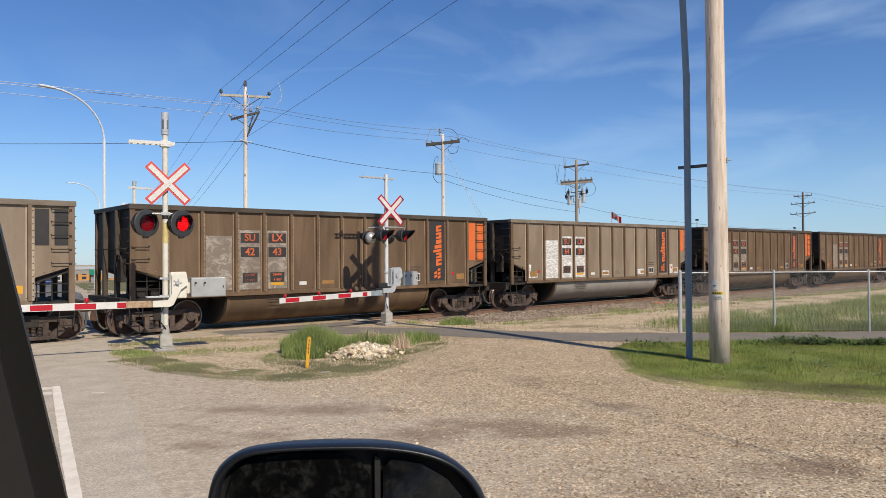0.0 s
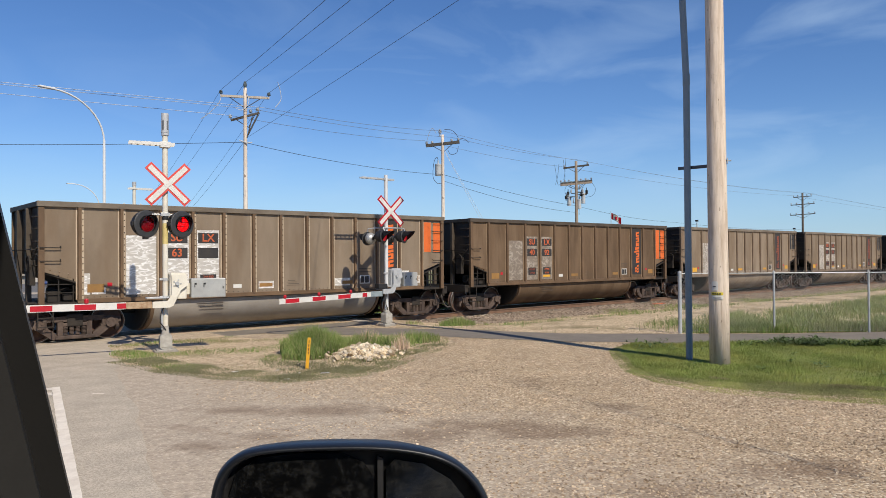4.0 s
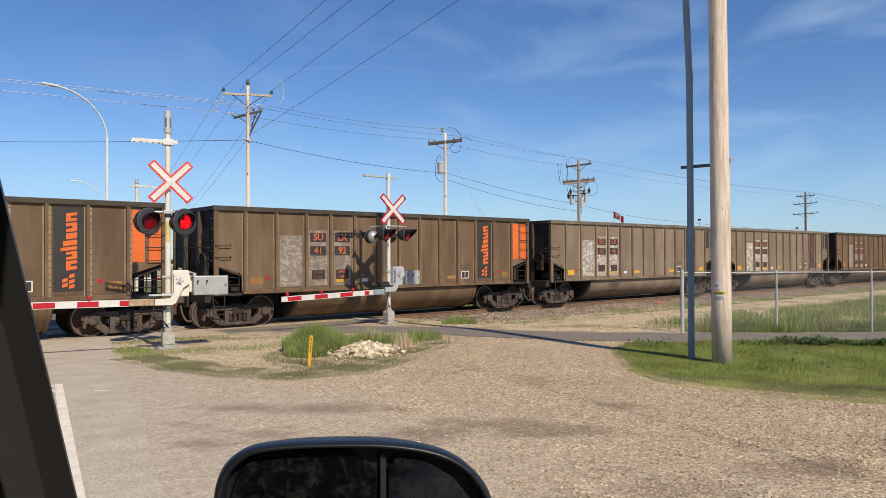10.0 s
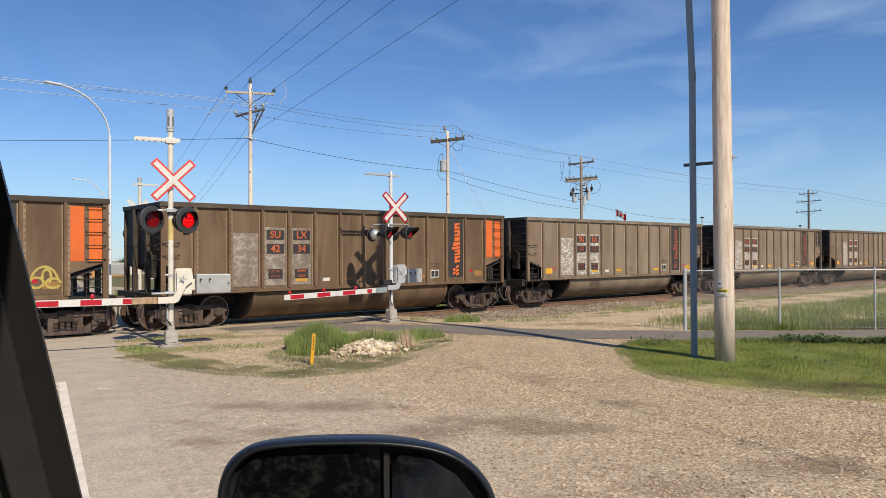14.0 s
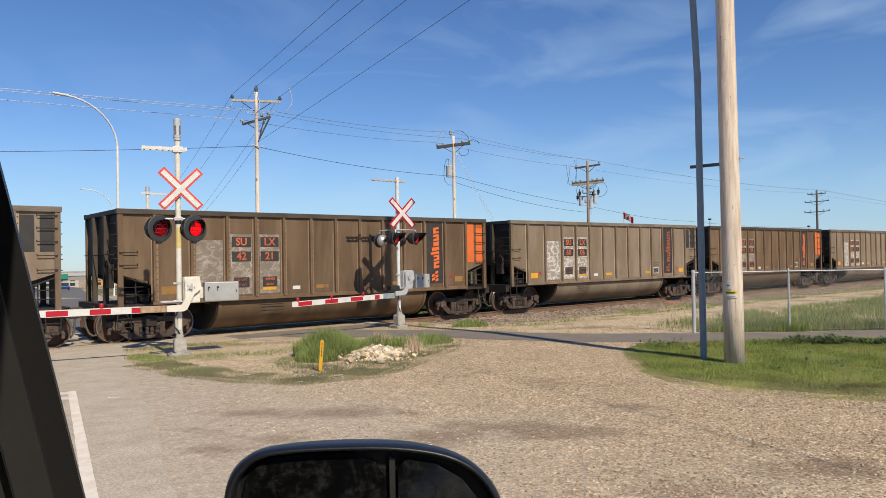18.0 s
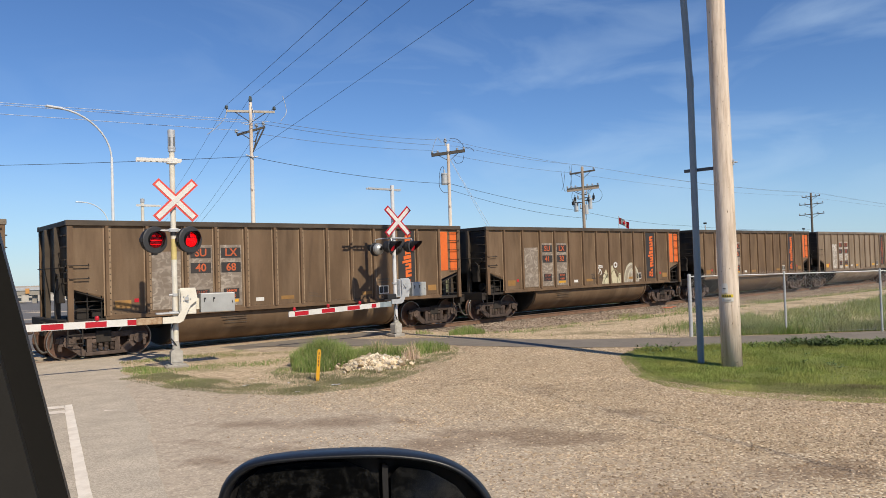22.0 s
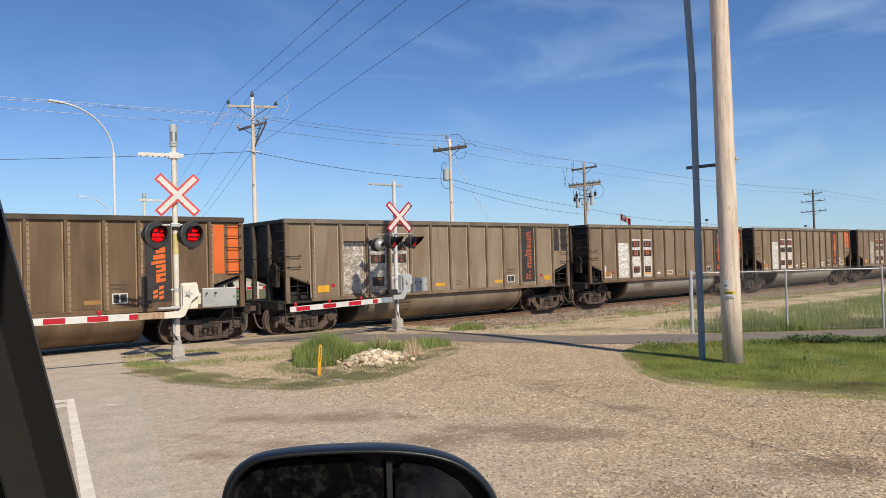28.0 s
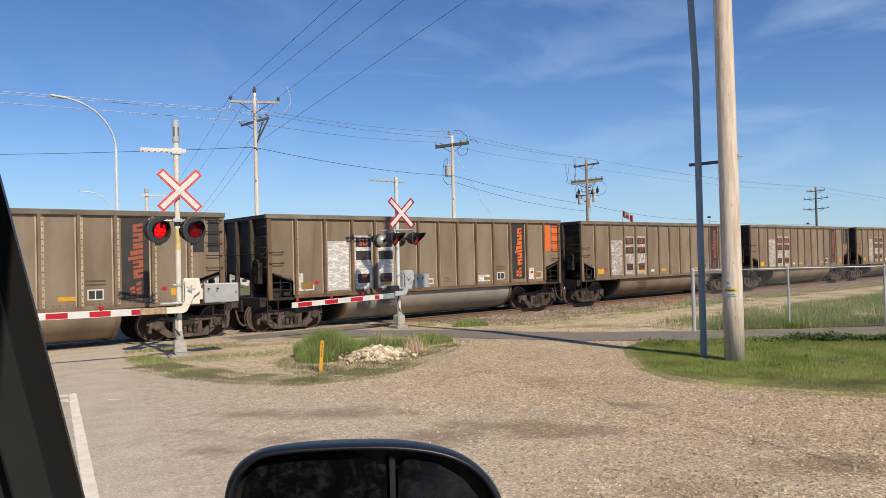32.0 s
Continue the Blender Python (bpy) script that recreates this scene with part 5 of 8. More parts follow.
        part("chord_end", box(B(), 12.40, 13.47, -W - 0.082, -W + 0.08, RIM - 0.003, TOP + 0.005, 0.012), YELLOW_END, car, "orange painted chord end")
        bs = B()
        for x0, x1 in zip([0.02] + ribs[:-1], ribs):
            box(bs, x0 + 0.06, x1 - 0.06, -W - 0.007, -W + 0.002, RIM - 0.09, RIM - 0.015)
        tagged(part("rivet_strip", bs, PALEFL, car, "pale riveted strip under the chord"), kind="stuff")
        bs = B()
        for x0, x1 in zip([0.02] + ribs[:-1], ribs):
            for k in range(5):
                x = x0 + 0.10 + (x1 - x0 - 0.2) * k / 4
                rod(bs, (x, -W - 0.02, RIM - 0.053), (x, -W, RIM - 0.053), 0.016, seg=6)
        tagged(part("rivets", bs, RIVET, car), kind="stuff")
        part("sheet_seam", box(B(), 0.1, 13.3, -W - 0.006, -W + 0.002, 2.33, 2.36), RIB_OC, car)
    tagged(part("ladder", bm, UNDER, car), kind="stuff")
    for z in (2.46, 2.12):
        part("grab_iron", tube(B(), [(0.02, -W - 0.005, z + 0.04), (0.02, -W - 0.085, z), (0.50, -W - 0.085, z), (0.50, -W - 0.005, z + 0.04)], 0.013, 5), UNDER, car)
    # painted panels
    end_mat = {"brown": ORANGE, "mixed": ORANGE, "grey": BLACK, "ochre": YELLOW_END}[style]
    lo = {"brown": 2.00, "mixed": 2.35, "grey": 2.50, "ochre": 1.25}[style]
    for a, b in ((12.50, 12.83), (12.95, 13.27)) if style != "ochre" else ((12.70, 13.30),):
        part("end_panel", decal(B(), a, b, lo, 3.42), end_mat, car, {"brown": "bright orange panel", "mixed": "bright orange panel", "grey": "faded black panel", "ochre": "yellow end panel"}[style])
    part("emblem_panel", decal(B(), 10.56, 11.29, 1.27, 3.45), BLACK, car, "black emblem panel")
    bm = B()
    orange = DULLOR if style in ("grey", "ochre") else ORANGE
    z = 1.80
    # upright emblem drawn as plain bold blocks, notched by turns, and a cluster of leaning blocks
    e0, e1 = 10.86, 11.12
    for i, (h, out_) in enumerate(((0.24, 0), (0.20, 0), (0.09, 0.13), (0.13, 0.07), (0.15, 0), (0.23, 0), (0.22, 0))):
        z1, mid = z + h, z + h / 2
        a, b = e0 - out_, e1
        if h < 0.16:
            shape = [(a, z), (b, z), (b, z1), (a, z1)]
        elif i % 2:
            shape = [(a, z), (b, z), (b, z1), (a, z1), (a, mid + 0.03), (a + 0.15, mid + 0.03), (a + 0.15, mid - 0.03), (a, mid - 0.03)]
        else:
            shape = [(a, z), (b, z), (b, mid - 0.03), (b - 0.15, mid - 0.03), (b - 0.15, mid + 0.03), (b, mid + 0.03), (b, z1), (a, z1)]
        prism(bm, [(x, q + 0.15 * (x - e0)) for x, q in shape], -W - 0.010, -W)
        z += h + 0.035
    for x, z in ((10.77, 1.36), (10.93, 1.33), (10.77, 1.49), (10.93, 1.46), (10.93, 1.60)):
        prism(bm, [(x, z), (x + 0.13, z + 0.04), (x + 0.13, z + 0.13), (x, z + 0.09)], -W - 0.010, -W)
    part("emblem", bm, orange, car, "orange emblem bars")
    # number boards and scrubbed patches
    patch = {"brown": DULLSIL, "grey": SILVER, "mixed": BRIGHT, "ochre": BRIGHT}[style]
    for a, b, c, d in ((2.12, 2.92, 1.2, 2.80), (3.16, 3.84, 1.2, 2.98), (4.08, 4.74, 1.2, 2.98)):
        part("scrubbed_patch", decal(B(), a, b, c, d, 0.004), patch, car, "wire-brushed bare metal patch")
    for i, x in enumerate((3.20, 4.11)):
        for z in (2.60, 2.17):
            part("number_board", decal(B(), x, x + 0.60, z, z + 0.30, 0.008), BLACK, car)
        word("SU" if i == 0 else "LX", NUMOR, car, x + 0.30, -W - 0.011, 2.75, 0.31)
        part("weight_board", decal(B(), x + 0.06, x + 0.54, 1.40, 1.70, 0.008), BLACK, car)
    for z, t in ((1.63, "LD LMT"), (1.47, "LT WT")):
        word(t, DULLOR, car, 3.50, -W - 0.011, z, 0.105)
    for z, t in ((1.63, "244400"), (1.47, "41600")):
        word(t, NUMOR if style == "brown" else DULLOR, car, 4.41, -W - 0.011, z, 0.105)
    part("weight_stripe", decal(B(), 4.18, 4.62, 1.30, 1.385, 0.008), YELLOW, car)
    yl = YELLOW if style == "grey" else DULLYEL
    for a, b, c, d in ((1.14, 1.56, 1.29, 1.51), (6.02, 6.46, 1.29, 1.40), (9.00, 9.42, 1.29, 1.40), (11.86, 12.24, 1.30, 1.50)):
        part("reflector", decal(B(), a, b, c, d), yl, car, "faded yellow reflector")
    part("small_label", decal(B(), 5.18, 5.44, 1.28, 1.39), WHITE, car)
    part("red_label", decal(B(), 1.64, 1.76, 1.44, 1.54), RED, car)
    part("red_label", decal(B(), 11.62, 11.74, 1.46, 1.56), RED, car)
    part("tag_reader_panel", decal(B(), 9.70, 10.10, 1.28, 1.56, 0.004), WHITE, car)
    part("tag_reader_square", decal(B(), 9.73, 9.88, 1.31, 1.53, 0.007), BLACK, car)
    part("tag_reader_square", decal(B(), 9.91, 10.07, 1.31, 1.53, 0.007), BLACK, car)
    bm = B()
    for i in range(4):
        decal(bm, 6.95 + 0.05 * (i % 2), 7.45 - 0.07 * i, 1.30 + 0.05 * i, 1.312 + 0.05 * i, 0.004)
    for i in range(2):
        decal(bm, 9.66, 10.16, 1.66 + 0.10 * i, 1.70 + 0.10 * i, 0.004)
    tagged(part("stencil_block", bm, STENCIL, car), kind="stuff")
    if tub:
        bm = B()
        for i in range(4):
            prism(bm, [(4.1 + 0.05 * i, -1.478 - 0.000), (4.9, -1.478), (4.9, -1.470), (4.1 + 0.05 * i, -1.470)], 0.86 - 0.06 * i, 0.876 - 0.06 * i, "z")
        part("tub_stencil", bm, STENCIL, car)
    return car


# (style, left figures, right figures) from the leading car back; None: cannot be read
TRAIN = {-8: ("grey", None, None), -7: ("brown", None, None), -6: ("brown", None, None), -5: ("grey", None, None), -4: ("brown", None, None), -3: ("brown", "42", None),
         -2: ("mixed", "64", "29"), -1: ("brown", "42", "43"), 0: ("grey", "61", "06"), 1: ("grey", "61", "14"), 2: ("grey", "61", "34"), 3: ("brown", "40", "92"),
         4: ("mixed", "63", None), 5: ("brown", "42", "96"), 6: ("grey", None, None), 7: ("brown", "42", "33"), 8: ("brown", "42", "80"), 9: ("grey", "60", "78"),
         10: ("grey", "60", "48"), 11: ("brown", "41", "92"), 12: ("brown", "41", "00"), 13: ("grey", "62", "58"), 14: ("grey", "61", "77"), 15: ("grey", "60", "13"),
         16: ("brown", "42", "34"), 17: ("brown", "42", "59"), 18: ("grey", "60", "11"), 19: ("brown", "42", "39"), 20: ("grey", "60", "06"), 21: ("brown", "42", "21"),
         22: ("grey", "60", None), 23: ("grey", "61", "88"), 24: ("brown", "41", "35"), 25: ("brown", "41", "32"), 26: ("brown", "40", "68"), 27: ("mixed", "63", "21"),
         28: ("brown", "40", "55"), 29: ("ochre", "50", "81"), 30: ("grey", "60", "79"), 31: ("mixed", None, None), 32: ("mixed", "63", "87"), 33: ("grey", "61", "72"),
         34: ("brown", "41", "57"), 35: ("grey", "61", "12"), 36: ("grey", "60", "04"), 37: ("grey", "60", "27"), 38: ("mixed", None, None), 39: ("grey", None, None),
         40: ("grey", None, None), 41: ("brown", None, None)}
LABELS = {"brown": "dusty brown open gondola car with an orange end panel", "grey": "dusty grey-brown open gondola car with a black end panel",
          "mixed": "grey-brown gondola car with bright scraped patches and orange end", "ochre": "rust-streaked ochre flat-bottomed gondola car with a yellow end"}
make_words(["SU", "LX", "LD LMT", "LT WT", "244400", "41600"] + [w for _, a, b in TRAIN.values() for w in (a, b) if w])


def train_lead(t):
    """How many car lengths the train has gone by, t seconds into the clip."""
    return 0.352573 + 1.2109932 * t + 3.78993e-4 * t ** 2 + 9.03854e-6 * t ** 3 - 1.78914e-7 * t ** 4


def car_pose(k, t):
    return pose(CAR_L * (train_lead(t) - k) - BODY, TRACK_Y, RAIL_Z)


CARS, first = {}, {}
for k, (style, a, b) in TRAIN.items():
    if style not in first:
        first[style] = coal_car(style, LABELS[style])
        CARS[k] = first[style]
for k, (style, a, b) in TRAIN.items():
    if k not in CARS:
        CARS[k] = copy_thing(first[style], car_pose(k, 0))
for k, (style, a, b) in TRAIN.items():
    CARS[k].matrix_basis = car_pose(k, 0)
    ink = DULLOR if style == "grey" and k not in (0, 18, 20) else NUMOR
    for x, s in ((3.50, a), (4.41, b)):
        if s:
            word(s, ink, CARS[k], x, -W - 0.011, 2.32, 0.31)
def sprayed(parent, strokes, r, material, label):
    """Sprayed line work along arcs (centre x, z, radius x, radius z, from angle, to angle)."""
    bm = B()
    for i, (cx, cz, rx, rz, a0, a1) in enumerate(strokes):
        n, prev = 14, None
        for j in range(n + 1):
            a = radians(a0 + (a1 - a0) * j / n)
            c, d = math.cos(a), math.sin(a)
            w = r * (0.75 + 0.5 * abs(math.sin(j * 1.7 + i)))
            now = [bm.verts.new((cx + (rx + q * w) * c, -W - 0.007 - 0.0004 * i, cz + (rz + q * w) * d)) for q in (-1, 1)]
            if prev:
                bm.faces.new((prev[0], prev[1], now[1], now[0]))
            prev = now
    return part("graffiti", bm, material, parent, label)


SPRAY = surf("graffiti_red", (0.25, 0.05, 0.035), (0.16, 0.06, 0.04), 9)
sprayed(CARS[8], [(5.15, 1.85, 0.12, 0.10, 0, 350), (5.15, 1.86, 0.02, 0.02, 0, 350), (5.45, 1.85, 0.12, 0.10, 0, 350), (5.45, 1.86, 0.02, 0.02, 0, 350), (5.28, 1.66, 0.24, 0.17, 190, 350)], 0.022, SPRAY, "sprayed red face of rings and an arc")
sprayed(CARS[8], [(4.96, 1.42, 0.03, 0.13, 90, 270), (5.06, 1.42, 0.03, 0.13, -90, 90), (5.16, 1.38, 0.02, 0.08, 90, 270)], 0.016, SPRAY, "sprayed red strokes")
sprayed(CARS[8], [(6.12, 1.68, 0.26, 0.22, 40, 330)], 0.030, SPRAY, "sprayed red open ring")
sprayed(CARS[8], [(7.05, 1.93, 0.20, 0.14, 20, 270), (7.05, 1.66, 0.22, 0.13, 90, -150), (7.05, 1.80, 0.40, 0.05, 20, 175)], 0.034, SPRAY, "sprayed red curls")
sprayed(CARS[8], [(9.9, 1.88, 0.15, 0.10, 20, 270), (9.98, 1.70, 0.16, 0.08, 90, -150)], 0.028, SPRAY, "faded sprayed red curls")
SPRAY_Y = surf("graffiti_yellow", (0.52, 0.42, 0.10), (0.40, 0.31, 0.09), 8)
sprayed(CARS[17], [(11.9, 1.35, 0.34, 0.52, 20, 160), (11.72, 1.47, 0.16, 0.13, 0, 350), (12.1, 1.45, 0.17, 0.12, 0, 340), (11.95, 1.62, 0.10, 0.18, 200, -60)], 0.028, SPRAY_Y, "sprayed yellow loops")
sprayed(CARS[17], [(8.1, 1.45, 0.30, 0.40, 10, 180), (8.0, 1.45, 0.14, 0.13, 0, 350), (8.3, 1.42, 0.14, 0.12, 0, 340)], 0.026, SPRAY_Y, "sprayed yellow loops")
SPRAY_C = surf("graffiti_cream", (0.62, 0.58, 0.44), (0.44, 0.40, 0.28), 5)
sprayed(CARS[25], [(9.33, 1.16, 0.56, 0.86, 0, 180), (9.33, 1.16, 0.30, 0.55, 0, 180)], 0.035, SPRAY_C, "sprayed cream dome outline")


def sprayed_fill(parent, outline, material, label):
    """A flat filled patch of sprayed paint."""
    bm = B()
    f = bm.faces.new([bm.verts.new((x, -W - 0.005, z)) for x, z in outline])
    bmesh.ops.triangulate(bm, faces=[f])
    return part("graffiti", bm, material, parent, label)


sprayed_fill(CARS[25], [(9.33 + 0.54 * math.cos(radians(a)), 1.15 + 0.84 * math.sin(radians(a))) for a in range(0, 181, 12)], surf("graffiti_white_fill", (0.60, 0.57, 0.50), (0.26, 0.22, 0.17), 3.5, 0.6, dirt=(0.22, 0.17, 0.12), dirt_scale=5, dirt_amount=0.6), "thinly sprayed white dome")
sprayed_fill(CARS[25], [(7.10, 1.13), (7.22, 1.55), (7.42, 1.80), (7.56, 1.52), (7.72, 1.72), (7.88, 1.98), (8.06, 1.66), (8.22, 1.36), (8.38, 1.60), (8.62, 1.54), (8.68, 1.13)], surf("graffiti_cream_fill", (0.66, 0.61, 0.42), (0.52, 0.46, 0.30), 4), "filled cream letter shapes")
sprayed(CARS[25], [(9.33, 1.16, 0.43, 0.70, 5, 175)], 0.07, surf("graffiti_haze", (0.30, 0.255, 0.19), (0.36, 0.31, 0.23), 6), "hazy sprayed fill")
sprayed(CARS[25], [(7.55, 1.14, 0.30, 0.30, 0, 180), (8.05, 1.14, 0.34, 0.62, 10, 170), (8.45, 1.14, 0.22, 0.40, 0, 180)], 0.018, surf("graffiti_olive", (0.25, 0.24, 0.14), (0.18, 0.17, 0.10), 6), "thin dark outlines of the letter shapes")
sprayed(CARS[25], [(8.13, 1.97, 0.11, 0.10, 0, 350)], 0.03, WHITE, "sprayed white ring")
sprayed(CARS[25], [(6.78, 1.88, 0.08, 0.10, 200, -20), (6.98, 1.88, 0.08, 0.10, 40, 320), (6.80, 1.66, 0.08, 0.08, 100, 360), (7.0, 1.66, 0.08, 0.10, 180, -90)], 0.018, WHITE, "small sprayed white strokes")
squiggle(CARS[25], 6.2, 1.4, 1.2, 0.35, 4, 0.012, BLACK, 13, label="sprayed black scrawl")
make_words(["TRAIL", "HELL", "ZERO", "ACRID"])
word("TRAIL", SPRAY_C, CARS[28], 1.48, -W - 0.009, 2.56, 0.36, 0.72, "graffiti")
word("HELL", WHITE, CARS[28], 8.18, -W - 0.009, 2.73, 0.29, 1.0, "graffiti")
word("ZERO", WHITE, CARS[28], 8.16, -W - 0.009, 2.43, 0.27, 1.0, "graffiti")
word("ACRID", WHITE, CARS[25], 6.96, -W - 0.009, 1.91, 0.17, 0.9, "graffiti")
sprayed(CARS[28], [(2.47, 2.47, 0.20, 0.26, 30, 330), (2.62, 2.62, 0.14, 0.12, -60, 220), (2.45, 2.12, 0.14, 0.17, 0, 350), (2.64, 1.95, 0.15, 0.22, 70, 390), (2.82, 1.90, 0.10, 0.40, -80, 60), (2.80, 1.58, 0.10, 0.13, 0, 340), (2.80, 1.57, 0.05, 0.06, 0, 340)], 0.017, WHITE, "sprayed white looping scrawl")
for k in (-2, 4, 27, 31, 32, 38):
    for x, w, h in ((1.05, 0.16, 0.55), (1.25, 0.35, 0.18), (6.0, 0.5, 0.22), (8.7, 0.6, 0.25), (11.5, 0.3, 0.45), (11.9, 0.4, 0.28)):
        part("scraped_patch", decal(B(), x, x + w, 1.24, 1.24 + h, 0.004), BRIGHT, CARS[k], "bright scraped patch")


# ---------------------------------------------------------------- crossing signals
def crossbuck(parent, z, y=-0.10, turn=0.0, edge=SIGNRED):
    """Two crossed white boards with red edges."""
    sign = new("crossbuck")
    sign.parent = parent
    sign.matrix_basis = pose(0, y, z, 0, 0, turn)
    for i, a in enumerate((45, -45)):
        m = Matrix.Rotation(radians(a), 4, "Y")
        bm = B()
        box(bm, -0.60, 0.60, -0.008 - 0.006 * i, 0.008 - 0.006 * i, -0.10, 0.10)
        bmesh.ops.transform(bm, verts=bm.verts, matrix=m)
        part("board", bm, edge, sign, "red-edged board")
        bm = B()
        box(bm, -0.555, 0.555, -0.018 - 0.006 * i, -0.005 - 0.006 * i, -0.056, 0.056)
        bmesh.ops.transform(bm, verts=bm.verts, matrix=m)
        part("board_face", bm, WHITE, sign, "white reflective face")
    part("sign_bracket", box(B(), -0.05, 0.05, 0.01, 0.10, -0.08, 0.08, 0.01), GALV, sign)
    return sign


FLASH_SLATS = []      # (slat, whether it belongs to the lamp on the mast's road side)


def signal_lamp(parent, x, y, z, turn, lens, r=0.28, vis=0.11, road_side=None):
    """Round black background, hooded red lens and a round housing; a flashing lamp has a glowing disc behind added
    slats, which turn to imitate the blinking.
    """
    lamp = new("signal_lamp")
    lamp.parent = parent
    lamp.matrix_basis = pose(x, y, z, 0, 0, turn)
    q = 0.182 if road_side is not None else 0.15
    part("background", lathe(B(), [(q - 0.012, -0.005), (r - 0.02, 0.004), (r, 0.014), (r - 0.006, 0.03), (q - 0.012, 0.012), (q - 0.012, -0.005)], 32, "y", False), surf("dusty_signal_black", (0.050, 0.052, 0.056), (0.036, 0.036, 0.038), 5, 0.55), lamp)
    part("housing", lathe(B(), [(r - 0.02, 0.020), (r - 0.035, 0.028), (r - 0.03, 0.16), (r - 0.06, 0.23), (0.12, 0.27), (0.06, 0.30), (0.0005, 0.305)], 28, "y", False), SIGBLACK, lamp)
    part("lens", lathe(B(), [(q, -0.004), (q - 0.02, -0.012), (q * 0.5, -0.02), (0.0005, -0.022)], 28), lens, lamp, "red lens")
    if road_side is not None:
        part("light_source", lathe(B(), [(0.0005, 0.128), (0.272, 0.128), (0.272, 0.140), (0.0005, 0.140)], 28), LAMP_GLOW, lamp, "glowing red disc")
        for k in range(4):
            slat = part("louvre_slat", box(B(), -0.265, 0.265, -0.0012, 0.0012, -0.0485, 0.0485), SIGBLACK, lamp)
            slat.matrix_basis = pose(0, 0.066, 0.144 - 0.096 * k)
            FLASH_SLATS.append((slat, road_side))
    bm = B()
    hr = q + 0.012
    outer = [(hr * math.cos(radians(a)), hr * math.sin(radians(a))) for a in range(-50, 231, 10)]
    v0 = [bm.verts.new((p, -0.005, w)) for p, w in outer]
    v1 = [bm.verts.new((p, -0.03 - vis * max(0, 0.45 + w / 0.258), w + 0.005)) for p, w in outer]
    for i in range(len(outer) - 1):
        bm.faces.new((v0[i], v0[i + 1], v1[i + 1], v1[i]))
    bmesh.ops.solidify(bm, geom=bm.faces[:], thickness=0.008)
    part("hood", bm, SIGBLACK, lamp)
    part("backlight", lathe(B(), [(0.03, 0.27), (0.045, 0.30), (0.045, 0.36), (0.0005, 0.37)], 12), SIGBLACK, lamp)
    if road_side is not None:
        part("housing_latch", box(B(), -r - 0.02, -r + 0.03, 0.05, 0.13, -0.05, 0.05, 0.015), SIGBLACK, lamp)
        part("hinge", box(B(), -0.06, 0.06, 0.02, 0.10, -r - 0.03, -r + 0.03, 0.015), SIGBLACK, lamp)
    return lamp


def mast_base(m, pole_mat, top, block=0.25, proud=0.05):
    part("foundation", box(B(), -block, block, -block, block, -0.3, proud, 0.02), CONC, m, "weathered concrete foundation")
    bm = prism(B(), [(-0.13, 0.11), (-0.10, 0.09), (-0.05, 0.06), (0.05, 0.06), (0.10, 0.09), (0.13, 0.11), (0.13, 0.36), (0.10, 0.40), (0.05, 0.42), (0.02, 0.46), (-0.02, 0.46), (-0.05, 0.42), (-0.10, 0.40), (-0.13, 0.36)], -0.13, 0.13)
    box(bm, -0.20, 0.20, -0.17, 0.17, 0.045, 0.075, 0.008)
    rod(bm, (0, 0, 0.42), (0, 0, 0.60), 0.088, 0.066, seg=16)
    part("junction_base", bm, surf("cast_grey_base", (0.50, 0.475, 0.42), (0.36, 0.335, 0.29), 8, 0.7), m, "grey cast junction base")
    bm = prism(B(), [(-0.10, 0.13), (0.10, 0.13), (0.10, 0.33), (0.04, 0.38), (-0.04, 0.38), (-0.10, 0.33)], -0.142, -0.128)
    for x, z in ((-0.08, 0.15), (0.08, 0.15), (0.0, 0.36), (0.0, 0.10)):
        rod(bm, (x, -0.155, z), (x, -0.13, z), 0.016, seg=6)
    part("cover_plate", bm, surf("cast_grey_base", (0.50, 0.475, 0.42)), m, "bolted cover plate")
    part("conduit", tube(B(), [(-0.075, -0.05, 0.52), (-0.085, -0.05, 0.85), (-0.07, -0.06, 1.10)], 0.024, 8), GALV, m)
    part("mast", rod(B(), (0, 0, 0.45), (0, 0, top), 0.060, seg=18), pole_mat, m, smooth=False)


def striped_arm(m, x0, x1, z, seg, droop=0.0, start_red=True, first_len=0.2, wood=0.0, second_len=None):
    """A gate arm towards -x, in red and white lengths, with small lamps on top."""
    arm = new("gate_arm")
    arm.parent = m
    arm.matrix_basis = pose(0, -0.16, z, 0, 0, 0)
    if wood:
        part("wooden_shank", box(B(), x0, x0 + wood, -0.018, 0.018, -0.075, 0.075, 0.01), surf("bare_arm_wood", (0.52, 0.40, 0.26), (0.30, 0.16, 0.08), 9, 0.7), arm, "bare weathered wood shank")
    drop = droop * (x1 - x0)
    part("arm_beam", prism(B(), [(x1, drop - 0.075), (x0, -0.075), (x0, 0.075), (x1, drop + 0.075)], -0.014, 0.016), WHITE, arm, "white painted beam")
    x, red, ln = x0, start_red, first_len
    while x > x1:
        e = max(x - ln, x1)
        zz, ze = droop * (x - x0), droop * (e - x0)
        if red:
            part("stripe", prism(B(), [(e, ze - 0.062), (x, zz - 0.062), (x, zz + 0.055), (e, ze + 0.055)], -0.018, -0.012), RED, arm, "red reflective stripe")
        x, red, ln = e, not red, (second_len or seg) if x == x0 else seg
    return arm


def arm_lamp(arm, x, z):
    bm = lathe(B(), [(0.035, 0.0), (0.045, 0.02), (0.045, 0.075), (0.03, 0.10), (0.0005, 0.11)], 14, "z")
    ob = part("arm_lamp", bm, RED, arm, "small red arm lamp")
    ob.location = (x, 0, z)


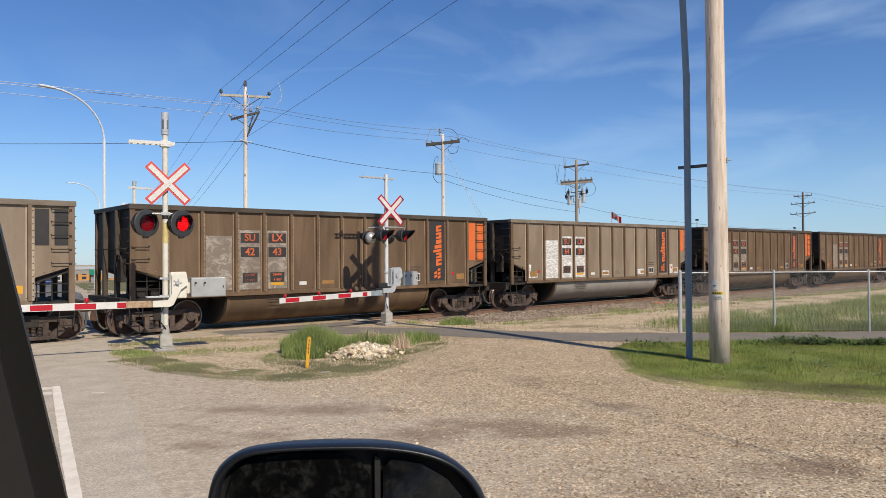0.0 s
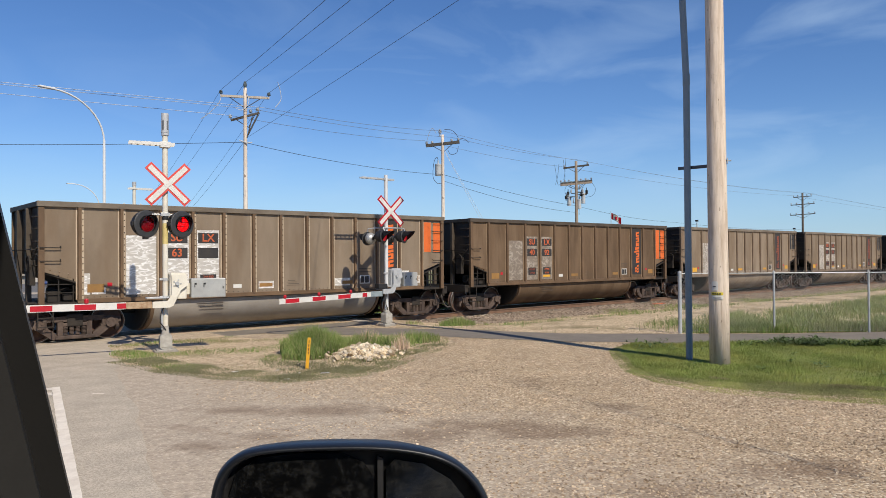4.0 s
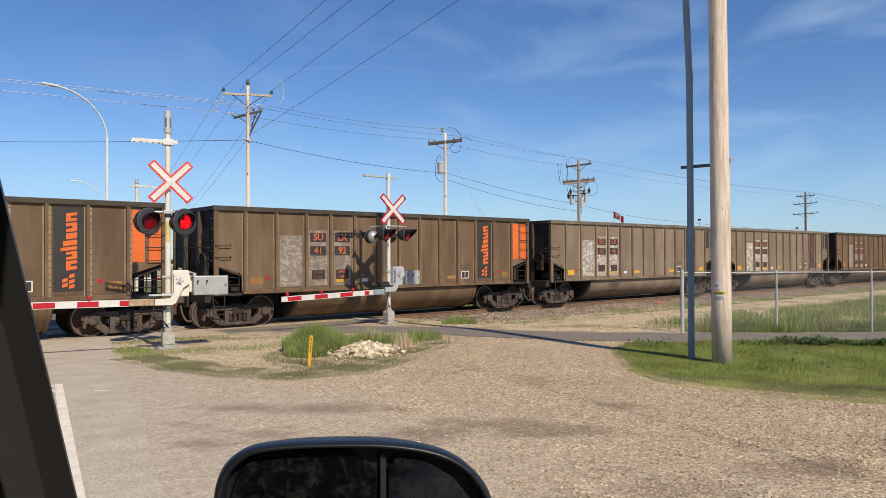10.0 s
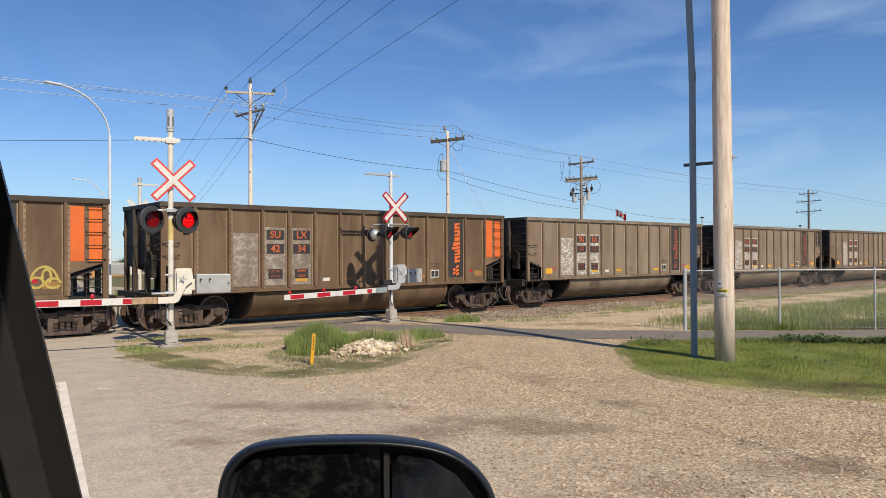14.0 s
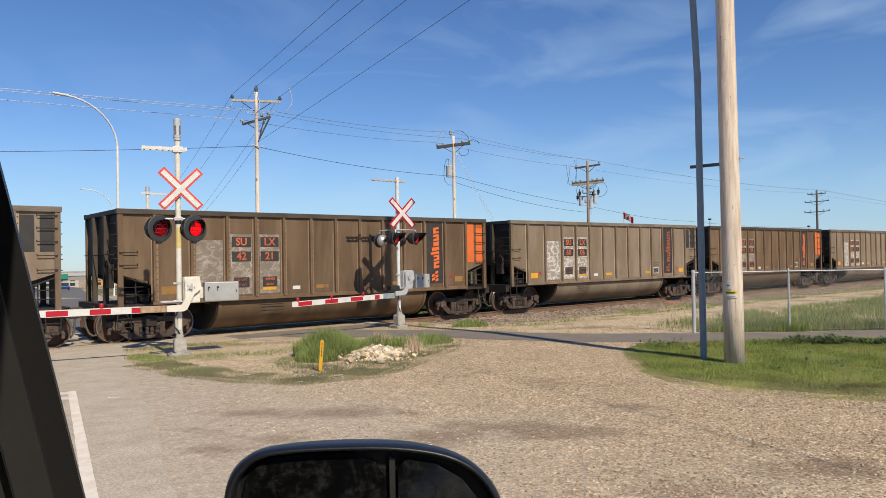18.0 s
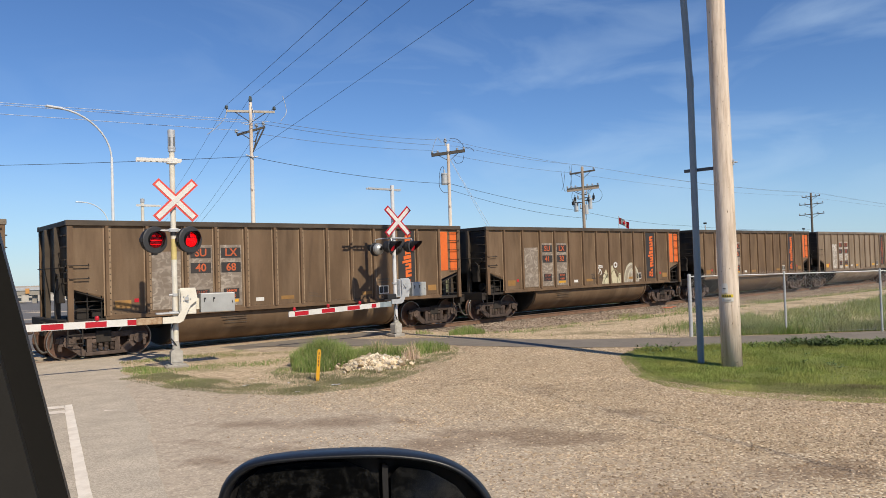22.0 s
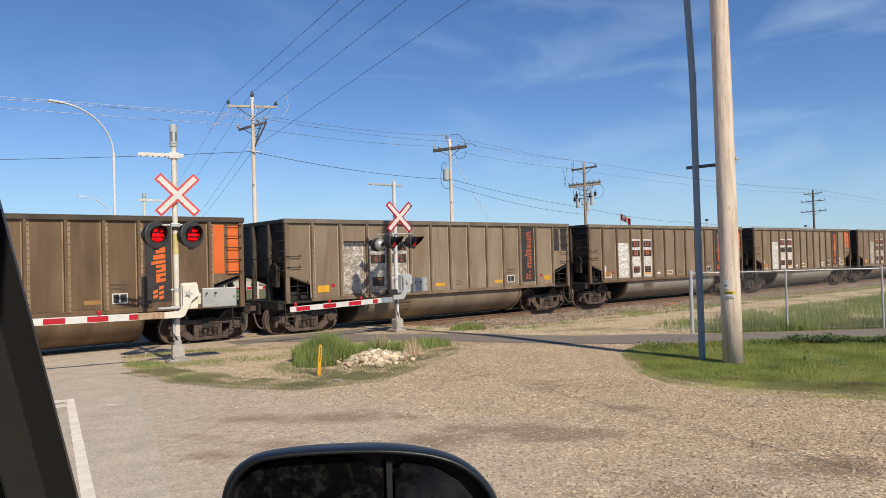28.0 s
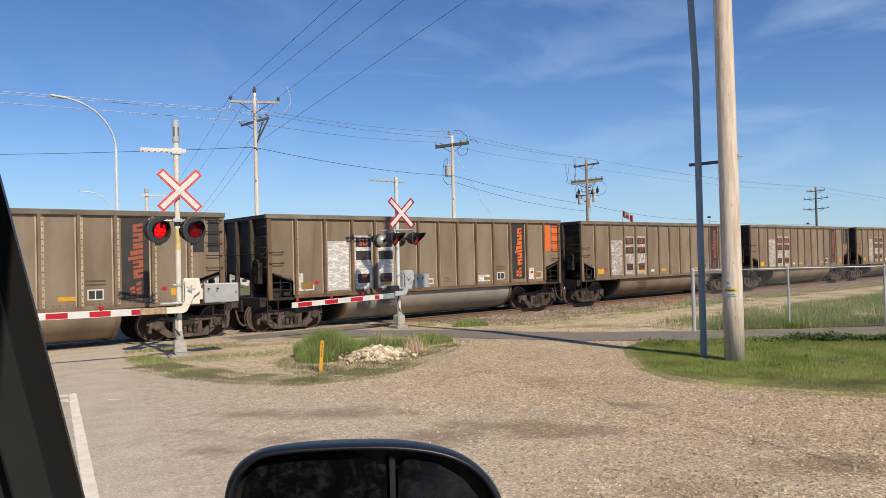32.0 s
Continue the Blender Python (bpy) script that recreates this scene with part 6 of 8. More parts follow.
def gate_mechanism(m, box_mat, far=1.30):
    bm = box(B(), 0.07, 0.44, -0.16, 0.16, 1.20, 1.78, 0.03)
    part("gear_case", bm, box_mat, m, "weathered painted gear case")
    bm = B()
    prism(bm, [(-0.30, 1.02), (-0.30, 1.16), (0.02, 1.17), (0.10, 1.30), (0.10, 1.74), (0.42, 1.76), (0.46, 1.52), (0.30, 1.40), (0.14, 1.06), (0.06, 1.02)], -0.24, -0.19)
    part("arm_bracket", bm, box_mat, m, "cast arm bracket")
    bm = B()
    rod(bm, (0.22, -0.24, 1.56), (0.22, -0.29, 1.56), 0.045, seg=12)
    for k in range(5):
        a = 2 * math.pi * k / 5
        rod(bm, (0.22 + 0.08 * math.cos(a), -0.24, 1.56 + 0.08 * math.sin(a)), (0.22 + 0.08 * math.cos(a), -0.262, 1.56 + 0.08 * math.sin(a)), 0.016, seg=6)
    part("shaft_bolts", bm, GALV, m)
    bm = box(B(), 0.53, far, -0.20, 0.12, 1.22, 1.66, 0.02)
    part("counterweight_box", bm, ALU, m, "grey metal box")
    for x in (0.60, 0.80):
        bm = box(B(), x, x + 0.05, -0.209, -0.198, 1.52, 1.56)
        box(bm, x, x + 0.018, -0.208, -0.198, 1.46, 1.555)
        part("box_latch", bm, SIGBLACK, m)
    part("box_hinge", rod(B(), (far - 0.06, -0.203, 1.42), (far - 0.06, -0.203, 1.47), 0.012, seg=6), SIGBLACK, m)
    part("box_mount", box(B(), 0.44, 0.54, -0.05, 0.05, 1.30, 1.55), box_mat, m)
    for z in (1.22, 1.62):
        bm = rod(B(), (0, 0, z), (0, 0, z + 0.06), 0.075, seg=14)
        box(bm, 0.02, 0.12, -0.03, 0.03, z, z + 0.05)
        part("clamp", bm, GALV, m)
        part("clamp_bolt", rod(B(), (-0.13, -0.05, z + 0.03), (-0.06, -0.05, z + 0.03), 0.03, 0.02, seg=8), GALV, m)
    part("support_plate", box(B(), -0.42, 0.06, -0.17, 0.05, 1.225, 1.26, 0.006), FENCEM, m, "flat steel support plate")
    part("case_cover", box(B(), 0.085, 0.425, -0.185, -0.155, 1.66, 1.80, 0.012), box_mat, m)
    bm = tube(B(), [(-0.05, -0.07, 1.02), (-0.12, -0.12, 0.86), (-0.13, -0.14, 0.68), (-0.05, -0.1, 0.58), (0, -0.07, 0.5)], 0.014, 6)
    part("cable", bm, SIGBLACK, m)


def near_signal():
    m = thing("crossing_signal", pose(6.16, 16.73, ground_z(6.2, 16.7), 0, 0, -12.7), "cream crossing signal mast with crossbuck, red lamps and lowered gate", "railway signal", "crossing signals")
    mast_base(m, CREAM, 5.0)
    bm = rod(B(), (0, 0, 4.92), (0, 0, 5.42), 0.082, seg=20)
    part("mast_extension", bm, GALV, m, "galvanised mast extension")
    bm = B()
    for a in (-35, 35):
        s, c = math.sin(radians(a)), math.cos(radians(a))
        rod(bm, (0.075 * s, -0.075 * c, 5.05), (0.075 * s, -0.075 * c, 5.25), 0.022, seg=8)
    part("extension_slot", bm, surf("slot_grey", (0.16, 0.17, 0.18)), m)
    part("extension_band", rod(B(), (0, 0, 4.98), (0, 0, 5.02), 0.088, seg=20), GALV, m)
    bm = B()
    for y in (-0.08, 0.08):
        box(bm, -0.76, 0.20, y - 0.012, y + 0.012, 4.68, 4.75)
    for i in range(5):
        box(bm, -0.72 + 0.13 * i, -0.68 + 0.13 * i, -0.08, 0.08, 4.69, 4.71)
    box(bm, -0.11, 0.11, -0.09, 0.09, 4.64, 4.77, 0.01)
    part("top_bracket", bm, WHITE, m, "white bracket arm")
    crossbuck(m, 3.80).location.x = 0.05
    bm = rod(B(), (-0.42, 0.03, 3.12), (0.42, 0.03, 3.12), 0.022, seg=8)
    box(bm, -0.10, 0.10, -0.08, 0.09, 3.08, 3.16, 0.01)
    for x in (-0.34, 0.34):
        rod(bm, (x, 0.03, 3.12), (x, 0.06, 2.95), 0.03, seg=8)
    part("lamp_crossarm", bm, FENCEM, m)
    part("yellow_band", rod(B(), (0, 0, 2.45), (0, 0, 2.92), 0.0615, seg=18), surf("faded_yellow_band", (0.70, 0.56, 0.22)), m, "faded yellow band")
    part("clamp_band", rod(B(), (0, 0, 3.0), (0, 0, 3.1), 0.068, seg=18), SIGBLACK, m)
    signal_lamp(m, -0.39, -0.05, 2.90, 28, LENS_GLASS, 0.312, 0.13, True)
    signal_lamp(m, 0.37, -0.05, 2.90, 28, LENS_GLASS, 0.312, 0.13, False)
    gate_mechanism(m, CREAM)
    arm = striped_arm(m, -0.84, -8.2, 1.09, 0.415, 0.0, True, 0.18, 0.54)
    for x in (-1.62, -4.4, -7.6):
        arm_lamp(arm, x, 0.075)
    return m


def far_signal():
    m = thing("crossing_signal", pose(13.79, 18.63, ground_z(13.79, 18.63) + 0.015, 0, 0, 0), "galvanised footpath signal mast with crossbuck and lowered gate", "railway signal", "crossing signals")
    mast_base(m, surf("bright_aluminium_mast", (0.80, 0.80, 0.78), (0.66, 0.66, 0.65), 6, 0.4, 0.1, 0.06, 60, 0.06), 4.74, 0.20, 0.046)
    bm = B()
    box(bm, -0.10, 0.30, -0.05, 0.05, 4.57, 4.63)
    for y in (-0.06, 0.06):
        box(bm, -0.95, -0.08, y - 0.012, y + 0.012, 4.58, 4.63)
    for i in range(5):
        box(bm, -0.90 + 0.17 * i, -0.85 + 0.17 * i, -0.06, 0.06, 4.58, 4.60)
    part("top_bracket", bm, GALV, m)
    crossbuck(m, 3.60, turn=-4, edge=RED).location.x = 0.11
    for y, turn, xs in ((-0.30, 22, (-0.30, 0.50)), (0.42, 177, (-0.42, 0.32))):
        pts = [(xs[0], y, 2.97), (xs[0], y * 0.9, 3.05), (xs[0] + 0.14, y * 0.3, 3.07), (xs[1] - 0.14, y * 0.3, 3.07), (xs[1], y * 0.9, 3.05), (xs[1], y, 2.97)]
        part("lamp_crossarm", tube(B(), pts, 0.020, 8), GALV, m)
        for x in xs:
            lamp = signal_lamp(m, x, y, 2.80 if y < 0 else 2.74, turn, LENS_OFF, 0.215, 0.30)
            if y > 0 > x:
                part("rear_cover", lathe(B(), [(0.188, 0.17), (0.170, 0.24), (0.125, 0.285), (0.06, 0.315), (0.0005, 0.322)], 28), BELLM, lamp, "round silver rear cover")
    gate_mechanism(m, GALV, 1.10)
    bm = box(B(), -0.44, -0.10, -0.20, 0.02, 1.18, 1.33, 0.02)
    part("relay_box", bm, SIGBLACK, m)
    part("relay_shelf", box(B(), -0.55, 0.2, -0.2, 0.1, 1.14, 1.18), SIGBLACK, m)
    arm = striped_arm(m, -0.28, -3.83, 1.03, 0.435, 0.028, False, 0.58, second_len=0.17)
    part("arm_shank", box(B(), -0.72, -0.28, -0.02, 0.02, -0.09, 0.07, 0.01), surf("blue_grey_shank", (0.30, 0.36, 0.38)), arm)
    for x in (-3.65, -2.55, -1.45):
        arm_lamp(arm, x, 0.075 + 0.028 * (x + 0.28))
    return m


near_signal()
far_signal()
m3 = thing("crossing_signal", pose(10.9, 33.3, ground_z(10.9, 33.3)), "white crossing signal mast beyond the railway", "railway signal", "crossing signals")
part("foundation", box(B(), -0.3, 0.3, -0.3, 0.3, -0.2, 0.2, 0.02), CONC, m3)
part("mast", rod(B(), (0, 0, 0.1), (0, 0, 5.55), 0.07, seg=14), CREAM, m3)
part("mast_cap", rod(B(), (0, 0, 5.4), (0, 0, 5.58), 0.09, seg=14), GALV, m3)
bm = B()
for y in (-0.08, 0.08):
    box(bm, -0.25, 0.80, y - 0.012, y + 0.012, 5.24, 5.32)
for k in range(5):
    box(bm, 0.10 + 0.15 * k, 0.16 + 0.15 * k, -0.08, 0.08, 5.25, 5.28)
part("top_bracket", bm, WHITE, m3)
bm = B()
for a in (45, -45):
    b2 = box(B(), -0.60, 0.60, 0.070, 0.085, -0.10, 0.10)
    bmesh.ops.transform(b2, verts=b2.verts, matrix=Matrix.Translation((-0.05, 0, 4.15)) @ Matrix.Rotation(radians(a), 4, "Y"))
    part("crossbuck_board", b2, WHITE, m3, "white back of the crossbuck board")
part("lamp_crossarm", rod(B(), (-0.5, 0.05, 3.35), (0.5, 0.05, 3.35), 0.022, seg=8), FENCEM, m3)
for x in (-0.42, 0.42):
    lamp = signal_lamp(m3, x, 0.0, 3.10, 0, LENS_OFF, 0.29, 0.2)
part("gear_case", box(B(), -0.46, -0.08, -0.16, 0.16, 1.3, 1.9, 0.03), CREAM, m3, "weathered painted gear case")
part("counterweight_box", box(B(), -1.25, -0.52, -0.14, 0.16, 1.32, 1.78, 0.02), ALU, m3, "grey metal box")
arm = new("gate_arm")
arm.parent = m3
arm.matrix_basis = pose(0, 0.22, 1.16)
part("arm_beam", box(B(), 0.3, 7.0, -0.014, 0.016, -0.075, 0.075), WHITE, arm, "white painted beam")
for k in range(8):
    part("stripe", box(B(), 0.7 + 0.83 * k, 1.12 + 0.83 * k, -0.019, 0.021, -0.06, 0.06), RED, arm, "red reflective stripe")


# ---------------------------------------------------------------- poles, wires, lamps
def plain_pole(name, x, y, h, r0, r1, material, label, lean=(0, 0)):
    p = thing(name, pose(x, y, ground_z(x, y) - 0.05), label, "utility pole", "utility poles")
    bm = B()
    n, seg = 14, 22
    rings = []
    for i in range(n + 1):
        f = i / n
        r = r0 + (r1 - r0) * f
        rings.append([bm.verts.new((lean[0] * f + (r + 0.006 * noise.noise((k, i * 0.6, x))) * math.cos(2 * math.pi * k / seg), lean[1] * f + (r + 0.006 * noise.noise((k, i * 0.6, y))) * math.sin(2 * math.pi * k / seg), h * f)) for k in range(seg)])
    for a, b in zip(rings, rings[1:]):
        for k in range(seg):
            bm.faces.new((a[k], a[(k + 1) % seg], b[(k + 1) % seg], b[k]))
    bm.faces.new(rings[0])
    bm.faces.new(rings[-1])
    part("shaft", bm, material, p, smooth=True)
    return p


big = plain_pole("utility_pole", 12.99, 7.05, 17.5, 0.185, 0.135, WOOD, "tall weathered wooden utility pole standing in the grass", (-0.03, 0.08))


def wrapped(name, parent, r, turn, half, z0, z1, material, label=""):
    """A thin plate bent round a pole, its middle at a turn (degrees) about the pole's axis."""
    bm = B()
    rows = []
    for k in range(9):
        a = radians(turn - half + 2 * half * k / 8)
        rows.append([bm.verts.new((q * math.cos(a), q * math.sin(a), z)) for q, z in ((r, z0), (r + 0.006, z0), (r + 0.006, z1), (r, z1))])
    for p, q in zip(rows, rows[1:]):
        for i in range(4):
            bm.faces.new((p[i], p[(i + 1) % 4], q[(i + 1) % 4], q[i]))
    bm.faces.new(rows[0])
    bm.faces.new(rows[-1])
    return part(name, bm, material, parent, label)


wrapped("pole_tag", big, 0.187, 185, 18, 1.45, 1.60, WHITE, "small white tag")
wrapped("tag_cap", big, 0.187, 185, 12, 1.60, 1.62, WHITE, "rounded top of the tag")
wrapped("tag_bar", big, 0.1945, 183, 8, 1.515, 1.53, BLACK)
wrapped("pole_sign", big, 0.187, 197, 33, 1.36, 1.415, surf("tag_yellow", (0.78, 0.62, 0.05)), "yellow tag strip")
wrapped("pole_sign_foot", big, 0.187, 199, 31, 1.285, 1.358, WHITE, "white tag strip")
for a in (176, 188, 200, 212):
    wrapped("tag_bar", big, 0.1945, a, 4, 1.375, 1.40, BLACK)
wrapped("tag_bar", big, 0.1945, 196, 22, 1.31, 1.325, surf("pale_bar", (0.45, 0.44, 0.40)))
conduit = thing("conduit_pole", pose(13.05, 7.72, ground_z(13, 7.7) - 0.05), "slim blue-grey steel pipe standing beside the wooden pole", "pole")
part("pipe", rod(B(), (0, 0, 0), (0, 0, 5.52), 0.064, seg=20), BLUEGREY, conduit)
part("pipe", rod(B(), (0, 0, 5.52), (-0.14, 0.27, 14.0), 0.064, seg=20), BLUEGREY, conduit)
part("coupling", rod(B(), (0, 0, 5.45), (0, 0, 5.66), 0.070, seg=20), BLUEGREY, conduit)
br = part("stand_off_bracket", box(B(), -0.025, 0.025, -0.62, 0.22, -0.03, 0.03, 0.004), surf("bracket_steel", (0.11, 0.125, 0.145)), conduit)
br.matrix_basis = pose(0.07, 0.0, 3.83, 0, 0, 8)
bk = part("through_bolt", rod(B(), (0, -0.24, 3.88), (0, 0.10, 3.88), 0.014, seg=8), GALV, big)
bk.matrix_basis = pose(0, 0, 0, 0, 0, 28)
part("bolt_plate", box(B(), -0.05, 0.05, -0.182, -0.165, 3.83, 3.93, 0.004), GALV, big).matrix_basis = pose(0, 0, 0, 0, 0, 28)


def cross_arm(p, dx, dy, z, half, material, pins=(), pin_mat=None, tilt=0.0, thick=0.06):
    """A crossarm along (dx, dy) with pin insulators at the given fractions."""
    a = math.degrees(math.atan2(dy, dx))
    bm = box(B(), -half, half, -thick, thick, -thick, thick)
    arm = part("crossarm", bm, material, p)
    arm.matrix_basis = pose(0, 0, z, 0, -tilt, a)
    for f in pins:
        bm = lathe(B(), [(0.03, 0.06), (0.03, 0.12), (0.10, 0.14), (0.10, 0.19), (0.06, 0.20), (0.09, 0.23), (0.07, 0.30), (0.0005, 0.31)], 10, "z")
        ins = part("insulator", bm, pin_mat or PORC, arm)
        ins.location = (f * half, 0, 0)
    bm = B()
    for s in (-1, 1):
        rod(bm, (s * half * 0.62, 0, -0.06), (0, 0, -0.62), 0.022, seg=6)
    part("brace", bm, DARKARM, arm)
    return arm


def transformer(p, dx, dy, z, h=0.85, r=0.24):
    bm = lathe(B(), [(r, 0), (r, h * 0.9), (r * 1.06, h * 0.9), (r * 1.06, h), (r * 0.8, h + 0.04), (0.0005, h + 0.05)], 18, "z")
    rod(bm, (0, 0, h), (0, 0, h + 0.32), 0.05, seg=8)
    t = part("transformer", bm, surf("transformer_grey", (0.50, 0.53, 0.55), (0.42, 0.45, 0.47)), p, "pale grey transformer")
    t.location = (dx, dy, z)


G1 = ground_z(18.2, 37.5)
p1 = plain_pole("utility_pole", 18.2, 37.5, 11.5 - G1, 0.14, 0.09, FARWOOD, "reddish wooden utility pole with two crossarms beyond the track")
cross_arm(p1, 0.90, -0.43, 11.0 - G1, 1.30, ARMW, (-0.98, 0.98), surf("green_insulator", (0.10, 0.13, 0.14)))
cross_arm(p1, 0.90, -0.43, 9.92 - G1, 0.80, DARKARM, (-0.95, 0.45, 0.95), None, 17)
bm = lathe(B(), [(0.06, 0), (0.10, 0.12), (0.10, 0.2), (0.06, 0.35)], 10, "z")
part("top_insulator", bm, surf("green_insulator", (0.10, 0.13, 0.14)), p1).location = (0, 0, 11.5 - G1)
for pts in ([(-1.1, 0.52, 11.1), (-1.25, 0.6, 10.6), (-1.6, 0.95, 10.1), (-1.95, 1.3, 9.75)], [(0.0, -0.1, 11.3), (0.12, -0.2, 10.7), (-0.2, -0.1, 10.25), (-0.45, 0.2, 10.35)]):
    part("jumper_wire", tube(B(), curve([(a, b, c - G1) for a, b, c in pts]), 0.018, 6), surf("white_jumper", (0.62, 0.64, 0.66)), p1, "pale hanging jumper wire")
part("jumper_wire", tube(B(), curve([(1.45, -1.0, 11.85 - G1), (1.60, -1.0, 11.4 - G1), (1.64, -1.0, 10.9 - G1), (1.35, -0.9, 10.45 - G1)]), 0.018, 6), surf("white_jumper", (0.62, 0.64, 0.66)), p1, "pale hanging jumper wire")
bm = rod(B(), (0.62, -0.30, 10.05 - G1), (0.1, -0.1, 8.9 - G1), 0.045, seg=6)
rod(bm, (0.3, -0.25, 9.9 - G1), (0.05, -0.12, 8.75 - G1), 0.03, seg=6)
part("arm_strut", bm, DARKARM, p1)
part("wire_collar", tube(B(), [(-0.3, 0.1, 8.6 - G1), (0.0, -0.2, 8.45 - G1), (0.3, -0.2, 8.5 - G1)], 0.035, 6), surf("white_jumper", (0.62, 0.64, 0.66)), p1)
G2 = ground_z(36.8, 42.4)
p2 = plain_pole("utility_pole", 36.8, 42.4, 11.5 - G2, 0.16, 0.11, FARWOOD, "wooden utility pole with a dark crossarm and transformer")
cross_arm(p2, 0.75, -0.66, 10.80 - G2, 1.30, DARKARM, (-0.93, -0.6, 0.55, 0.95), None, 6, 0.11)
part("top_pin", lathe(B(), [(0.05, 0), (0.05, 0.25), (0.13, 0.28), (0.13, 0.42), (0.08, 0.46), (0.11, 0.52), (0.0005, 0.60)], 10, "z"), PORC, p2).location = (-0.16, 0.12, 11.35 - G2)
for pts in ([(-0.9, 0.8, 11.05), (-0.75, 0.62, 11.75), (-0.55, 0.5, 12.0), (-0.35, 0.35, 11.6)], [(0.1, -0.1, 11.9), (0.5, -0.45, 11.85), (0.8, -0.7, 11.5), (0.95, -0.84, 11.1)], [(0.9, -0.8, 11.1), (1.15, -1.0, 11.2), (1.4, -1.22, 11.05), (1.5, -1.3, 10.85)], [(0.9, -0.8, 10.6), (0.8, -0.7, 10.1), (0.45, -0.4, 10.0), (0.3, -0.25, 10.35)]):
    part("jumper_wire", tube(B(), curve([(a, b, c - G2) for a, b, c in pts]), 0.018, 6), PORC if pts[0][0] < 0 else WIRE, p2)
part("transformer_lead", tube(B(), curve([(-0.38, 0.1, 9.55 - G2), (-0.45, 0.16, 9.75 - G2), (-0.62, 0.3, 9.4 - G2), (-0.68, 0.36, 8.3 - G2), (-0.45, 0.2, 7.8 - G2), (-0.1, 0.05, 7.75 - G2)]), 0.02, 6), WIRE, p2)
transformer(p2, -0.38, 0.1, 8.35 - G2)
G3 = ground_z(57.2, 45.9)
p3 = plain_pole("utility_pole", 57.2, 45.9, 11.5 - G3, 0.175, 0.13, MIDWOOD, "wooden utility pole crowded with crossarms and transformers")
cross_arm(p3, 0.62, -0.78, 10.95 - G3, 1.25, DARKARM, (-0.9, 0.0, 0.9), None, 6, 0.08)
cross_arm(p3, 0.62, -0.78, 9.42 - G3, 1.55, DARKARM, (-0.95, -0.7, -0.45, 0.3, 0.6, 0.95), None, 4, 0.085)
for dx, dy, z, h, r in ((-0.42, 0.55, 7.1, 0.8, 0.2), (0.42, -0.52, 7.3, 1.0, 0.19), (0.18, -0.2, 6.8, 0.9, 0.2)):
    transformer(p3, dx, dy, z - G3, h, r)
# second timber of the lower double arm, strain insulators between the two
cross_arm(p3, 0.62, -0.78, 9.26 - G3, 1.55, MIDWOOD, (-0.8, -0.55, -0.3, 0.15, 0.45, 0.75), surf("grey_glass", (0.30, 0.36, 0.36)), 4, 0.09)
for u, v, w in ((-0.55, 0.7, 8.0), (-0.3, 0.4, 8.35), (0.35, -0.45, 8.45), (0.6, -0.7, 8.2), (0.15, -0.3, 8.75), (-0.15, 0.25, 7.4)):
    part("bushing", lathe(B(), [(0.05, 0), (0.09, 0.05), (0.05, 0.1), (0.09, 0.15), (0.05, 0.2), (0.09, 0.25), (0.05, 0.3), (0.03, 0.42), (0.0005, 0.43)], 10, "z"), PORC, p3).location = (u, v, w - G3)
    part("bushing_bracket", box(B(), min(0, u), max(0, u) + 0.04, min(0, v), max(0, v) + 0.04, w - 0.05 - G3, w - G3), DARKARM, p3)
for u, v, w in ((-0.5, 0.62, 8.5), (-0.62, 0.78, 8.1), (0.62, -0.78, 8.6), (0.3, -0.4, 8.4)):
    bm = box(B(), u - 0.09, u + 0.09, v - 0.09, v + 0.09, w - 0.35 - G3, w - G3)
    rod(bm, (u, v, w - 0.5 - G3), (u, v, w + 0.25 - G3), 0.04, seg=6)
    part("fuse_cutout", bm, SIGBLACK, p3)
lp = []
for u, v, zt in ((-1.45, 1.5, 11.2), (-0.8, 0.95, 11.65)):
    lp.append([(u, v, zt - G3), (u + 0.1, v - 0.1, zt - 1.0 - G3), (u * 0.86, v * 0.86, zt - 2.1 - G3), (-1.0, 1.25, 9.2 - G3)])
    lp.append([(u * 0.8, v * 0.8, zt + 0.02 - G3), (u * 0.85, v * 0.88, zt - 1.3 - G3), (u * 0.98, v * 0.98, zt - 2.0 - G3)])
lp.append([(0.95, -1.2, 9.3 - G3), (1.2, -1.5, 8.7 - G3), (1.0, -1.25, 8.0 - G3), (0.5, -0.6, 7.9 - G3)])
lp.append([(0.5, -0.62, 9.2 - G3), (0.35, -0.6, 8.8 - G3), (-0.3, 0.3, 8.75 - G3), (-0.6, 0.75, 9.2 - G3)])
lp.append([(-0.6, 0.75, 9.1 - G3), (-0.75, 0.9, 8.5 - G3), (-0.5, 0.65, 7.9 - G3)])
lp.append([(0.2, 0.2, 8.9 - G3), (0.3, -0.3, 8.0 - G3), (0.1, -0.25, 7.0 - G3), (0.15, -0.2, 6.2 - G3)])
for pts in lp:
    line = []
    for a, b in zip(pts, pts[1:]):
        line += [Vector(a).lerp(Vector(b), f) for f in (0, 0.33, 0.66)]
    line = [line[0]] + [(line[i - 1] + line[i] + line[i + 1]) / 3 for i in range(1, len(line) - 1)] + [line[-1], Vector(pts[-1])]
    part("jumper_wire", tube(B(), line, 0.016, 5), WIRE, p3)
G4 = ground_z(119, 50.4)
p4 = plain_pole("utility_pole", 119.0, 50.4, 11.9 - G4, 0.20, 0.14, FARDARK, "distant utility pole with three crossarms")
for z, h in ((11.3, 1.3), (10.1, 1.7), (8.5, 1.8)):
    cross_arm(p4, 0.4, -0.92, z - G4, h, DARKARM, (-0.95, -0.5, 0.5, 0.95), None, 3)


